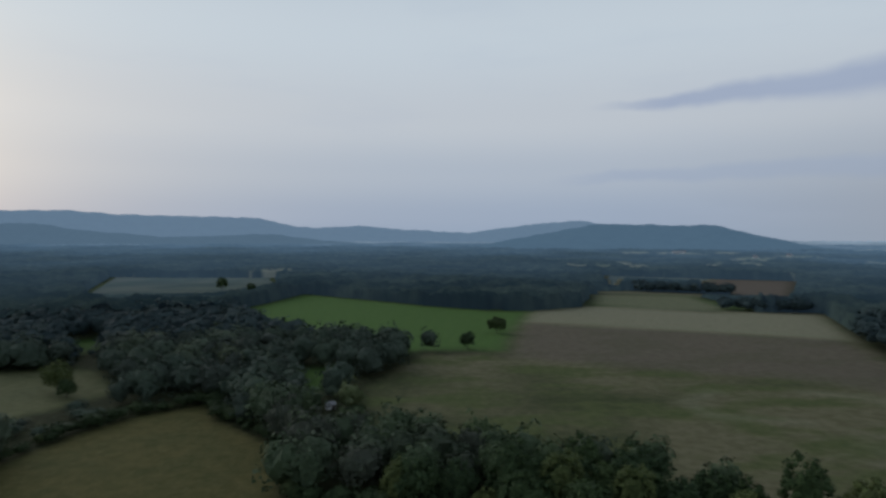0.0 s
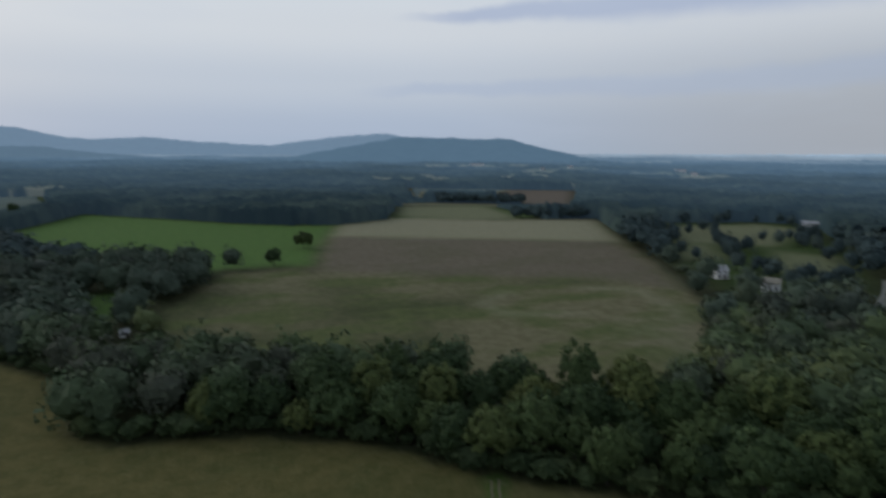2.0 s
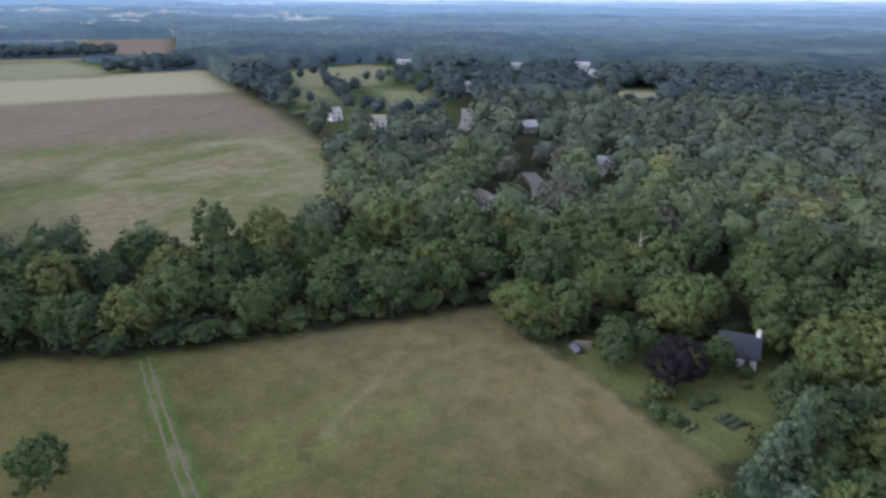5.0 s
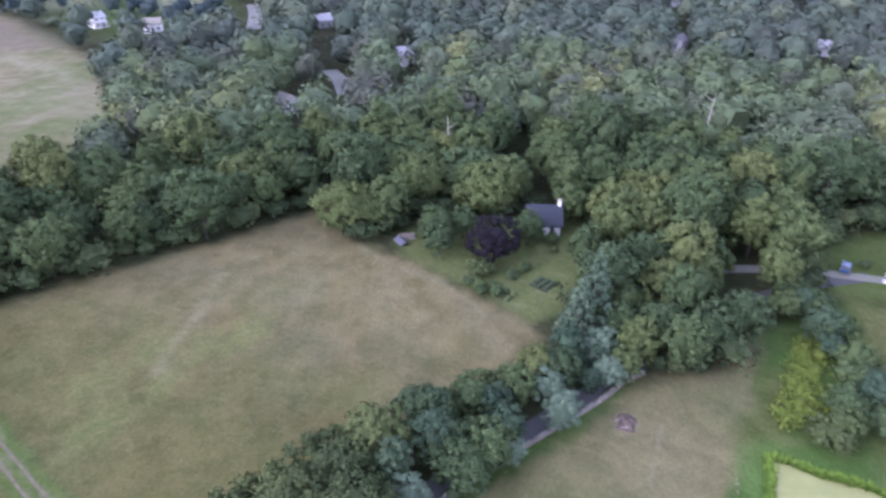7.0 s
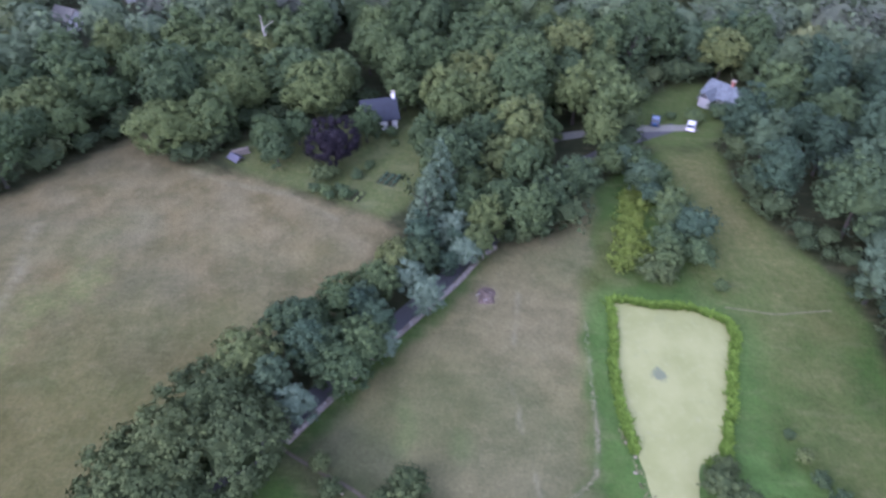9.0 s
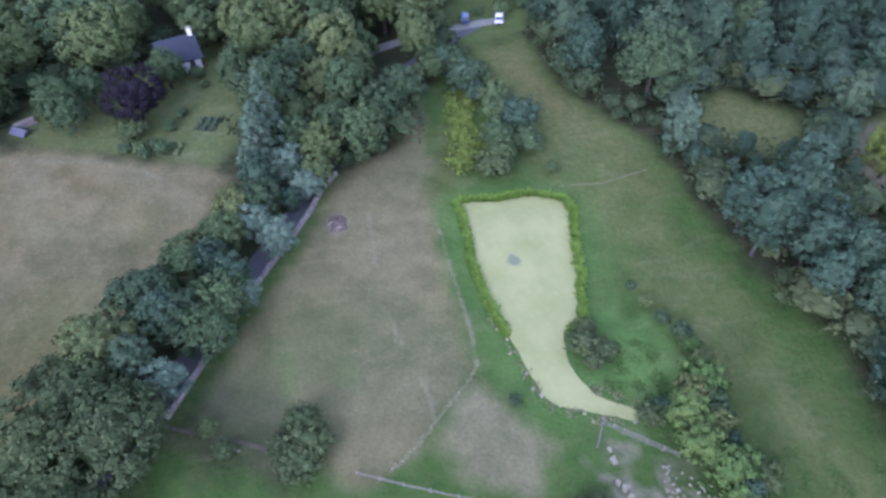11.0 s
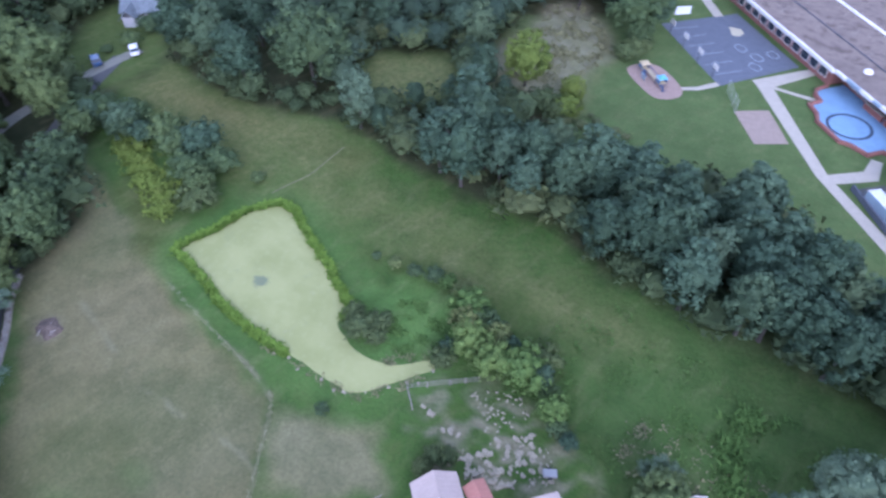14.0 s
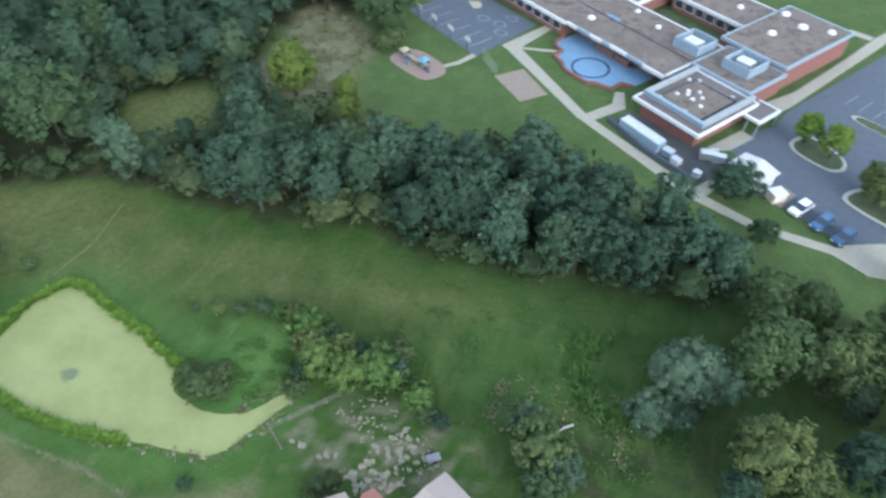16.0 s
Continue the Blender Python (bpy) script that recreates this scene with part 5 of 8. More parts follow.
def far_country():
    """The backdrop of far woods with their pastures, up to the foot of the ridges."""
    az = np.concatenate([np.arange(-42, 62, 0.2), np.arange(62, 200, 0.9)])
    rad = np.concatenate([np.geomspace(FAR, 1300, 125), np.geomspace(1310, 4600, 85)])
    x, y = polar(rad, az)
    gap, thicket = np.zeros(x.shape, bool), np.zeros(x.shape, bool)
    for poly in OPEN:
        gap |= inside(poly, x, y) > -6
    for k in (1.05, 1.1, 1.16, 1.22):
        for poly in SIGHT:
            thicket |= inside(poly, x * k, y * k) > 0
    for hx, hy in HOMES.values():
        d = math.hypot(hx, hy)
        along, across = (x * hx + y * hy) / d - d, (x * -hy + y * hx) / d
        gap |= (np.abs(across) < 9) & (along > -0.16 * d) & (along < 9)
    past = np.zeros(x.shape)
    edge = 0.25 * waves(x, y, 120, 67)
    for a, r, da, dr in PASTURES:
        q = np.maximum(np.abs((az[None, :] - a) / da), np.abs((rad[:, None] - r - 30 * np.sin(az[None, :] * 3)) / dr))
        past = np.maximum(past, np.clip((1 + edge - q) * 5, 0, 1))
    # two far fields redrawn on the backdrop so its haze glow covers them
    meadow = np.maximum(inside(LEFT_GREEN, x, y), inside(FAR_EDGE, x, y)) > 3
    crowns = np.sqrt(np.abs(waves(x, y, 17, 62))) + 0.7 * np.sqrt(np.abs(waves(x, y, 12, 63)))
    wood = 7.5 + 4.2 * crowns + 2.5 * waves(x, y, 60, 68) + 2.5 * waves(x, y, 300, 64)
    z = land(x, y) + np.where(gap, -3.0, np.where(thicket, 3.0 + crowns, wood * (1 - past) + 10.0 * past))
    z = np.where(meadow, land(x, y) + 0.6, z)
    past = np.where(meadow, 0.5, past)
    m, n = x.shape
    i, j = np.meshgrid(np.arange(m - 1), np.arange(n - 1), indexing="ij")
    faces = np.stack([i * n + j, i * n + j + 1, (i + 1) * n + j + 1, (i + 1) * n + j], -1).reshape(-1, 4)[:, ::-1]
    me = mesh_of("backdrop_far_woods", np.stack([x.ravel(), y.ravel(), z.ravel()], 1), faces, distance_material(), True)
    float_attribute(me, "tint", np.clip(0.4 + 0.25 * waves(x, y, 60, 65) + 0.2 * waves(x, y, 20, 66) + 0.35 * waves(x * 0.5, y, 170, 69), 0, 1).ravel())
    float_attribute(me, "pasture", past.ravel())
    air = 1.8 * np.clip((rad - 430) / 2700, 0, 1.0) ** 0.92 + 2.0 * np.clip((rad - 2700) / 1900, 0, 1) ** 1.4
    east = np.clip((az - 22) / 26, 0, 1)     # haze glow made thicker over the low country to the east
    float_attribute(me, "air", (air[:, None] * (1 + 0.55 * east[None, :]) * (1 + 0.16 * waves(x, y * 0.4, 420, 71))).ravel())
    tagged(new("backdrop_far_woods", me), "far woods and pale pastures, evening haze added as a glow", "woodland", kind="structure")


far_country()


# ---------------------------------------------------------------- pond
def weed_material():
    def build(t, p):
        fine, wide = t.noise(p, 1.1, 5.0, 0.6), t.noise(p, 0.16, 4.0)
        c = t.mix(t.step(wide, 0.3, 0.7), (0.190, 0.205, 0.076), (0.232, 0.244, 0.100))
        c = t.mix(t.math("MULTIPLY", t.step(fine, 0.5, 0.7), 0.3), c, (0.26, 0.272, 0.13))
        c = t.mix(t.math("MULTIPLY", t.step(t.noise(p, 0.3, 6.0, 0.7), 0.56, 0.72), 0.4), c, (0.165, 0.185, 0.085))
        c = t.mix(t.math("MULTIPLY", t.step(t.noise(p, 0.22, 7.0, 0.75, (1.4, 0.8, 1.0)), 0.6, 0.7), 0.35), c, (0.22, 0.22, 0.15))
        hole = t.n("ShaderNodeVectorMath", operation="DISTANCE")
        t.link(p, hole.inputs[0])
        hole.inputs[1].default_value = (55.1, -23.1, 0.03)
        near = t.math("ADD", hole.outputs["Value"], t.math("MULTIPLY", fine, -2.6))
        return t.mix(t.step(near, 0.1, -0.7), c, (0.12, 0.14, 0.08))
    return material("duckweed", build, 0.75, 0.25)


bm = bmesh.new()
prism(bm, rounded(POND, 4, 0.06, 3), -0.3, 0.035)
me = bpy.data.meshes.new("pond")
bm.to_mesh(me)
bm.free()
me.materials.append(weed_material())
tagged(new("water_pond", me), "farm pond covered all over with pale green duckweed", "pond", kind="structure")


# ---------------------------------------------------------------- made ground: lanes, paths, courts
ASPHALT = plain("asphalt", (0.064, 0.067, 0.068), 0.15, 0.5, 0.9, 0.3, bump=0.01)
ASPHALT_OLD = plain("old_asphalt", (0.083, 0.094, 0.116), 0.16, 0.8, 0.9, 0.3, bump=0.01)
ROAD_PALE = plain("worn_pale_asphalt", (0.160, 0.166, 0.150), 0.15, 1.0, 0.9, 0.2)
CONCRETE = plain("concrete", (0.30, 0.275, 0.225), 0.12, 0.8, 0.9, 0.2)
GRAVEL_DRIVE = plain("grey_gravel", (0.168, 0.170, 0.142), 0.2, 0.5, 0.95, 0.1)
KERB = plain("kerb_stone", (0.34, 0.33, 0.30), 0.12, 0.4, 0.9, 0.2)
BRICK = plain("red_brick", (0.20, 0.095, 0.08), 0.18, 0.3, 0.9, 0.15)
WHITE = plain("white_paint", (0.55, 0.54, 0.54), 0.05, 0.8, 0.5, 0.4)
BLUE_TRIM = plain("pale_blue_metal", (0.215, 0.27, 0.32), 0.1, 0.8, 0.5, 0.4)
BLUE_FLOOR = plain("blue_painted_floor", (0.15, 0.245, 0.36), 0.12, 1.4, 0.8, 0.3)
BLACK_PAINT = plain("black_paint", (0.02, 0.03, 0.05), 0.1, 0.4, 0.7, 0.3)
LINE_PAINT = plain("worn_line_paint", (0.22, 0.25, 0.29), 0.2, 0.3, 0.8, 0.3)


def weathered_roof(t, p):
    """Pinkish gravel with dark washed stains, ponding rings and paler scuffs."""
    fine, mid, wide = t.noise(p, 5.0, 6.0, 0.7), t.noise(p, 0.5, 6.0, 0.7), t.noise(p, 0.13, 4.0, 0.6)
    c = t.mix(t.step(fine, 0.3, 0.7), (0.128, 0.104, 0.090), (0.192, 0.158, 0.136))
    c = t.mix(t.math("MULTIPLY", t.step(mid, 0.48, 0.66), 0.75), c, (0.066, 0.055, 0.049))
    c = t.mix(t.math("MULTIPLY", t.step(wide, 0.48, 0.62), 0.45), c, (0.105, 0.088, 0.080))
    streaks = t.noise(p, 0.8, 5.0, 0.7, (1.0, 0.25, 1.0))
    c = t.mix(t.math("MULTIPLY", t.step(streaks, 0.56, 0.72), 0.5), c, (0.235, 0.205, 0.185))
    return c, fine, 0.02


GRAVEL_ROOF = material("gravel_roof", weathered_roof, 0.95, 0.1)
GRAVEL_DARK = plain("dark_roof_felt", (0.14, 0.12, 0.115), 0.16, 1.6, 0.95, 0.1)
GLASS = plain("window_glass", (0.035, 0.045, 0.06), 0.1, 1.0, 0.08, 0.6)
METAL = plain("galvanised_metal", (0.5, 0.52, 0.54), 0.12, 0.6, 0.4, 0.5, 0.6)
MULCH = plain("rubber_mulch", (0.25, 0.185, 0.155), 0.22, 0.4, 0.95, 0.1, bump=0.03)
SAND = plain("sandy_soil", (0.235, 0.188, 0.155), 0.16, 0.7, 0.95, 0.1, bump=0.02)
DARK = plain("dark_rubber", (0.02, 0.02, 0.022), 0.2, 0.3, 0.8, 0.2)
TIMBER = plain("weathered_timber", (0.17, 0.155, 0.135), 0.25, 0.3, 0.9, 0.15, bump=0.01)
FIELDSTONE = plain("field_stone", (0.25, 0.235, 0.205), 0.4, 0.3, 0.92, 0.15, bump=0.03)


def slab(name, outline, z0, z1, mat, label, category, at=None, kind="structure"):
    """A flat laid surface as an object of its own."""
    bm = bmesh.new()
    prism(bm, outline, z0, z1)
    me = bpy.data.meshes.new(name)
    bm.to_mesh(me)
    bm.free()
    me.materials.append(mat)
    ob = new(name, me)
    if at is not None:
        ob.matrix_world = at
    return tagged(ob, label, category, kind=kind)


def strip(points, width):
    """The outline of a band of that width along a line."""
    p = np.array(points, float)
    t = np.gradient(p, axis=0)
    n = np.stack([-t[:, 1], t[:, 0]], 1) / np.linalg.norm(t, axis=1)[:, None]
    return [tuple(q) for q in np.concatenate([p + n * width / 2, (p - n * width / 2)[::-1]])]


def smooth_line(points, steps=6):
    p = np.array([points[0], *points, points[-1]], float)
    out = []
    for i in range(1, len(p) - 2):
        for k in range(steps):
            s = k / steps
            a, b, c, d = p[i - 1], p[i], p[i + 1], p[i + 2]
            out.append(0.5 * (2 * b + (c - a) * s + (2 * a - 5 * b + 4 * c - d) * s * s + (3 * b - a - 3 * c + d) * s ** 3))
    return np.array(out + [p[-1]])


lane = smooth_line(DRIVE)
slab("road_lane", strip(lane, 2.8), 0.01, 0.03, ASPHALT, "narrow dark asphalt farm lane beside the hedgerow", "road")
slab("road_house_drive", strip(smooth_line([(113.5, -10.5), (116, -15), (118.5, -23), (120.5, -32), (121.5, -42)]), 2.6), 0.02, 0.042, GRAVEL_DRIVE, "pale gravel drive to a house", "road")
slab("road_house_lane", strip(smooth_line([(120.5, 2), (117.5, -5), (115.5, -11)]), 1.7), 0.02, 0.04, GRAVEL_DRIVE, "pale gravel drive under the trees", "road")
for a, b, width in ROADS[:2]:
    slab("road_village", strip(smooth_line([a, ((a[0] + b[0]) / 2 + 2, (a[1] + b[1]) / 2), b]), width), 0.25, 0.3, ROAD_PALE, "grey asphalt residential street among trees", "road")

# low dry-stone wall on the field side of the lane
wall = thing("stone_wall", (0, 0, 0), 0, "low dry-stone wall of pale fieldstone along the lane", "wall")
stone_meshes = []
for k in range(5):
    gg = random.Random(700 + k)
    bm = bmesh.new()
    bmesh.ops.create_icosphere(bm, subdivisions=1, radius=1.0)
    for v in bm.verts:
        v.co *= gg.uniform(0.75, 1.15)
    me = bpy.data.meshes.new("stone")
    bm.to_mesh(me)
    bm.free()
    me.materials.append(FIELDSTONE)
    stone_meshes.append(me)
gg = random.Random(5)


def lay_stone(parent, x, y, z, sx, sy, sz, turn, name="stone"):
    ob = new(name, stone_meshes[gg.randrange(5)])
    ob.parent = parent
    ob.matrix_basis = pose(x, y, z, gg.uniform(-6, 6), gg.uniform(-6, 6), turn) @ Matrix.Diagonal((sx, sy, sz, 1))
    return ob


verge = np.array([(41.2, 22.1), (43.0, 21.0), (50.2, 16.8), (57.6, 12.4), (63.5, 8.5), (70.6, 3.9), (75.7, 1.2), (79.3, -1.5)])
slab("road_verge", strip(smooth_line(verge), 0.95), 0.0, 0.02, plain("pale_trodden_verge", (0.20, 0.175, 0.145), 0.3, 0.5, 0.95, 0.05, bump=0.03), "pale stony verge between the lane and the meadow", "verge")
edge = smooth_line(verge)
dist = np.concatenate([[0], np.cumsum(np.linalg.norm(np.diff(edge, axis=0), axis=1))])
for s in np.arange(0.2, dist[-1], 0.46):
    x, y = np.interp(s, dist, edge[:, 0]), np.interp(s, dist, edge[:, 1])
    tx, ty = np.interp(s + 0.5, dist, edge[:, 0]) - x, np.interp(s + 0.5, dist, edge[:, 1]) - y
    for off in (-0.14, 0.16):
        if gg.random() < 0.85:
            lay_stone(wall, x - ty * off * 2 + gg.uniform(-0.1, 0.1), y + tx * off * 2 + gg.uniform(-0.1, 0.1), 0.2, gg.uniform(0.2, 0.36), gg.uniform(0.16, 0.28), gg.uniform(0.16, 0.32), math.degrees(math.atan2(ty, tx)) + gg.uniform(-20, 20))
TRODDEN = plain("trodden_dry_grass", (0.118, 0.124, 0.062), 0.35, 0.6, 0.95, 0.05)
slab("road_footpath", strip(smooth_line([(68.4, -34.6), (68.0, -38.0), (67.6, -41.5), (68.2, -45.0), (69.0, -49.6)]), 0.34), 0.0, 0.016, TRODDEN, "faint trodden path through the long grass to the pond", "path")
slab("road_footpath", strip(smooth_line([(41.4, 23.2), (40.3, 22.2), (38.2, 18.1), (36.1, 13.4), (34.6, 11.0)]), 0.45), 0.0, 0.022, plain("brown_trodden_earth", (0.066, 0.060, 0.042), 0.3, 0.6, 0.95, 0.05), "narrow brown path leaving the lane below the oaks", "path")

# ---------------------------------------------------------------- the school; x runs along its long front, y away from the meadow
CAMPUS = pose(0, -105, 0, 0, 0, 146)


def campus(name, outline, z0, z1, mat, label, category, kind="structure"):
    return slab(name, outline, z0, z1, mat, label, category, CAMPUS, kind)


campus("ground_court", [(-53.0, -15.5), (-29.2, -15.5), (-31.7, 2.6), (-53.5, 2.2)], 0.0, 0.03, ASPHALT_OLD, "blue-grey asphalt games court with worn white markings", "court")
for k in range(6):
    x = -50.5 + k * 3.5
    campus("court_line", [(x, -14.5), (x + 0.14, -14.5), (x + 0.14, -8.5), (x, -8.5)], 0.031, 0.036, LINE_PAINT, "worn white line painted on the asphalt court", "line")
for k, (x, y) in enumerate([(-36.5, -3.4), (-36.8, 0.2), (-40.5, -4.6), (-33.6, -5.6)]):
    ring = [(x + 1.5 * math.cos(a), y + 1.1 * math.sin(a)) for a in np.linspace(0, 6.283, 25)[:-1]]
    n = len(ring)
    hollow = mesh_of("court_marking", [(a, b, 0.034) for a, b in ring] + [(x + (a - x) * 0.86, y + (b - y) * 0.86, 0.034) for a, b in ring], [(i, (i + 1) % n, n + (i + 1) % n, n + i) for i in range(n)], LINE_PAINT)
    ob = new("court_marking", hollow)
    ob.matrix_world = CAMPUS
    tagged(ob, "faded painted ring on the asphalt court", "marking", kind="structure")
campus("court_map", [(-48.8, -2.4), (-47.2, -0.5), (-45.6, -0.9), (-44.6, -2.4), (-45.4, -3.6), (-47.2, -3.0)], 0.031, 0.036, plain("cream_paint", (0.34, 0.31, 0.22), 0.15, 0.5),
       "cream and yellow map shape painted on the court", "marking")
campus("pavement_path", [(-29.6, -8.6), (-27.4, -8.8), (-3.0, -13.6), (22, -14.4), (31, -12.6), (34.7, -11.0), (41.5, -7.6), (46.6, -7.2), (46.0, -5.2), (42, -5.4), (34.5, -9.2), (30.5, -10.9),
                         (22.4, -12.2), (-2.5, -11.7), (-26.6, -6.2), (-28.6, 4.0), (-30.6, 4.0)], 0.0, 0.045, CONCRETE, "pale concrete footpath across the school lawn", "path")
campus("pavement_path", [(-27.5, -6.6), (-26.2, -6.4), (-21.2, -1.8), (-21.6, -0.8)], 0.0, 0.042, CONCRETE, "narrow concrete path to the blue courtyard", "path")
campus("pavement_path", [(-2.8, -12.4), (-0.6, -12.5), (0.3, -4.8), (-3.4, -1.2), (-4.6, -2.4), (-2.2, -5.6)], 0.0, 0.048, CONCRETE, "concrete path to the school door", "path")
campus("pavement_path", [(-30.4, -15.4), (-30.3, -16.4), (-29.8, -19.6), (-30.3, -22.6), (-29.4, -22.8), (-28.7, -19.8), (-29.0, -16.6), (-29.2, -15.4)], 0.0, 0.046, CONCRETE, "short concrete path from court to playground", "path")
campus("ground_sand", [(-21.5, -17), (-12.3, -18.6), (-11.1, -13.0), (-20.3, -10.9)], 0.0, 0.03, SAND, "bare sandy patch with a climbing net", "ground")
campus("ground_patio", [(-24.0, 0.9), (-24.5, 7.0), (-8.9, 7.05), (-3.6, 7.0), (-3.8, 1.2), (-5.6, 0.3), (-5.4, -2.6), (-8.4, -3.6), (-9.6, -4.8), (-15.3, -4.9), (-17.4, -3.6), (-20.2, -3.2), (-20.6, -0.6), (-22.6, -0.4)],
       0.0, 0.05, BLUE_FLOOR, "sky-blue painted courtyard with a black ring", "patio")
outer = [(3.75 * math.cos(a), 3.75 * math.sin(a)) for a in np.linspace(0, 6.283185, 57)[:-1]]
verts = [(x, y, 0.0) for x, y in outer] + [(x * 0.87, y * 0.87, 0.0) for x, y in outer]
faces = [(i, (i + 1) % 56, 56 + (i + 1) % 56, 56 + i) for i in range(56)]
ob = new("courtyard_ring", mesh_of("courtyard_ring", verts, faces, BLACK_PAINT))
ob.matrix_world = CAMPUS @ pose(-13.1, -0.2, 0.056)
tagged(ob, "black ring painted on the blue courtyard floor", "marking", kind="structure")
# low brick edge round the courtyard
edge_wall = thing("courtyard_wall", (0, 0, 0), 0, "low red-brick wall stepping round the blue courtyard", "wall")
edge_wall.matrix_world = CAMPUS
EDGE = [(-24.6, 3.4), (-24.0, 0.9), (-22.6, -0.4), (-20.6, -0.6), (-20.2, -3.2), (-17.4, -3.6), (-15.3, -4.9), (-9.6, -4.8), (-8.4, -3.6), (-5.4, -2.6), (-5.6, 0.3), (-3.8, 1.2)]
for (ax, ay), (bx2, by2) in zip(EDGE[:-1], EDGE[1:]):
    bm = bmesh.new()
    length, turn = math.hypot(bx2 - ax, by2 - ay), math.atan2(by2 - ay, bx2 - ax)
    box(bm, -0.2, -0.28, 0, length + 0.2, 0.28, 0.55, 0.04)
    bm.transform(Matrix.Translation((ax, ay, 0)) @ Matrix.Rotation(turn, 4, "Z"))
    part("wall_length", bm, BRICK, edge_wall)

TRIM_GREY = plain("weathered_grey_metal", (0.27, 0.285, 0.30), 0.15, 0.8, 0.6, 0.3)
school = thing("school_building", (0, 0, 0), 0, "single-storey red-brick school with flat gravel roofs and white fascias", "school")
school.matrix_world = CAMPUS


def wing(x0, y0, x1, y1, h, roof, over=0.9, fascia=0.55, trim=None):
    """A flat-roofed wing: brick walls with a window band, deep fascia and gravel roof with a raised lip."""
    trim = trim or WHITE
    part("wall", box(bmesh.new(), x0 + over, y0 + over, 0, x1 - over, y1 - over, h - fascia - 0.02, 0.02), BRICK, school)
    for a, b, c, d in ((x0, y0, x1, y0 + 0.35), (x0, y1 - 0.35, x1, y1), (x0, y0 + 0.35, x0 + 0.35, y1 - 0.35), (x1 - 0.35, y0 + 0.35, x1, y1 - 0.35)):
        part("fascia", box(bmesh.new(), a, b, h - fascia, c, d, h + 0.12, 0.03), trim, school)
    part("roof", box(bmesh.new(), x0 + 0.35, y0 + 0.35, h - fascia, x1 - 0.35, y1 - 0.35, h), roof, school)


def windows_along(x0, x1, y, z0, z1, count, face):
    """A row of framed windows on a wall that runs along x; face: -1 or 1, the side that it looks to."""
    step = (x1 - x0) / count
    for i in range(count):
        a, b = x0 + (i + 0.1) * step, x0 + (i + 0.9) * step
        frame_bm = bmesh.new()
        for u0, w0, u1, w1 in ((a, z0, b, z0 + 0.09), (a, z1 - 0.09, b, z1), (a, z0 + 0.09, a + 0.08, z1 - 0.09), (b - 0.08, z0 + 0.09, b, z1 - 0.09)):
            box(frame_bm, u0, y, w0, u1, y + face * 0.09, w1)
        win = part("window", frame_bm, WHITE, school)
        part("pane", box(bmesh.new(), a + 0.08, y, z0 + 0.09, b - 0.08, y + face * 0.04, z1 - 0.09), GLASS, win)


part("wall", box(bmesh.new(), -57.6, 7.1, 0, -3.8, 16.4, 3.03, 0.02), BRICK, school)
part("wall", box(bmesh.new(), -61, 3.9, 0, -25.2, 7.09, 3.03, 0.02), BRICK, school)
part("roof", box(bmesh.new(), -61.65, 4.3, 3.05, 0.25, 20.45, 3.6), GRAVEL_ROOF, school)
for a, b, c, d in ((-62, 20.45, 0.6, 20.8), (-62, 4.3, -61.65, 20.45), (0.25, 4.3, 0.6, 20.45)):
    part("fascia", box(bmesh.new(), a, b, 3.05, c, d, 3.72, 0.03), WHITE, school)
for a, b, y, band in ((-62, -38, 2.75, "WHITE"), (-38, -24.4, 2.95, "WHITE"), (-24.4, -21.6, 3.4, "WHITE"), (-21.6, -18.0, 3.55, "BLUE"), (-18.0, -14.9, 3.6, "WHITE"), (-14.9, -12.9, 3.7, "BLUE"), (-12.9, -8.6, 3.8, "WHITE"),
                      (-8.6, -4.4, 3.7, "BLUE"), (-4.4, 0.6, 3.45, "WHITE")):
    part("fascia", box(bmesh.new(), a, y, 3.05, b, y + 0.4, 3.72, 0.03), WHITE if band == "WHITE" else BLUE_TRIM, school)
    part("roof", box(bmesh.new(), a, y + 0.4, 3.05, b, 4.3, 3.6), GRAVEL_ROOF, school)
for a, b in ((-17.6, -13.0), (-12.4, -9.0)):
    planter = part("planter_wall", box(bmesh.new(), a, 5.6, 0, b, 6.1, 1.1, 0.03), BRICK, school)
    part("planter_coping", box(bmesh.new(), a - 0.05, 5.55, 1.1, b + 0.05, 6.15, 1.2, 0.02), CONCRETE, planter)
# blue tarp spread on the main roof
part("roof_patch", box(bmesh.new(), -21.6, 11.95, 3.6, -18.4, 13.0, 3.66, 0.02), plain("blue_roof_tarp", (0.13, 0.20, 0.29), 0.2, 0.8, 0.6), school, "blue tarp on the roof")
wing(-62, 20.9, -21.5, 42, 3.6, GRAVEL_ROOF)
wing(-21.4, 30.6, -1.6, 42, 3.6, GRAVEL_ROOF)
wing(1.5, -5.3, 15.5, 10.6, 3.4, GRAVEL_DARK, over=1.2)
wing(0.7, 10.7, 13.2, 21.6, 4.0, GRAVEL_ROOF, over=0.3, trim=BLUE_TRIM)
wing(-1.5, 21.7, 12.7, 43.6, 4.8, GRAVEL_ROOF, over=0.3, trim=BLUE_TRIM)
windows_along(-60, -26, 3.89, 0.9, 2.7, 12, -1)
windows_along(-23.6, -18.2, 7.09, 0.4, 2.7, 3, -1)
windows_along(-8.6, -4.2, 7.09, 0.4, 2.7, 3, -1)
windows_along(3.5, 14, -3.9, 1.1, 2.5, 5, -1)
windows_along(-20, -4, 31.49, 0.9, 2.6, 6, -1)
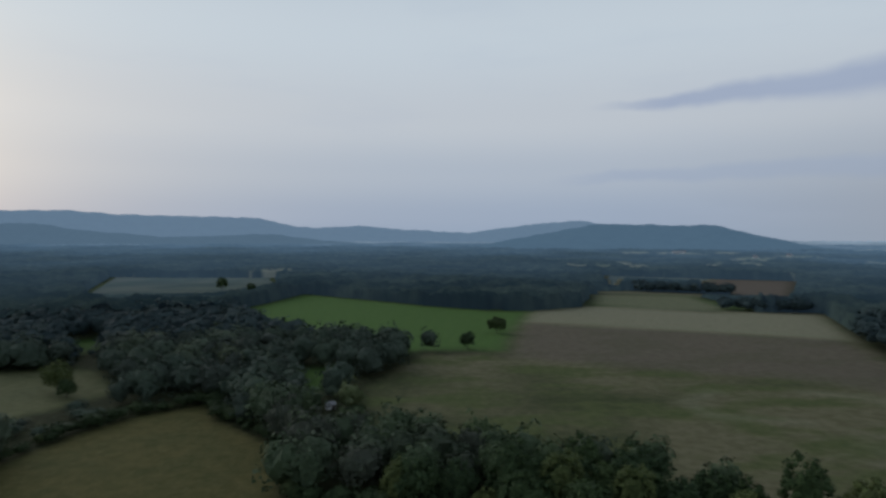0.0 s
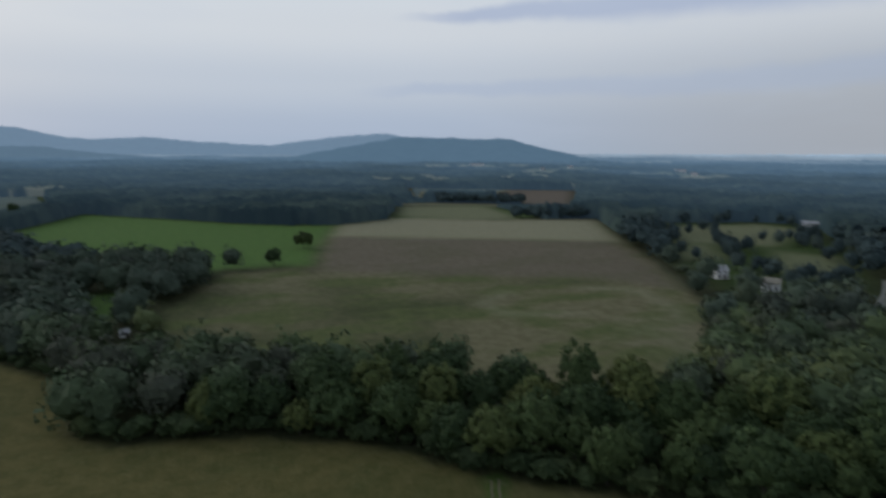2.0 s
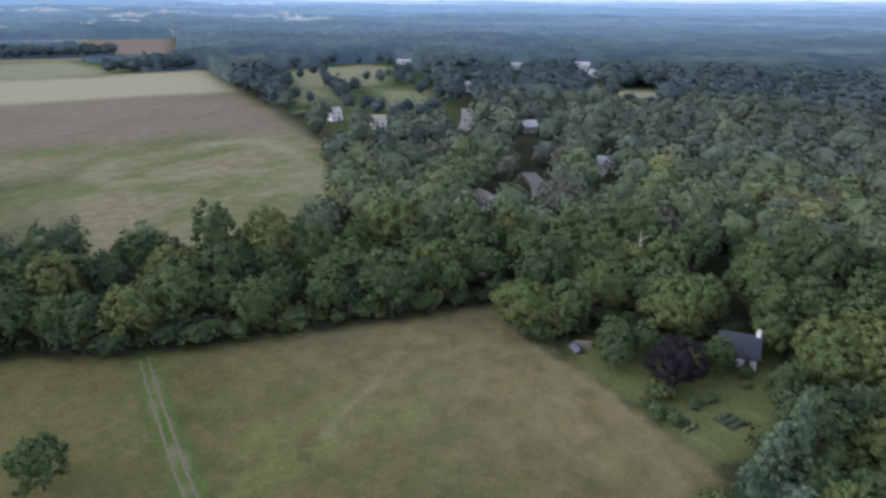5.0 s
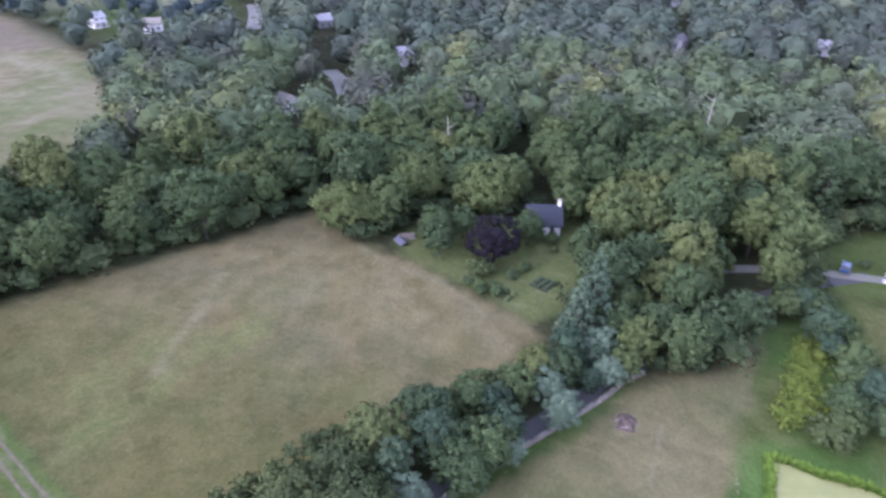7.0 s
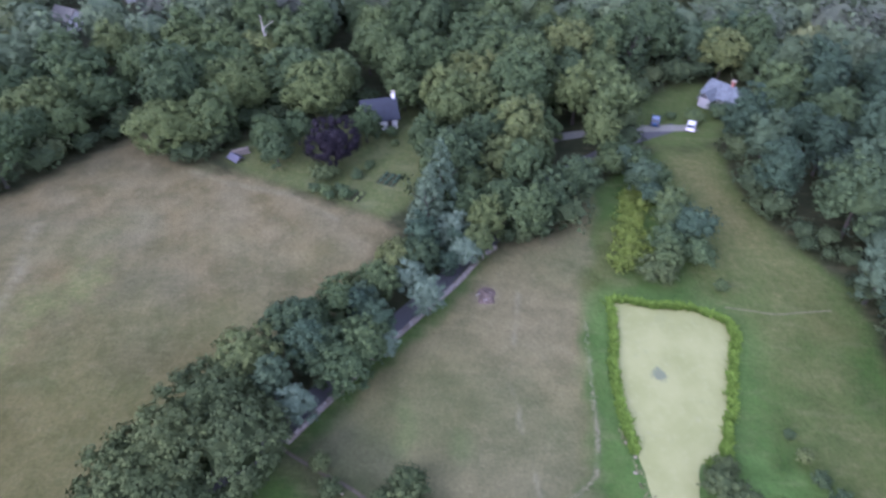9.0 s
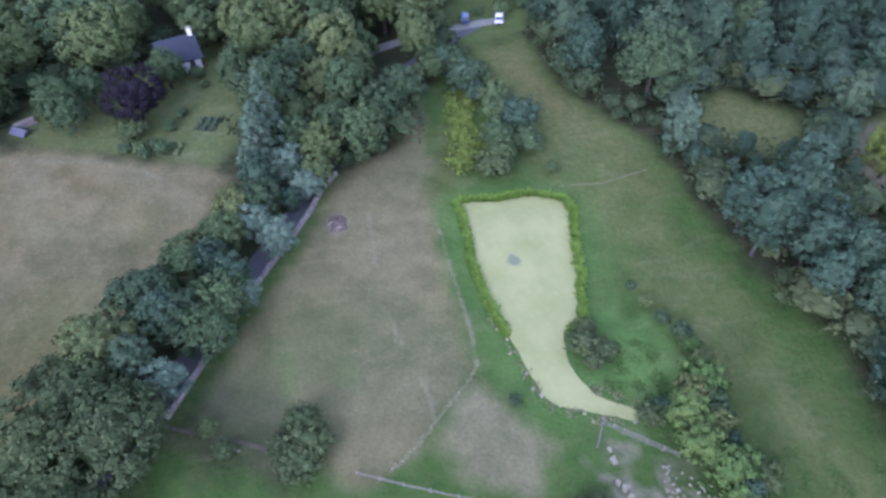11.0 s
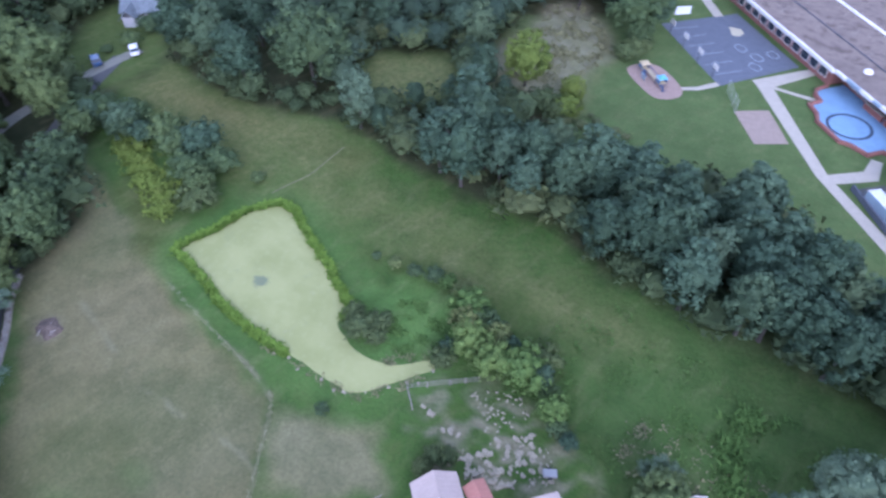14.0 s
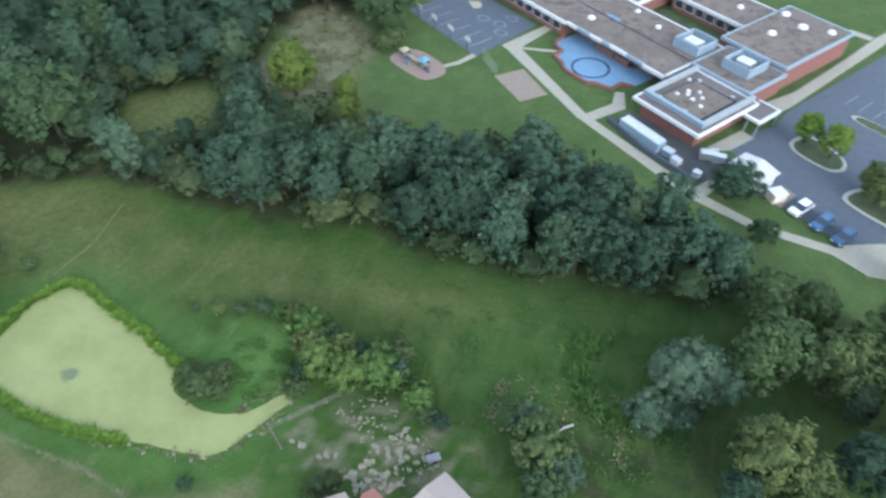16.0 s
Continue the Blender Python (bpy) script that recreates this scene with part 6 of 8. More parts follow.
# blue parapet round the raised kitchen roof
for a, b, c, d, mat in ((2.0, -3.3, 14.6, -2.5, BLUE_TRIM), (2.0, -2.5, 2.7, 10.6, TRIM_GREY), (13.8, -2.5, 14.6, 10.6, TRIM_GREY)):
    part("parapet", box(bmesh.new(), a, b, 3.4, c, d, 4.3, 0.04), mat, school)
for a, b, c, d in ((4.2, -1.55, 12.9, -1.4), (4.2, 7.4, 12.9, 7.55), (4.2, -1.4, 4.35, 7.4), (12.75, -1.4, 12.9, 7.4)):
    part("roof_seam", box(bmesh.new(), a, b, 3.4, c, d, 3.62), BLACK_PAINT, school)
part("parapet_coping", box(bmesh.new(), 4.35, -1.4, 3.4, 12.75, 7.4, 3.55, 0.02), GRAVEL_ROOF, school, "pinkish gravel panel of the kitchen roof")
part("roof_joint", box(bmesh.new(), -61, 11.6, 3.6, 0.2, 11.85, 3.68), BLACK_PAINT, school, "dark expansion joint along the roof")


def roof_unit(x, y, z, w, d, h):
    """A boxy air handler with louvres and a fan on its top."""
    unit = part("rooftop_unit", box(bmesh.new(), x - w / 2, y - d / 2, z, x + w / 2, y + d / 2, z + h, 0.06), WHITE, school, "white air-handling unit on the roof")
    bm = bmesh.new()
    rod(bm, (x, y, z + h), (x, y, z + h + 0.12), min(w, d) * 0.32, None, 12)
    part("fan_cowl", bm, METAL, unit)
    bm = bmesh.new()
    for k in range(4):
        box(bm, x - w * 0.4, y - d / 2 - 0.04, z + h * (0.2 + 0.17 * k), x + w * 0.4, y - d / 2, z + h * (0.28 + 0.17 * k))
    part("louvre", bm, METAL, unit)


def screen(x0, y0, x1, y1, z, h):
    """A pale blue screen standing round roof plant."""
    for a, b, c, d in ((x0, y0, x1, y0 + 0.25), (x0, y1 - 0.25, x1, y1), (x0, y0 + 0.25, x0 + 0.25, y1 - 0.25), (x1 - 0.25, y0 + 0.25, x1, y1 - 0.25)):
        part("plant_screen", box(bmesh.new(), a, b, z, c, d, z + h, 0.03), BLUE_TRIM, school)


screen(-5.9, 13.4, -0.3, 19.0, 3.6, 1.9)
roof_unit(-3.4, 16.2, 3.6, 3.2, 2.4, 1.4)
screen(4.6, 14.0, 10.2, 19.8, 4.0, 1.9)
roof_unit(7.2, 17.2, 4.0, 2.8, 2.2, 1.5)
for x, y, z, r in [(-22.5, 8.5, 3.6, 0.8), (-19, 24.5 - 6.2, 3.6, 0.55), (-30, 25, 3.6, 0.8), (-34, 33, 3.6, 0.7), (-16, 34, 3.6, 0.7), (-8, 37, 3.6, 0.7), (3.4, 30.5, 4.8, 0.9), (5.5, 37.5, 4.8, 1.0), (0.4, 39.5, 4.8, 0.9),
                   (10, 40, 4.8, 0.8), (-27, 34.5, 3.6, 0.7), (-40, 29, 3.6, 0.8), (-12, 16.5, 3.6, 0.6)]:
    bm = bmesh.new()
    rod(bm, (x, y, z), (x, y, z + 0.35), r, r * 0.92, 14)
    rod(bm, (x, y, z + 0.35), (x, y, z + 0.6), r * 0.92, r * 0.4, 14)
    part("roof_vent", bm, WHITE, school, "white domed roof vent")
for x, y in [(5.6, 1.2), (6.8, 2.4), (6.2, 3.4), (8.2, 2.0), (9.0, 3.6), (7.6, 4.6), (10.4, 1.4), (5.2, 7.6), (3.9, 6.4), (11.8, 8.0), (4.6, -2.0), (9.8, -1.9)]:
    part("vent_box", box(bmesh.new(), x - 0.3, y - 0.25, 3.4, x + 0.3, y + 0.25, 3.9, 0.06), WHITE if (x * 7) % 2 > 0.7 else METAL, school)
# entrance canopy on posts
part("canopy", box(bmesh.new(), 14.4, 7.0, 2.55, 18.2, 12.2, 2.85, 0.02), GRAVEL_DARK, school, "low felted canopy over the entrance")
for a, b, c, d in ((14.4, 6.5, 18.7, 7.0), (18.2, 7.0, 18.7, 12.2), (14.4, 12.2, 18.7, 12.5)):
    part("canopy_edge", box(bmesh.new(), a, b, 2.45, c, d, 3.0, 0.03), WHITE, school, "white fascia of the entrance canopy")
for x, y in [(18.4, 6.8), (18.4, 12.3), (16.4, 6.8)]:
    part("canopy_post", rod(bmesh.new(), (x, y, 0), (x, y, 2.45), 0.12), BLUE_TRIM, school)
campus("ground_school_court", [(-21.3, 20.9), (-1.7, 20.9), (-1.7, 30.5), (-21.3, 30.5)], 0.0, 0.02, plain("court_planting", (0.07, 0.09, 0.045), 0.4, 2.0), "planted inner courtyard of the school", "garden")

# service yard with container and bins
campus("ground_yard", [(1.2, -9.9), (1.4, -4.6), (16.2, -2.6), (22, 0), (22.5, -8.5), (20.8, -10.8), (11, -11.2)], 0.0, 0.036, ASPHALT, "dark asphalt service yard", "yard")
campus("pavement_apron", [(15.8, -2.6), (16.2, 6.5), (18.8, 6.5), (18.6, 0.6), (17.2, -2.2)], 0.0, 0.05, CONCRETE, "concrete apron outside the kitchen door", "path")
box_wall = thing("retaining_wall", (0, 0, 0), 0, "grey concrete retaining wall round the service yard", "wall")
box_wall.matrix_world = CAMPUS
for a, b in (((1.0, -10.2), (10.8, -11.6)), ((10.8, -11.6), (20.8, -11.2))):
    bm = bmesh.new()
    box(bm, 0, -0.15, 0, math.dist(a, b), 0.15, 1.0, 0.03)
    bm.transform(Matrix.Translation((*a, 0)) @ Matrix.Rotation(math.atan2(b[1] - a[1], b[0] - a[0]), 4, "Z"))
    part("wall_length", bm, ASPHALT_OLD, box_wall)
trailer = thing("storage_container", (0, 0, 0), 0, "long pale blue storage container in the service yard", "container")
trailer.matrix_world = CAMPUS @ pose(7.9, -9.4, 0.036, 0, 0, -2)
part("body", box(bmesh.new(), -4.3, -1.0, 0.15, 4.3, 1.0, 2.0, 0.05), plain("container_paint", (0.24, 0.31, 0.37), 0.1, 0.8, 0.5), trailer)
bm = bmesh.new()
for k in range(17):
    box(bm, -4.2 + k * 0.5, -1.02, 2.0, -3.95 + k * 0.5, 1.02, 2.06)
part("roof_rib", bm, WHITE, trailer)
for y in (-0.7, 0.7):
    part("skid", box(bmesh.new(), -4.2, y - 0.1, 0, 4.2, y + 0.1, 0.15), DARK, trailer)


def bin_at(x, y, turn, w, d, h, mat, label, lid=None):
    b = thing("waste_bin", (0, 0, 0), 0, label, "bin")
    b.matrix_world = CAMPUS @ pose(x, y, 0.036, 0, 0, turn)
    bm = prism(bmesh.new(), [(-w / 2, -d / 2), (w / 2, -d / 2), (w / 2, d / 2), (-w / 2, d / 2)], 0.1, h)
    part("body", bm, mat, b)
    part("lid", box(bmesh.new(), -w / 2 - 0.05, -d / 2 - 0.05, h, w / 2 + 0.05, d / 2 + 0.05, h + 0.1, 0.03), lid or METAL, b)


bin_at(13.4, -9.2, 5, 1.8, 1.3, 1.2, BLUE_TRIM, "pale blue waste bin in the service yard")
bin_at(15.6, -9.8, 0, 1.5, 1.1, 1.1, WHITE, "white waste bin in the service yard")
bin_at(19.6, -9.6, 12, 1.2, 1.0, 1.0, WHITE, "small white bin at the yard's end")
bin_at(17.6, -4.6, 40, 2.2, 1.3, 1.3, METAL, "metal waste bin beside the kitchen wall")
bin_at(19.2, -3.6, 35, 1.8, 1.1, 1.2, METAL, "grey metal bin near the kitchen door")


stack = thing("pallet_stack", (0, 0, 0), 0, "loose white pallets and boards beside the kitchen wall", "pallets")
stack.matrix_world = CAMPUS @ pose(17.3, -3.0, 0.036, 0, 0, -52)
rs = random.Random(21)
for k in range(9):
    px0, py0, z0 = rs.uniform(-1.8, 1.6), rs.uniform(-0.7, 0.5), 0.12 * (k % 3)
    board = bmesh.new()
    for j in range(4):
        box(board, px0, py0 + j * 0.22, z0, px0 + rs.uniform(0.7, 1.1), py0 + j * 0.22 + 0.14, z0 + 0.09)
    part("pallet", board, WHITE if k % 3 else METAL, stack)
campus("pavement_apron", [(21.2, -12.6), (21.4, -6.6), (23.0, -6.4), (23.6, -13.2)], 0.0, 0.052, CONCRETE, "concrete apron between yard and car park", "path")
campus("pavement_pad", [(29.2, -5.6), (31.6, -5.0), (31.4, -0.7), (29.4, -0.4)], 0.0, 0.056, SAND, "sandy concrete pad under the waste container", "path")

# ---------------------------------------------------------------- car park
campus("ground_car_park", [(15.9, 0.4), (18.4, 0.4), (22.6, -0.4), (24, -5.0), (29.8, -4.2), (41.0, -4.6), (45.5, 0.2), (90, 10), (90, 110), (16, 110), (17.2, 60), (17.5, 17.5), (18.8, 12)], 0.0, 0.033, ASPHALT_OLD,
       "broad blue-grey asphalt car park", "car park")
campus("pavement_front", [(15.0, 12), (16.9, 16.5), (17.0, 20), (15.0, 56), (14.6, 100), (12.4, 100), (12.6, 55), (13.6, 43), (14.6, 24), (13.5, 17)], 0.0, 0.12, CONCRETE, "raised concrete pavement along the school front", "pavement")
campus("pavement_corner", [(41, -5.4), (46.6, -7.4), (52, -3), (47.5, 1.8), (44.6, 0.2)], 0.0, 0.06, CONCRETE, "concrete apron at the car park corner", "pavement")
campus("pavement_walk", [(7.8, 52.8), (12.4, 53.6), (12.4, 55.6), (7.6, 54.8)], 0.0, 0.05, CONCRETE, "concrete walk to the school's side door", "path")


def island(outline, label):
    ob = thing("kerbed_island", (0, 0, 0), 0, label, "traffic island")
    ob.matrix_world = CAMPUS
    part("kerb", prism(bmesh.new(), rounded(outline, 3), 0, 0.16), KERB, ob)
    c = np.mean(outline, 0)
    part("planting", prism(bmesh.new(), rounded([tuple(c + (np.array(p) - c) * 0.86) for p in outline], 3), 0.1, 0.2), plain("island_grass", (0.06, 0.075, 0.035), 0.35, 1.0), ob)


island([(22.8, 11.0), (24.6, 8.7), (29.2, 8.4), (31.6, 9.0), (32.4, 11.2), (30.4, 13.6), (24.4, 14.6)], "grass island with pale kerb and two young trees")
island([(35.6, 6.6), (37.0, 3.8), (46, 4.6), (46, 10.6), (38, 10.4)], "planted island with pale kerb in the car park")
island([(25.6, 25.0), (26.2, 26.8), (34, 26.6), (34.4, 24.8)], "narrow kerbed island between parking bays")
for k in range(9):
    x = 22 + k * 2.7
    campus("bay_line", [(x, 28), (x + 0.12, 28), (x + 0.12, 33), (x, 33)], 0.034, 0.039, LINE_PAINT, "white parking bay line on asphalt", "line")


def campus_spot(x, y):
    p = CAMPUS @ Vector((x, y, 0))
    return p.x, p.y


SAPLING = tree_kind("young_tree", 31, 6.4, 2.1, LEAF_BRIGHT, "young bright green tree on a car park island", lobes=40, sprays=1500, spray=0.2, clear=0.12, trunk=0.12)
ALL_KINDS.append(SAPLING)
for x, y, s in [(24.4, 12.0, 1.0), (29.2, 11.4, 1.12)]:
    plant(SAPLING, *campus_spot(x, y), s, "car park trees")
for x, y, s, kind in [(39.5, 7.2, 0.55, KINDS[2]), (43.5, 8.0, 0.5, KINDS[2]), (34.2, -14.2, 0.4, KINDS[2]), (37.4, 8.4, 0.62, YELLOW), (50, -5.5, 0.5, KINDS[4])]:
    plant(kind, *campus_spot(x, y), s)
plant(BELT_KINDS[2], *campus_spot(25.6, -9.9), 1.0, flat=0.5)


def vehicle(x, y, turn, paint, label, pickup=False, where=None):
    """A car or pickup: body, glasshouse, wheels with rims, lamps, bumpers."""
    car = thing("pickup_truck" if pickup else "car", (0, 0, 0), 0, label, "pickup" if pickup else "car")
    car.matrix_world = (where or CAMPUS) @ pose(x, y, 0.04, 0, 0, turn)
    L, W = (5.4, 1.95) if pickup else (4.2, 1.7)
    side = [(-L / 2, 0.35), (-L / 2, 0.95), (-L * 0.1, 0.98), (L * 0.24, 0.95), (L / 2 - 0.1, 0.82), (L / 2, 0.6), (L / 2, 0.35)]
    bm = bmesh.new()
    near, far = [bm.verts.new((a, -W / 2, z)) for a, z in side], [bm.verts.new((a, W / 2, z)) for a, z in side]
    bm.faces.new(near)
    bm.faces.new(far[::-1])
    for i in range(len(side)):
        j = (i + 1) % len(side)
        bm.faces.new((near[i], far[i], far[j], near[j]))
    bmesh.ops.recalc_face_normals(bm, faces=bm.faces)
    bmesh.ops.bevel(bm, geom=list(bm.edges), offset=0.06, segments=2, affect="EDGES")
    part("body", bm, paint, car)
    c0, c1 = (-L * 0.08, L * 0.26) if pickup else (-L * 0.42, L * 0.24)
    bm = bmesh.new()
    low = [(c0, -W * 0.46), (c1, -W * 0.46), (c1, W * 0.46), (c0, W * 0.46)]
    top = [(c0 + 0.35, -W * 0.38), (c1 - 0.75, -W * 0.38), (c1 - 0.75, W * 0.38), (c0 + 0.35, W * 0.38)]
    lv, tv = [bm.verts.new((a, b, 0.94)) for a, b in low], [bm.verts.new((a, b, 1.46)) for a, b in top]
    for i in range(4):
        bm.faces.new((lv[i], lv[(i + 1) % 4], tv[(i + 1) % 4], tv[i]))
    bm.faces.new(tv)
    part("glasshouse", bm, GLASS, car, "dark tinted windows")
    part("roof_panel", box(bmesh.new(), c0 + 0.32, -W * 0.39, 1.46, c1 - 0.72, W * 0.39, 1.52, 0.02), paint, car)
    if pickup:
        part("load_bed", box(bmesh.new(), -L / 2 + 0.12, -W * 0.4, 0.96, c0 - 0.15, W * 0.4, 0.99), DARK, car)
    for a in (-L * 0.31, L * 0.31):
        for b in (-W / 2 + 0.06, W / 2 - 0.06):
            tyre = part("wheel", rod(bmesh.new(), (a, b - 0.11, 0.33), (a, b + 0.11, 0.33), 0.33, None, 16), DARK, car)
            part("rim", rod(bmesh.new(), (a, b - 0.125, 0.33), (a, b + 0.125, 0.33), 0.19, None, 12), METAL, tyre)
    for b in (-W * 0.36, W * 0.36):
        part("headlight", box(bmesh.new(), L / 2 - 0.06, b - 0.18, 0.62, L / 2 + 0.02, b + 0.18, 0.76), WHITE, car)
        part("tail_light", box(bmesh.new(), -L / 2 - 0.02, b - 0.1, 0.65, -L / 2 + 0.04, b + 0.1, 0.88), BRICK, car)
    return car


PAINT_WHITE = plain("white_car_paint", (0.62, 0.63, 0.65), 0.03, 2.0, 0.25, 0.5)
PAINT_BLUE = plain("blue_car_paint", (0.045, 0.10, 0.20), 0.06, 2.0, 0.25, 0.5)
PAINT_NAVY = plain("dark_blue_car_paint", (0.035, 0.075, 0.15), 0.06, 2.0, 0.25, 0.5)
vehicle(33.7, -3.4, -92, PAINT_WHITE, "white estate car parked nose-in at the kerb")
vehicle(37.3, -3.6, -90, PAINT_BLUE, "blue hatchback parked nose-in at the kerb")
vehicle(40.8, -3.8, -91, PAINT_NAVY, "dark blue saloon parked nose-in at the kerb")
vehicle(121.3, -40.8, -20, PAINT_WHITE, "white car parked at the end of the drive", False, pose(0, 0, 0.01))
vehicle(122.9, -33.8, -14, PAINT_NAVY, "dark blue car parked beside the drive", False, pose(0, 0, 0.01))


def small_hut(x, y, turn, w, d, h, wall_mat, roof_mat, label, where=None, pitch=0.9):
    """A shed with plank walls, door and a gabled roof that overhangs."""
    hut = thing("shed", (0, 0, 0), 0, label, "shed")
    hut.matrix_world = (where or CAMPUS) @ pose(x, y, 0.0, 0, 0, turn)
    bm = prism(bmesh.new(), [(-w / 2, -d / 2), (w / 2, -d / 2), (w / 2, d / 2), (-w / 2, d / 2)], 0, h)
    part("wall", bm, wall_mat, hut)
    for s in (-1, 1):
        bm = bmesh.new()
        e, t = 0.35, 0.1
        pts = [(0, h + pitch), (s * (w / 2 + e), h - pitch * e / (w / 2)), (s * (w / 2 + e), h - pitch * e / (w / 2) + t), (0, h + pitch + t)]
        a, b = [bm.verts.new((p, -d / 2 - e, q)) for p, q in pts], [bm.verts.new((p, d / 2 + e, q)) for p, q in pts]
        bm.faces.new(a)
        bm.faces.new(b[::-1])
        for i in range(4):
            bm.faces.new((a[i], b[i], b[(i + 1) % 4], a[(i + 1) % 4]))
        bmesh.ops.recalc_face_normals(bm, faces=bm.faces)
        part("roof", bm, roof_mat, hut)
        ribs = bmesh.new()
        for k in range(int(d / 0.5) + 1):
            yy = -d / 2 + k * 0.5
            m = [(0.02 * s, h + pitch + t), (s * (w / 2 + e), h - pitch * e / (w / 2) + t)]
            q = [ribs.verts.new((m[0][0], yy, m[0][1])), ribs.verts.new((m[1][0], yy, m[1][1])), ribs.verts.new((m[1][0], yy + 0.04, m[1][1] + 0.04)), ribs.verts.new((m[0][0], yy + 0.04, m[0][1] + 0.04)),
                 ribs.verts.new((m[0][0], yy + 0.08, m[0][1])), ribs.verts.new((m[1][0], yy + 0.08, m[1][1]))]
            ribs.faces.new((q[0], q[1], q[2], q[3]))
            ribs.faces.new((q[3], q[2], q[5], q[4]))
        part("roof_rib", ribs, roof_mat, hut)
    for s in (-1, 1):
        bm = bmesh.new()
        v = [bm.verts.new(p) for p in ((-w / 2, s * d / 2, h), (w / 2, s * d / 2, h), (0, s * d / 2, h + pitch), (-w / 2, s * (d / 2 - 0.1), h), (w / 2, s * (d / 2 - 0.1), h), (0, s * (d / 2 - 0.1), h + pitch))]
        bm.faces.new(v[:3])
        bm.faces.new(v[3:][::-1])
        bmesh.ops.recalc_face_normals(bm, faces=bm.faces)
        part("gable", bm, wall_mat, hut)
    door = part("door", box(bmesh.new(), -0.5, -d / 2 - 0.06, 0.05, 0.5, -d / 2 - 0.01, min(2.0, h - 0.1), 0.02), TIMBER, hut)
    part("door_handle", box(bmesh.new(), 0.36, -d / 2 - 0.12, 0.95, 0.42, -d / 2 - 0.06, 1.1), METAL, door)
    return hut


small_hut(25.0, -3.9, 0, 5.6, 4.4, 2.5, WHITE, plain("white_roof_sheet", (0.46, 0.44, 0.43), 0.08, 0.8, 0.5), "white hut with a pale roof beside the car park", pitch=0.5)
bin_at(30.0, -4.2, -20, 1.9, 2.3, 1.6, plain("cream_paint_metal", (0.55, 0.49, 0.40), 0.1, 0.8), "large cream waste container by the kerb", WHITE)

# ---------------------------------------------------------------- playground
campus("ground_playground", rounded([(-39.2, -28.4), (-39.0, -24.8), (-36.6, -22.9), (-30.2, -22.6), (-27.6, -24.2), (-27.4, -27.2), (-29.4, -29.2), (-36.8, -30.0)], 4), 0.0, 0.05, MULCH,
       "oval playground floor of brown rubber mulch", "playground")
play = thing("play_structure", (0, 0, 0), 0, "children's climbing frame with blue slides and tan roofs", "play structure")
play.matrix_world = CAMPUS
PLAY_BLUE, PLAY_TAN = plain("blue_plastic", (0.06, 0.13, 0.25), 0.08, 1.0, 0.4, 0.5), plain("tan_plastic", (0.34, 0.28, 0.17), 0.1, 1.0, 0.5, 0.4)
PLAY_NAVY, PLAY_CYAN = plain("navy_plastic", (0.03, 0.06, 0.13), 0.1, 1.0, 0.5, 0.4), plain("cyan_plastic", (0.10, 0.30, 0.42), 0.1, 1.0, 0.5, 0.4)
for cx, cy, roof, slide in ((-36.9, -27.0, PLAY_TAN, PLAY_NAVY), (-31.6, -26.1, PLAY_CYAN, PLAY_NAVY)):
    for dx2 in (-0.7, 0.7):
        for dy2 in (-0.7, 0.7):
            part("post", rod(bmesh.new(), (cx + dx2, cy + dy2, 0.05), (cx + dx2, cy + dy2, 1.75), 0.045), PLAY_NAVY, play)
    part("platform", box(bmesh.new(), cx - 0.8, cy - 0.8, 0.8, cx + 0.8, cy + 0.8, 0.88, 0.02), PLAY_TAN, play)
    for side in (-0.78, 0.74):
        part("side_panel", box(bmesh.new(), cx - 0.7, cy + side, 0.9, cx + 0.7, cy + side + 0.04, 1.4, 0.01), PLAY_BLUE, play)
    bm = bmesh.new()
    bmesh.ops.create_cone(bm, cap_ends=True, segments=4, radius1=1.2, radius2=0.5, depth=0.35, matrix=Matrix.Translation((cx, cy, 1.92)) @ Matrix.Rotation(math.pi / 4, 4, "Z"))
    part("roof", bm, roof, play)
    for way in (1, -1):
        bm = bmesh.new()
        for k in range(6):
            a, b = k / 6, (k + 1) / 6
            x0, x1 = sorted((cx + way * (0.8 + 1.3 * a), cx + way * (0.8 + 1.3 * b)))
            box(bm, x0, cy - way * 0.4 - 0.28, 0.85 * (1 - a) - 0.02, x1, cy - way * 0.4 + 0.28, 0.85 * (1 - a) + 0.06)
        part("slide", bm, slide if way > 0 else PLAY_BLUE, play)
part("bridge", box(bmesh.new(), -36.1, -26.9, 0.78, -32.4, -26.1, 0.86, 0.02), PLAY_TAN, play)
for off in (-26.9, -26.14):
    part("bridge_rail", box(bmesh.new(), -36.1, off, 1.25, -32.4, off + 0.04, 1.32, 0.01), PLAY_BLUE, play)
part("wall_panel", box(bmesh.new(), -35.2, -28.3, 0.1, -33.6, -28.2, 1.2, 0.03), BLUE_TRIM, play)
for x in (-48.0, -42.5, -36.8, -31.2):
    hoop = thing("basketball_hoop", (0, 0, 0), 0, "basketball hoop with white backboard at the court edge", "hoop", "court hoops")
    hoop.matrix_world = CAMPUS @ pose(x, -16.2, 0)
    part("post", rod(bmesh.new(), (0, 0, 0), (0, 0, 2.8), 0.05), DARK, hoop)
    part("backboard", box(bmesh.new(), -0.8, 0.1, 2.4, 0.8, 0.18, 3.4, 0.02), WHITE, hoop)
    bm = bmesh.new()
    bmesh.ops.create_circle(bm, segments=12, radius=0.24, matrix=Matrix.Translation((0, 0.45, 2.9)))
    bmesh.ops.extrude_edge_only(bm, edges=list(bm.edges))
    for v in list(bm.verts)[12:]:
        v.co.z -= 0.04
    part("rim", bm, BRICK, hoop)
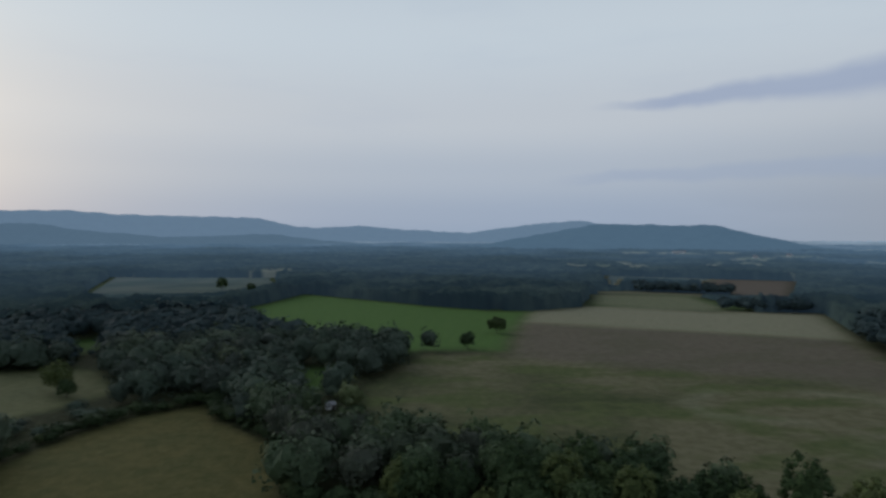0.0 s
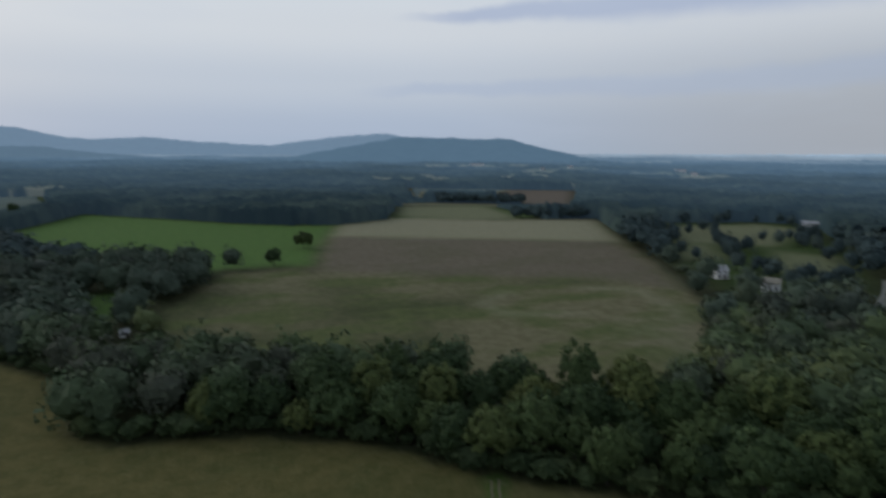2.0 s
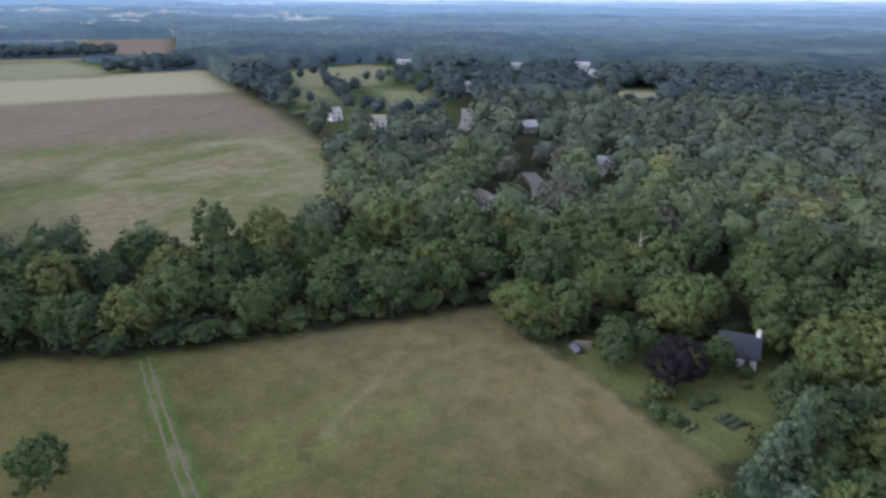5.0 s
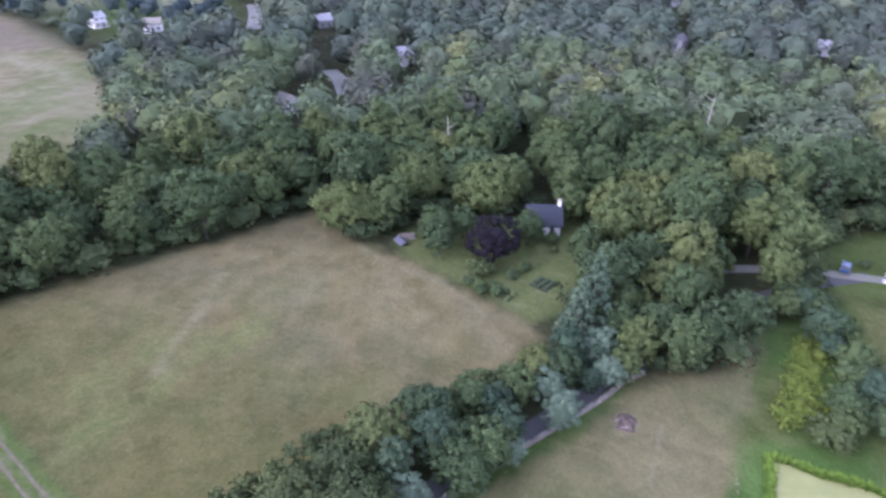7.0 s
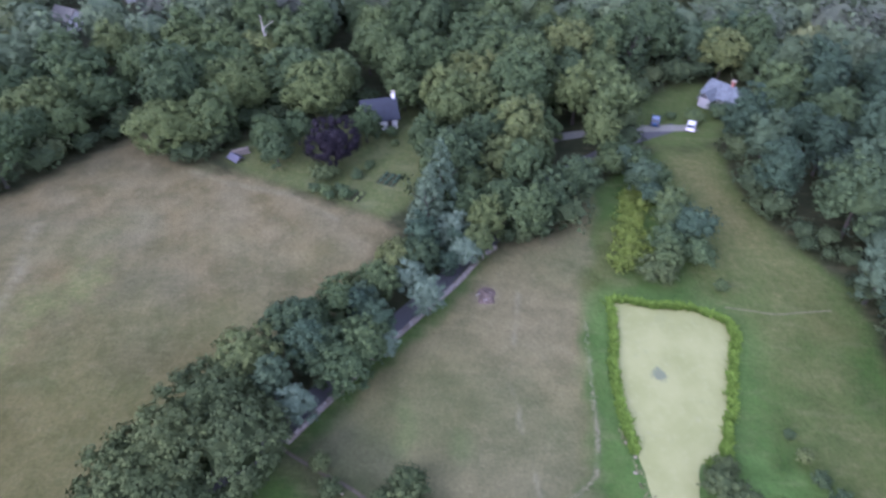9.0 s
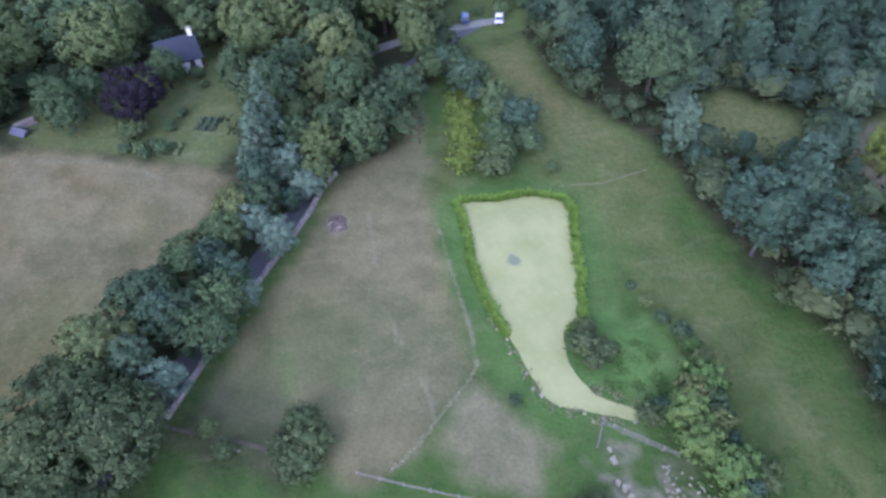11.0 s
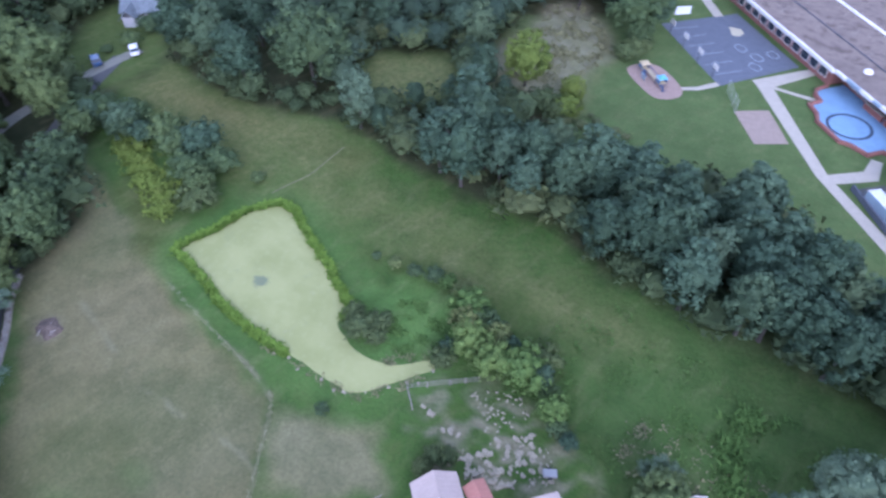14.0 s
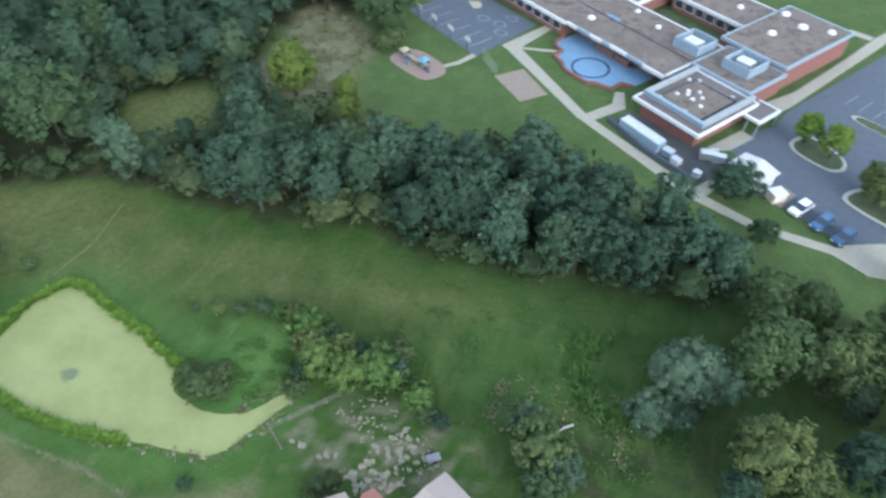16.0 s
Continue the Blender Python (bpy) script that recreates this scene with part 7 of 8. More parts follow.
campus("pavement_pad", [(-56.0, -11.0), (-59.0, -9.0), (-58.6, -5.7), (-55.7, -7.6)], 0.0, 0.16, WHITE, "white concrete pad in the grass beyond the games court", "pad")
campus("pavement_path", [(-53.2, -3.3), (-61.6, -2.0), (-67.4, -0.6), (-69.6, 1.6), (-70.6, 6.4), (-68.6, 6.6), (-67.6, 2.8), (-65.8, 1.2), (-61.4, 0.0), (-53.2, -1.2)], 0.0, 0.044, CONCRETE,
       "pale concrete path curving away behind the games court", "path")
net = thing("backstop_net", (0, 0, 0), 0, "grey wire backstop fence at the sandy patch", "fence")
net.matrix_world = CAMPUS @ pose(-24.0, -16.2, 0, 0, 0, 163)
for k in range(4):
    part("post", rod(bmesh.new(), (k * 2.1 - 3.2, 0, 0), (k * 2.1 - 3.2, 0, 2.6), 0.04), METAL, net)
bm = bmesh.new()
for k in range(22):
    box(bm, -3.2 + k * 0.3, -0.003, 0.1, -3.195 + k * 0.3, 0.003, 2.55)
for k in range(9):
    box(bm, -3.2, -0.003, 0.15 + k * 0.3, 3.1, 0.003, 0.155 + k * 0.3)
part("mesh_panel", bm, METAL, net)


# ---------------------------------------------------------------- houses among the trees
SIDING = plain("white_siding", (0.66, 0.66, 0.67), 0.06, 1.0, 0.6, 0.3)
SIDING_GREY = plain("grey_siding", (0.24, 0.245, 0.25), 0.08, 1.0, 0.7, 0.3)
SHINGLE = plain("grey_shingles", (0.17, 0.17, 0.185), 0.2, 0.8, 0.9, 0.15)
SHINGLE_PALE = plain("pale_shingles", (0.32, 0.325, 0.345), 0.15, 0.8, 0.85, 0.2)
SHINGLE_TAN = plain("tan_shingles", (0.215, 0.205, 0.175), 0.18, 0.8, 0.9, 0.15)
SLATE_BLUE = plain("blue_black_slate", (0.025, 0.031, 0.043), 0.25, 0.8, 0.6, 0.3)
DOOR_PAINT = plain("dark_door_paint", (0.06, 0.05, 0.05), 0.1, 0.8, 0.5, 0.3)


def gable_roof(w, d, h, rise, over=0.5, thick=0.22):
    """Two roof slabs whose ridge runs along x."""
    out = []
    for s in (-1, 1):
        bm = bmesh.new()
        drop = rise * over / (d / 2)
        pts = [(0, h + rise), (s * (d / 2 + over), h - drop), (s * (d / 2 + over), h - drop + thick), (0, h + rise + thick)]
        a, b = [bm.verts.new((-w / 2 - over, p, q)) for p, q in pts], [bm.verts.new((w / 2 + over, p, q)) for p, q in pts]
        bm.faces.new(a)
        bm.faces.new(b[::-1])
        for i in range(4):
            bm.faces.new((a[i], b[i], b[(i + 1) % 4], a[(i + 1) % 4]))
        bmesh.ops.recalc_face_normals(bm, faces=bm.faces)
        out.append(bm)
    return out


def house(x, y, turn, w, d, h, rise, wall_mat, roof_mat, label, chimney=None, porch=False, wing_len=0.0, z=None):
    """A gabled house with framed windows, door, chimney and, if wanted, a porch and a cross wing."""
    scale = 0.8 if 150 < math.hypot(x, y) < 700 else 1.0
    w, d, h, rise, wing_len = w * scale, d * scale, h * max(scale, 0.9), rise * scale, wing_len * scale
    home = thing("house", (x, y, float(land(np.array(x), np.array(y))) - 0.05 if z is None else z), turn, label, "house")
    bm = bmesh.new()
    side = [(-d / 2, 0), (d / 2, 0), (d / 2, h), (0, h + rise), (-d / 2, h)]
    a, b = [bm.verts.new((-w / 2, p, q)) for p, q in side], [bm.verts.new((w / 2, p, q)) for p, q in side]
    bm.faces.new(a[::-1])
    bm.faces.new(b)
    for i in range(5):
        bm.faces.new((a[i], a[(i + 1) % 5], b[(i + 1) % 5], b[i]))
    bmesh.ops.recalc_face_normals(bm, faces=bm.faces)
    part("wall", bm, wall_mat, home)
    for bm in gable_roof(w, d, h + 0.02, rise):
        part("roof", bm, roof_mat, home)
    if wing_len:
        bm = box(bmesh.new(), -w * 0.42, -d / 2 - wing_len, 0, -w * 0.05, -d / 2 + 0.2, h * 0.9)
        part("wing_wall", bm, wall_mat, home)
        for bm in gable_roof(wing_len + d / 2, w * 0.37, h * 0.9, rise * 0.75, 0.4):
            bm.transform(Matrix.Translation((-w * 0.235, -d / 4 - wing_len / 2, 0)) @ Matrix.Rotation(math.pi / 2, 4, "Z"))
            part("wing_roof", bm, roof_mat, home)
    if chimney is not None:
        cx = chimney * w / 2
        stack = part("chimney", box(bmesh.new(), cx - 0.34, -0.34, h, cx + 0.34, 0.34, h + rise + 1.3, 0.03), SIDING if wall_mat is SIDING else BRICK, home)
        part("chimney_cap", box(bmesh.new(), cx - 0.42, -0.42, h + rise + 1.3, cx + 0.42, 0.42, h + rise + 1.42), CONCRETE, stack)
    rows = [1.0] if h < 4.2 else [1.0, 3.6]
    count = max(2, int(w / 2.6))
    for face in (-1, 1):
        for base in rows:
            for i in range(count):
                cx = -w / 2 + (i + 0.5) * w / count
                if face < 0 and base == 1.0 and i == count // 2:
                    door = part("door", box(bmesh.new(), cx - 0.5, face * d / 2 - 0.06, 0.05, cx + 0.5, face * d / 2 + 0.06, 2.1), DOOR_PAINT, home)
                    part("door_handle", box(bmesh.new(), cx + 0.36, face * d / 2 - 0.12, 1.0, cx + 0.42, face * d / 2 - 0.06, 1.1), METAL, door)
                    continue
                win = part("window", box(bmesh.new(), cx - 0.6, face * d / 2 - 0.05, base - 0.08, cx + 0.6, face * d / 2 + 0.05, base + 1.48), WHITE, home)
                part("pane", box(bmesh.new(), cx - 0.5, face * d / 2 - 0.07, base, cx + 0.5, face * d / 2 + 0.07, base + 1.4), GLASS, win)
    for sx in (-1, 1):
        for base in rows:
            win = part("window", box(bmesh.new(), sx * w / 2 - 0.05, -0.6, base - 0.08, sx * w / 2 + 0.05, 0.6, base + 1.48), WHITE, home)
            part("pane", box(bmesh.new(), sx * w / 2 - 0.07, -0.5, base, sx * w / 2 + 0.07, 0.5, base + 1.4), GLASS, win)
    if porch:
        part("porch_roof", box(bmesh.new(), -w / 2, -d / 2 - 2.2, 2.5, w / 2, -d / 2, 2.7, 0.03), roof_mat, home)
        for i in range(4):
            px2 = -w / 2 + 0.2 + i * (w - 0.4) / 3
            part("porch_post", rod(bmesh.new(), (px2, -d / 2 - 2.0, 0), (px2, -d / 2 - 2.0, 2.5), 0.1), WHITE, home)
    return home


def facing(x, y, extra=0.0):
    """The heading that turns a house's long front (its -y side) to the valley."""
    return math.degrees(math.atan2(y, x)) - 90 + extra


house(118.0, 23.6, facing(118, 21, 8), 6.6, 6.4, 2.8, 2.8, SIDING, SLATE_BLUE, "old white farmhouse with blue-black slate roof and white chimney", chimney=0.94)
house(133.4, -50.2, facing(131, -50, -25), 7.2, 6.2, 2.4, 1.9, SIDING_GREY, plain("blue_grey_shingles", (0.115, 0.134, 0.148), 0.35, 0.8, 0.85, 0.2), "bungalow with pale blue-grey shingle roof", chimney=0.3, wing_len=2.2)
house(240, 275, facing(240, 275, 30), 8, 7, 5.4, 2.8, SIDING, SHINGLE_PALE, "white two-storey house at the field's edge", porch=True)
house(243, 243, facing(243, 243, -10), 10, 7, 4.4, 2.6, SIDING, SHINGLE_TAN, "house with a broad grey-brown roof and white gable", wing_len=4.0)
house(480, 442, facing(480, 442, 5), 16, 9, 5.6, 2.6, SIDING, SHINGLE_PALE, "long white house above the lawns", porch=True)
house(165, 117, facing(165, 117, -58), 9, 8, 3.6, 2.8, SIDING, SHINGLE_TAN, "white house with grey-brown roof deep in the woods", wing_len=3.0)
house(233, 107, facing(233, 107, 8), 8, 7, 4.4, 2.8, SIDING, SHINGLE_PALE, "white house with grey roof among the trees", wing_len=4.5)
house(280, 172, facing(280, 172, 20), 9, 8, 4.2, 3.0, SIDING_GREY, SHINGLE_PALE, "house with pale blue-grey roof in the woods")
house(560, 290, facing(560, 290, 0), 17, 10, 6.0, 3.0, SIDING, SHINGLE_PALE, "large white house beyond the woods")
house(522, 256, facing(522, 256, 25), 14, 9, 5.0, 2.8, SIDING, SHINGLE_PALE, "white house with pale roof beyond the woods")
house(381, 290, facing(381, 290, -15), 14, 10, 5.0, 3.2, SIDING, SHINGLE_PALE, "house with pale roof beside the street")
house(530, 343, facing(530, 343, 0), 12, 8, 4.6, 2.6, SIDING, SHINGLE_PALE, "white house half hidden by woods")
house(403, 16.5, facing(403, 16, 60), 12, 8, 5.6, 2.8, SIDING, SHINGLE_PALE, "white house in the far woods")
house(294, 8, facing(294, 8, 70), 8, 7, 4.6, 2.6, SIDING, SHINGLE, "small white house deep in the woods")
house(307, -47, facing(307, -47, 10), 12, 9, 4.2, 2.6, SIDING, SHINGLE_PALE, "pale house in the woods beyond the farm")
house(465, -54, facing(465, -54, 0), 16, 9, 4.6, 2.8, SIDING, SHINGLE_PALE, "long white house in the far woods")
house(-43.5, 246, facing(-43.5, 246, 20), 3.6, 3.0, 2.2, 1.0, SIDING, SHINGLE_PALE, "small white outbuilding in the trees")


# ---------------------------------------------------------------- far pastures and farms on the rise below the hill
for az, r, w in [(20.1, 2260, 26), (20.7, 2300, 14), (37.6, 1810, 26), (38.7, 1640, 14), (28.5, 2080, 14), (26.1, 1920, 12)]:
    x, y = r * math.sin(math.radians(az)), r * math.cos(math.radians(az))
    house(x, y, facing(x, y, 10), w, w * 0.4, 7.0, 4.0, SIDING, SHINGLE_PALE, "white farm building on the far rise", z=float(land(np.array(x), np.array(y))) + 7.4)


# ---------------------------------------------------------------- stone yard, sheds and fences by the pond's tail
PINK_ROOF = plain("faded_pink_metal_roof", (0.30, 0.245, 0.215), 0.1, 0.7, 0.5, 0.4)
RED_ROOF = plain("red_metal_roof", (0.27, 0.12, 0.09), 0.12, 0.7, 0.5, 0.4)
EARTH = Matrix.Identity(4)
small_hut(16.6, -17.3, 57.5, 4.2, 5.4, 2.5, TIMBER, PINK_ROOF, "timber shed with faded pink metal roof", EARTH, 1.5)
small_hut(14.5, -20.8, 67, 1.7, 2.6, 2.0, TIMBER, RED_ROOF, "low shed with red metal roof", EARTH, 0.45)
small_hut(7.9, -22.4, 63, 5.0, 5.0, 2.8, TIMBER, PINK_ROOF, "larger shed with faded pink metal roof", EARTH, 0.7)
PALE_STONE = plain("pale_flat_stone", (0.225, 0.205, 0.150), 0.35, 0.35, 0.92, 0.1, bump=0.02)
flat_meshes = []
for k in range(7):
    r = random.Random(40 + k)
    n = r.choice((5, 6, 7))
    bm = prism(bmesh.new(), [((0.8 + 0.35 * r.random()) * math.cos(i * 6.283 / n + 0.5 * r.random()), (0.8 + 0.35 * r.random()) * math.sin(i * 6.283 / n + 0.5 * r.random())) for i in range(n)], -0.6, 0.5)
    for v in bm.verts:
        if v.co.z > 0:
            v.co.x *= 0.88
            v.co.y *= 0.88
    me = bpy.data.meshes.new("stone")
    bm.to_mesh(me)
    bm.free()
    me.materials.append(PALE_STONE)
    flat_meshes.append(me)


def lay_stone(parent, x, y, z, sx, sy, sz, turn, name="stone"):
    """A flat broken stone lying in the grass."""
    ob = new(name, flat_meshes[gg.randrange(7)])
    ob.parent = parent
    ob.matrix_basis = pose(x, y, z, gg.uniform(-8, 8), gg.uniform(-8, 8), turn) @ Matrix.Diagonal((sx, sy, sz, 1))
    return ob


yard = thing("stone_heap", (0, 0, 0), 0, "pale flat fieldstones laid out across a rough grass yard", "stones", kind="structure")
LOWER, UPPER = [(20.2, -23.2), (15, -31), (9.6, -28.7), (12.5, -24.6), (16.9, -21.4)], [(23.8, -30), (19.9, -33.8), (16.5, -32), (18.9, -26.1)]
placed = 0
while placed < 120:
    x, y = gg.uniform(9, 20.5), gg.uniform(-31.5, -20)
    if inside(LOWER, np.array([x]), np.array([y]))[0] > 0:
        s = gg.choice([0.1, 0.13, 0.17, 0.22, 0.28, 0.42])
        lay_stone(yard, x, y, 0.06, s * gg.uniform(1.0, 1.5), s * gg.uniform(0.6, 1.0), gg.uniform(0.1, 0.2), gg.uniform(0, 180))
        placed += 1
placed = 0
while placed < 60:
    x, y = gg.uniform(16, 24), gg.uniform(-34, -26)
    if inside(UPPER, np.array([x]), np.array([y]))[0] > 0:
        s = gg.choice([0.1, 0.13, 0.16, 0.22])
        lay_stone(yard, x, y, 0.05, s * 1.5, s * 0.8, gg.uniform(0.06, 0.14), gg.uniform(0, 180))
        placed += 1
for x, y in [(22.1, -24.6), (17.5, -22.3), (16.8, -23.6), (15.4, -24.6), (16.3, -27.6), (17.6, -27.4), (16.3, -28.9), (14.0, -27.4), (14.1, -24.0), (17.5, -25.4), (15.8, -26.8), (13.5, -28.2), (25.4, -24.8)]:
    lay_stone(yard, x, y, 0.07, gg.uniform(0.4, 0.65), gg.uniform(0.3, 0.42), 0.2, gg.uniform(0, 180))
for x, y, sx, sy in [(26.4, -24.8, 0.4, 0.26), (25.3, -24.6, 0.3, 0.24), (24.9, -24.8, 0.38, 0.28), (22.8, -24.2, 0.55, 0.3), (22.1, -24.7, 0.5, 0.26), (21.2, -24.9, 0.45, 0.3), (20.6, -22.6, 0.5, 0.25), (19.8, -21.8, 0.6, 0.3),
                     (34.8, -16.9, 0.2, 0.16), (39.0, -27.9, 0.22, 0.2), (28.9, -26.5, 0.3, 0.2), (35.4, 14.2, 0.2, 0.15)]:
    lay_stone(yard, x, y, 0.1, sx, sy, 0.22, gg.uniform(0, 180))
# loose flat stones along the pond's southern shore
for k in range(10):
    s = k / 9
    i = s * 5
    line_pts = [(45, -17.8), (40.8, -18.4), (36.1, -19.2), (33.2, -20.2), (30.9, -24.0), (29.0, -28.6)]
    a, b = line_pts[min(4, int(i))], line_pts[min(4, int(i)) + 1]
    f = i - min(4, int(i))
    lay_stone(yard, a[0] + (b[0] - a[0]) * f + gg.uniform(-0.5, 0.5), a[1] + (b[1] - a[1]) * f + gg.uniform(-0.3, 0.5), 0.06, gg.uniform(0.15, 0.4), gg.uniform(0.12, 0.28), gg.uniform(0.1, 0.2), gg.uniform(0, 180))
cart = thing("covered_trailer", (11.2, -28.2, 0), 40, "small trailer under a pale blue sheet", "trailer")
part("bed", box(bmesh.new(), -0.75, -0.5, 0.25, 0.75, 0.5, 0.4, 0.03), TIMBER, cart)
part("cover", box(bmesh.new(), -0.75, -0.45, 0.4, 0.75, 0.45, 0.6, 0.08), plain("pale_blue_sheet", (0.19, 0.195, 0.20), 0.12, 0.5, 0.5), cart)
for b in (-0.54, 0.54):
    part("wheel", rod(bmesh.new(), (0, b - 0.06, 0.24), (0, b + 0.06, 0.24), 0.24, None, 14), DARK, cart)


def rail_fence(name, points, label, mat, step=2.2, rails=3, height=1.2):
    """A fence of posts and rails along a line."""
    f = thing(name, (0, 0, 0), 0, label, "fence")
    for a, b in zip(points[:-1], points[1:]):
        n = max(1, round(math.dist(a, b) / step))
        for i in range(n):
            p = [a[k] + (b[k] - a[k]) * i / n for k in (0, 1)]
            q = [a[k] + (b[k] - a[k]) * (i + 1) / n for k in (0, 1)]
            part("post", rod(bmesh.new(), (p[0], p[1], 0), (p[0], p[1], height), 0.07, 0.06, 7), mat, f)
            for k in range(rails):
                z = height * (0.3 + 0.32 * k)
                part("rail", rod(bmesh.new(), (p[0], p[1], z), (q[0], q[1], z + 0.02), 0.035, None, 5), mat, f)
    return f


rail_fence("rail_fence", [(27.0, -23.6), (29.3, -25.1), (27.8, -26.9), (26.1, -28.9), (23.8, -31.6)], "weathered grey rail fence between pond and stone yard", TIMBER)
rail_fence("rail_fence", [(29.9, 2.2), (27.5, -2.4), (25, -7.6), (22.2, -14.6)], "old grey timber rail fence below the meadow", TIMBER, 2.4, 2, 1.1)
hut = thing("log_pile", (104.0, 48.6, 0), 30, "pile of pale timber beside the garden", "log pile")
for k in range(9):
    x, z = (k % 4) * 0.42 - 0.7 + (0.2 if k > 3 else 0), 0.2 + (k // 4) * 0.36
    part("log", rod(bmesh.new(), (x, -1.4 + gg.uniform(-0.3, 0.3), z), (x, 1.6 + gg.uniform(-0.3, 0.3), z), 0.19, 0.17, 8), TIMBER, hut)
tarp = thing("ridge_tent", (101.6, 48.8, 0), 55, "low grey tarpaulin shelter beside the garden", "shelter")
for bm in gable_roof(3.0, 2.0, 0.4, 0.7, 0.1, 0.04):
    part("sheet", bm, plain("faded_blue_grey_sheet", (0.075, 0.08, 0.105), 0.15, 0.5, 0.7), tarp)
part("ridge_pole", rod(bmesh.new(), (-1.6, 0, 1.08), (1.6, 0, 1.08), 0.05), TIMBER, tarp)
for s in (-1, 1):
    part("support", rod(bmesh.new(), (s * 1.45, 0, 0), (s * 1.45, 0, 1.1), 0.05), TIMBER, tarp)


def snag(x, y, height, seed, label):
    """A dead tree: bare pale trunk with broken limbs."""
    t = thing("dead_tree", (x, y, 0), seed * 40, label, "tree")
    r = random.Random(seed)
    part("trunk", rod(rod(bmesh.new(), (0, 0, -0.2), (0.2, 0, height * 0.5), 0.3, 0.22, 8), (0.2, 0, height * 0.5), (0.5, 0.3, height), 0.22, 0.06, 7), BARK_PALE, t)
    for k in range(7):
        z = height * r.uniform(0.45, 0.9)
        a = r.uniform(0, 6.283)
        ln = r.uniform(1.2, 2.8)
        part("limb", rod(bmesh.new(), (0.3, 0.1, z), (0.3 + ln * math.cos(a), 0.1 + ln * math.sin(a), z + ln * 0.7), 0.1, 0.03, 5), BARK_PALE, t)


branch = thing("fallen_branch", (-1.2, -36.8, 0), 35, "broken pale branch lying in dark weeds", "branch")
part("stem", rod(rod(bmesh.new(), (-0.9, 0, 0.15), (0.3, 0.1, 0.25), 0.16, 0.12, 7), (0.3, 0.1, 0.25), (1.1, 0.5, 0.3), 0.12, 0.05, 6), BARK_PALE, branch)
for k in range(5):
    part("twig", rod(bmesh.new(), (-0.5 + 0.35 * k, 0.05, 0.22), (-0.2 + 0.4 * k, 0.9 * (-1) ** k, 0.4), 0.05, 0.02, 5), BARK, branch)


snag(132, 50, 17, 3, "bare pale dead tree standing over the woods")
snag(173, -6, 17, 5, "bare pale dead tree in the woods")


# ---------------------------------------------------------------- reeds, long grass and weeds
def tufts(name, x, y, height, mat, label, seed, blades=9, spread=0.35, wide=0.10):
    """Tufts of narrow bent blades in one mesh."""
    g2 = np.random.default_rng(seed)
    n = len(x) * blades
    bx, by = np.repeat(x, blades) + g2.normal(0, spread, n), np.repeat(y, blades) + g2.normal(0, spread, n)
    h = np.repeat(height, blades) * g2.uniform(0.6, 1.2, n)
    a = g2.uniform(0, 6.283, n)
    c, s = np.cos(a), np.sin(a)
    wd, ln = wide + 0.06 * h, h * g2.uniform(0.7, 1.7, n)
    zero = np.zeros(n)
    v = np.stack([np.stack([bx - s * wd, by + c * wd, zero], 1), np.stack([bx + s * wd, by - c * wd, zero], 1),
                  np.stack([bx + c * ln * 0.4 + s * wd, by + s * ln * 0.4 - c * wd, h * 0.7], 1), np.stack([bx + c * ln * 0.4 - s * wd, by + s * ln * 0.4 + c * wd, h * 0.7], 1),
                  np.stack([bx + c * ln, by + s * ln, h], 1)], 1).reshape(-1, 3)
    base = 5 * np.arange(n)[:, None]
    f = np.concatenate([base + [0, 1, 2], base + [0, 2, 3], base + [3, 2, 4]])
    me = mesh_of(name, v, f, mat)
    tagged(new(name, me), label, "plants", kind="stuff")


g = np.random.default_rng(77)
shore = np.array(rounded(POND, 14, 0.0))
d = np.linalg.norm(np.diff(np.vstack([shore, shore[:1]]), axis=0), axis=1)
keep = ~((shore[:, 0] < 43.5) & (shore[:, 1] > -26.5)) & ~((shore[:, 0] < 36))
bank = shore[keep]
pick = bank[g.integers(0, len(bank), 1100)]
centre = np.array([52, -25.5])
out = (pick - centre) / np.linalg.norm(pick - centre, axis=1)[:, None]
pick = pick + out * (g.uniform(-0.1, 0.5, (1100, 1)) + 0.5 * np.abs(waves(pick[:, :1], pick[:, 1:], 7, 5)))
tufts("reeds", pick[:, 0], pick[:, 1], g.uniform(0.2, 0.6, 1100), LEAF_BRIGHT, "bright green reeds and weeds fringing the pond", 81, 8, 0.22)
x, y = g.uniform(30, 41, 1500), g.uniform(-37, -27, 1500)
ok = (np.hypot((x - 34.5) / 4.8, (y + 31.8) / 4.0) < 1) & (inside(POND, x, y) < -0.5) & (waves(x, y, 4, 8) > 0.25)
tufts("weeds", x[ok], y[ok], g.uniform(0.08, 0.2, ok.sum()), LEAF_WEED, "lush bright green weeds between pond and shrubs", 82, 7, 0.3)
x, y = g.uniform(75, 98, 2200), g.uniform(-30, -19, 2200)
ok = np.abs((x - 76) * 0.2 - (-y - 21.6)) < 0.9 + 2.6 * waves(x, y, 3, 9)
tufts("weeds", x[ok], y[ok], g.uniform(0.2, 0.7, ok.sum()), LEAF_MARSH, "yellow-green marsh weeds above the pond", 83, 8, 0.4)

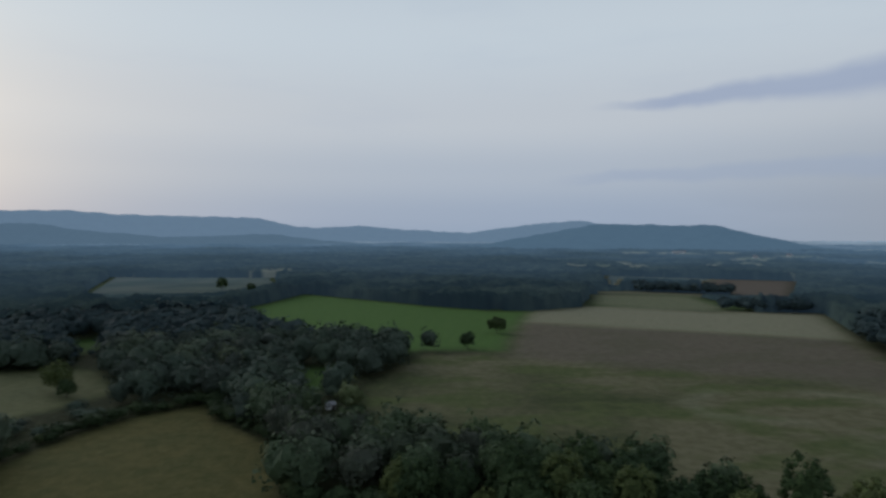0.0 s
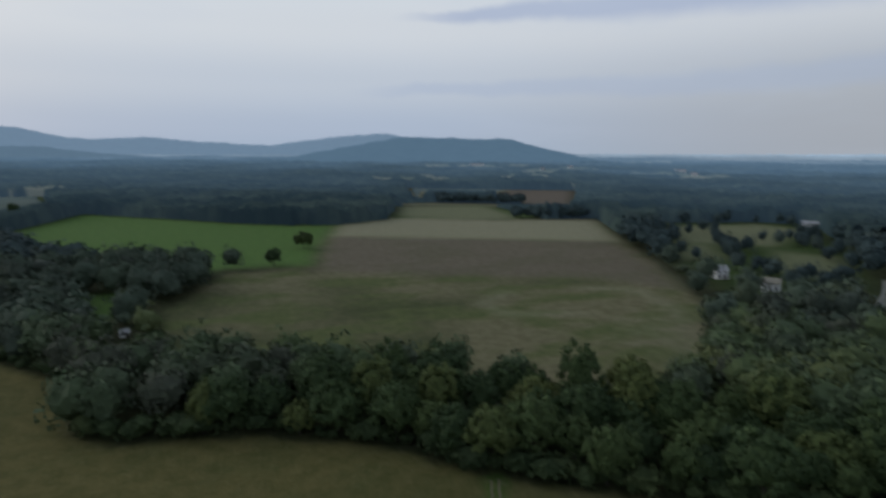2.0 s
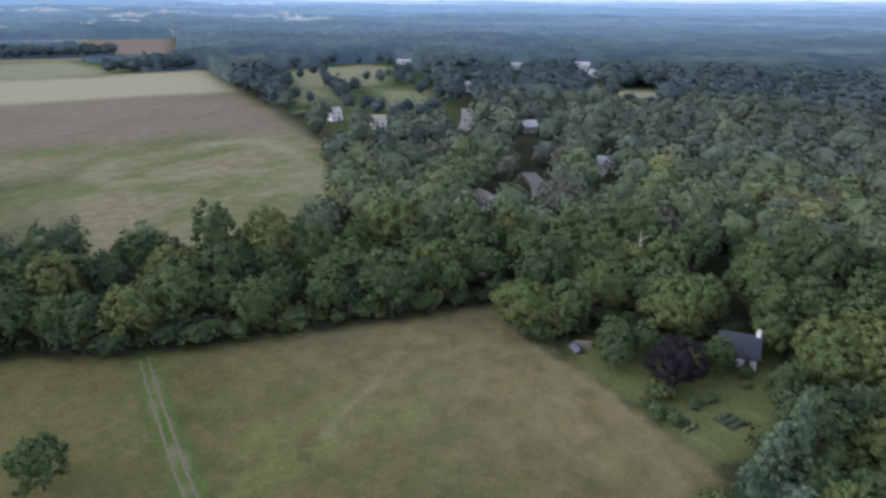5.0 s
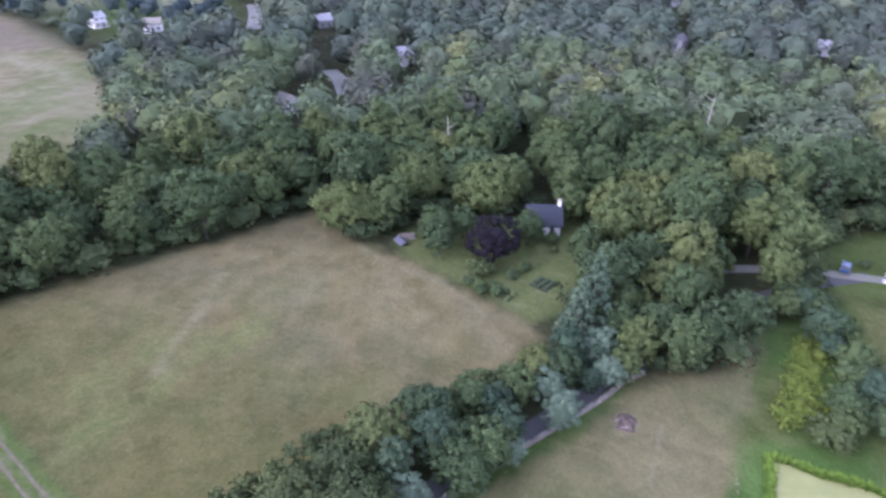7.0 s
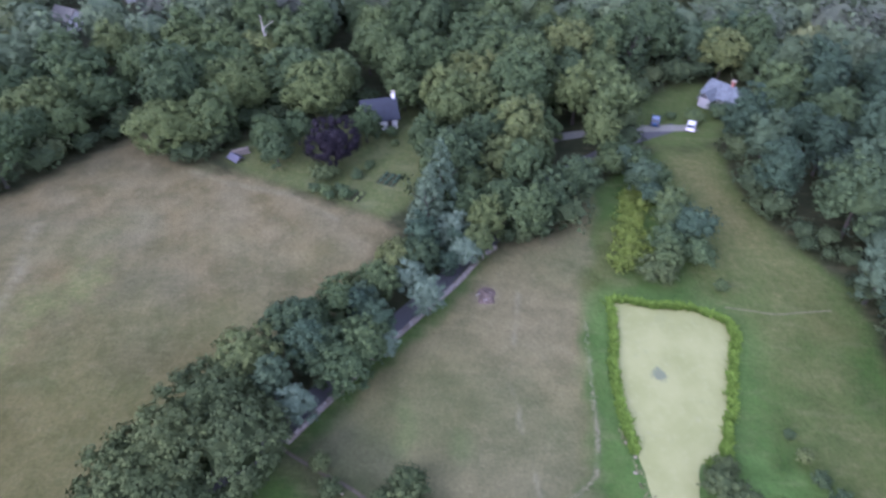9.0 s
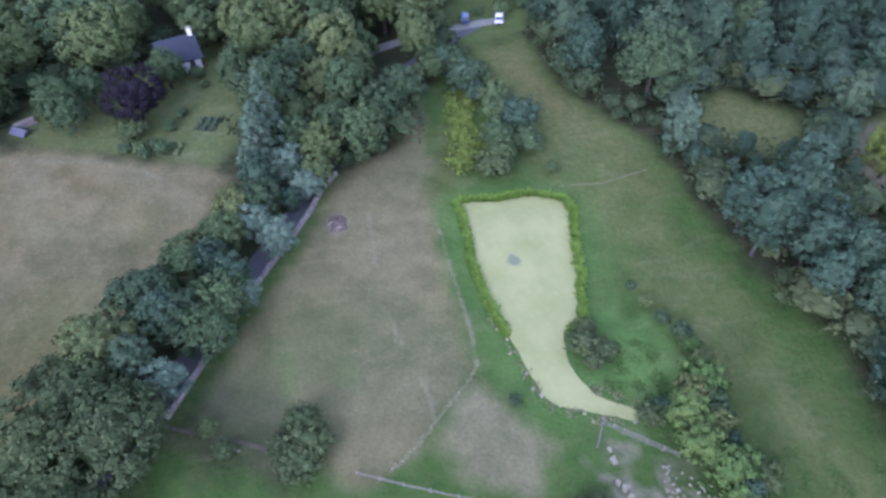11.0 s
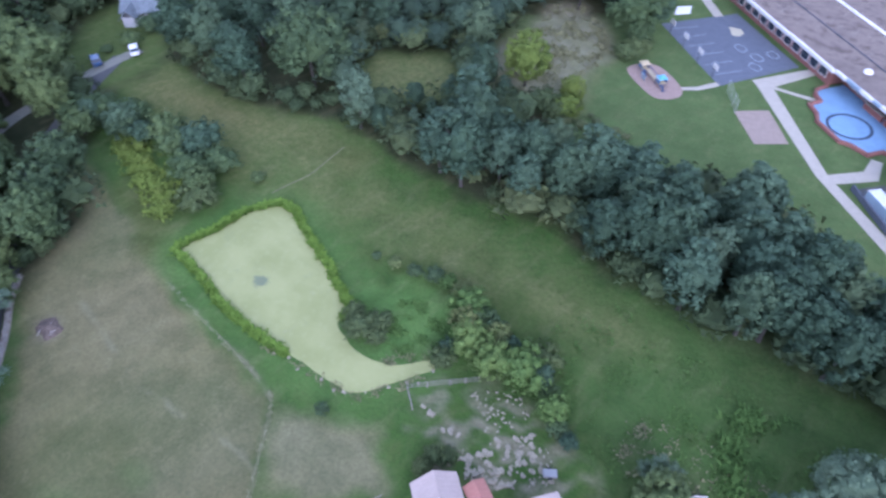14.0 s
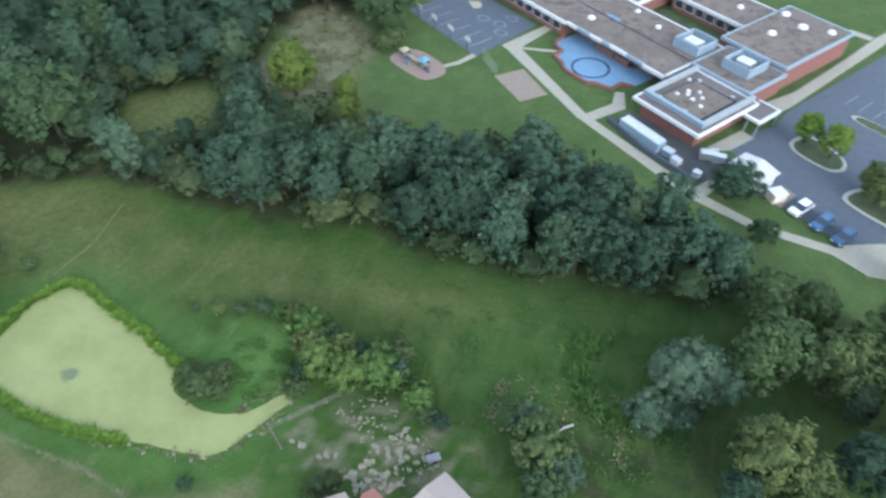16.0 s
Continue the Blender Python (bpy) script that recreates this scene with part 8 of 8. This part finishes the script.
# the ragged pale rim that the mower left round the meadow, and dry grass in the scrub and the valley
rim = smooth_line([(64, -14.4), (55, -14.3), (49.4, -14.3), (44, -14.2), (39.6, -13.4), (35, -8.4), (31, -3.9), (29.6, -1.5)], 110)
rim = rim[(g.uniform(size=len(rim)) < np.where((rim[:, 0] > 33) & (rim[:, 0] < 47), 0.75, 0.4)) & (waves(rim[:, 0], rim[:, 1], 5, 37) > -0.7)]
tufts("dry_grass", rim[:, 0] + g.normal(0, 0.1, len(rim)), rim[:, 1] + g.normal(0, 0.1, len(rim)), g.uniform(0.04, 0.12, len(rim)), LEAF_STRAW, "ragged rim of pale dry grass along the mown meadow", 85, 4, 0.12, 0.03)
x, y = g.uniform(44, 75, 1200), g.uniform(-120, -76, 1200)
ok = (inside(SCRUB, x, y) > 0.5) & (waves(x, y, 9, 14) > -0.3)
tufts("dry_grass", x[ok], y[ok], g.uniform(0.25, 0.7, ok.sum()), LEAF_TAN, "tall dry grass in the scrub beside the playing field", 86, 7, 0.5)
x, y = g.uniform(-14, 22, 2200), g.uniform(-52, -32, 2200)
ok = (inside(VALLEY, x, y) > 2) & (waves(x, y, 7, 16) + g.normal(0, 0.35, 2200) > 0.45)
sx, sy = g.uniform(29, 46, 900), g.uniform(-31, -16.6, 900)
away = -inside(POND, sx, sy)
near = (away > 0.05) & (away < 1.1) & (sy > -0.62 * (sx - 29) - 30 + 0 * sx) & (waves(sx, sy, 3, 21) > -0.3) & ((sx < 34) | (sy > -22))
tufts("dry_grass", sx[near], sy[near], g.uniform(0.1, 0.3, near.sum()), LEAF_TAN, "rough brownish grass along the pond's southern shore", 89, 7, 0.25, 0.05)
tufts("weeds", x[ok], y[ok], g.uniform(0.08, 0.28, ok.sum()), LEAF_WEED, "coarse green weeds in the long valley grass", 84, 6, 0.35, 0.06)

x, y = g.uniform(-10, 4, 900), g.uniform(-50, -36, 900)
ok = (np.abs(np.hypot((x + 7) / 1.0, (y + 46) / 1.1) - 6.2) < 1.4) & (x > -8) & (waves(x, y, 2.5, 18) > 0.0)
tufts("weeds", x[ok], y[ok], g.uniform(0.3, 0.8, ok.sum()), LEAF_WEED, "leafy bright green weeds by the fallen branches", 87, 9, 0.4, 0.09)
x, y = g.uniform(-8, 8, 500), g.uniform(-42, -34, 500)
ok = waves(x, y, 3, 19) > 0.6
tufts("dry_grass", x[ok], y[ok], g.uniform(0.1, 0.3, ok.sum()), LEAF_TAN, "brownish dry stalks in the rough grass behind the houses", 88, 7, 0.4)

# wheel marks worn into the farm track
RUT = plain("worn_earth", (0.125, 0.115, 0.078), 0.3, 0.8, 0.95, 0.05)
for off in (-0.8, 0.8):
    mark = smooth_line([(px2 + off, py2) for px2, py2 in TRACK], 10)
    mark = mark + np.random.default_rng(4).normal(0, 0.05, mark.shape)
    slab("road_wheel_mark", strip(mark, 0.42), 0.0, 0.015, RUT, "bare wheel mark of the farm track through the hayfield", "track")

# heap of brush and earth at the top of the meadow
heap = thing("brush_heap", (67.8, -0.4, 0), 0, "low heap of pinkish earth and cut brush on the meadow", "heap")
r = random.Random(12)
bm = bmesh.new()
bmesh.ops.create_icosphere(bm, subdivisions=3, radius=1.0)
for v in bm.verts:
    k = 1 + 0.22 * math.sin(5 * v.co.x + 2) * math.cos(4 * v.co.y) + r.uniform(-0.06, 0.06)
    v.co = Vector((v.co.x * 1.7 * k, v.co.y * 1.25 * k, max(-0.05, v.co.z * 0.55 * k)))
part("earth", bm, plain("brushy_earth", (0.115, 0.092, 0.075), 0.4, 0.4, 0.95, 0.05, bump=0.05), heap)
for k in range(16):
    a, ln = r.uniform(0, 6.283), r.uniform(0.6, 1.5)
    cx, cy = r.uniform(-1.2, 1.2), r.uniform(-0.9, 0.9)
    part("stick", rod(bmesh.new(), (cx, cy, 0.3), (cx + ln * math.cos(a), cy + ln * math.sin(a), r.uniform(0.35, 0.7)), 0.05, 0.02, 5), BARK_PALE if k % 2 else BARK, heap)


def garden_bed(at, along, across, rows, length, mat, label):
    """A tilled bed with rows of low plants, each row a part."""
    bed = thing("garden_bed", (*at, 0), math.degrees(math.atan2(along[1], along[0])), label, "garden bed")
    wide = rows * across
    part("soil", box(bmesh.new(), -length / 2, -wide / 2, 0.0, length / 2, wide / 2, 0.06, 0.02), plain("garden_soil", (0.050, 0.058, 0.030), 0.35, 0.5, 0.95, 0.05), bed)
    r = random.Random(int(at[0] * 10))
    for k in range(rows):
        bm = bmesh.new()
        y0, n, loops = -wide / 2 + (k + 0.5) * across, int(length / 0.35), []
        for i in range(n + 1):
            s = r.choice((0.1, 0.28, 0.4, 0.5)) * r.uniform(0.7, 1.1) * (0.4 if i in (0, n) else 1.0)
            loops.append([bm.verts.new((-length / 2 + i * length / n, y0 + s * math.cos(a) + r.uniform(-0.05, 0.05), 0.05 + 1.2 * s * math.sin(a))) for a in np.linspace(0, math.pi, 6)])
        for p, q in zip(loops[:-1], loops[1:]):
            for i in range(5):
                bm.faces.new((p[i], p[i + 1], q[i + 1], q[i]))
        bm.faces.new(loops[0])
        bm.faces.new(loops[-1][::-1])
        bmesh.ops.recalc_face_normals(bm, faces=bm.faces)
        part("planting", bm, mat, bed)


garden_bed((97.2, 18.4), (1.0, -0.35), 1.3, 3, 4.0, LEAF_DARK, "vegetable bed with dark green rows in the farmhouse garden")
garden_bed((91.4, 23.6), (1.0, -0.3), 1.4, 2, 3.4, LEAF, "vegetable bed with mid-green rows in the farmhouse garden")

# the patterns that were copied leave the plan
for root in ALL_KINDS:
    drop_thing(root)
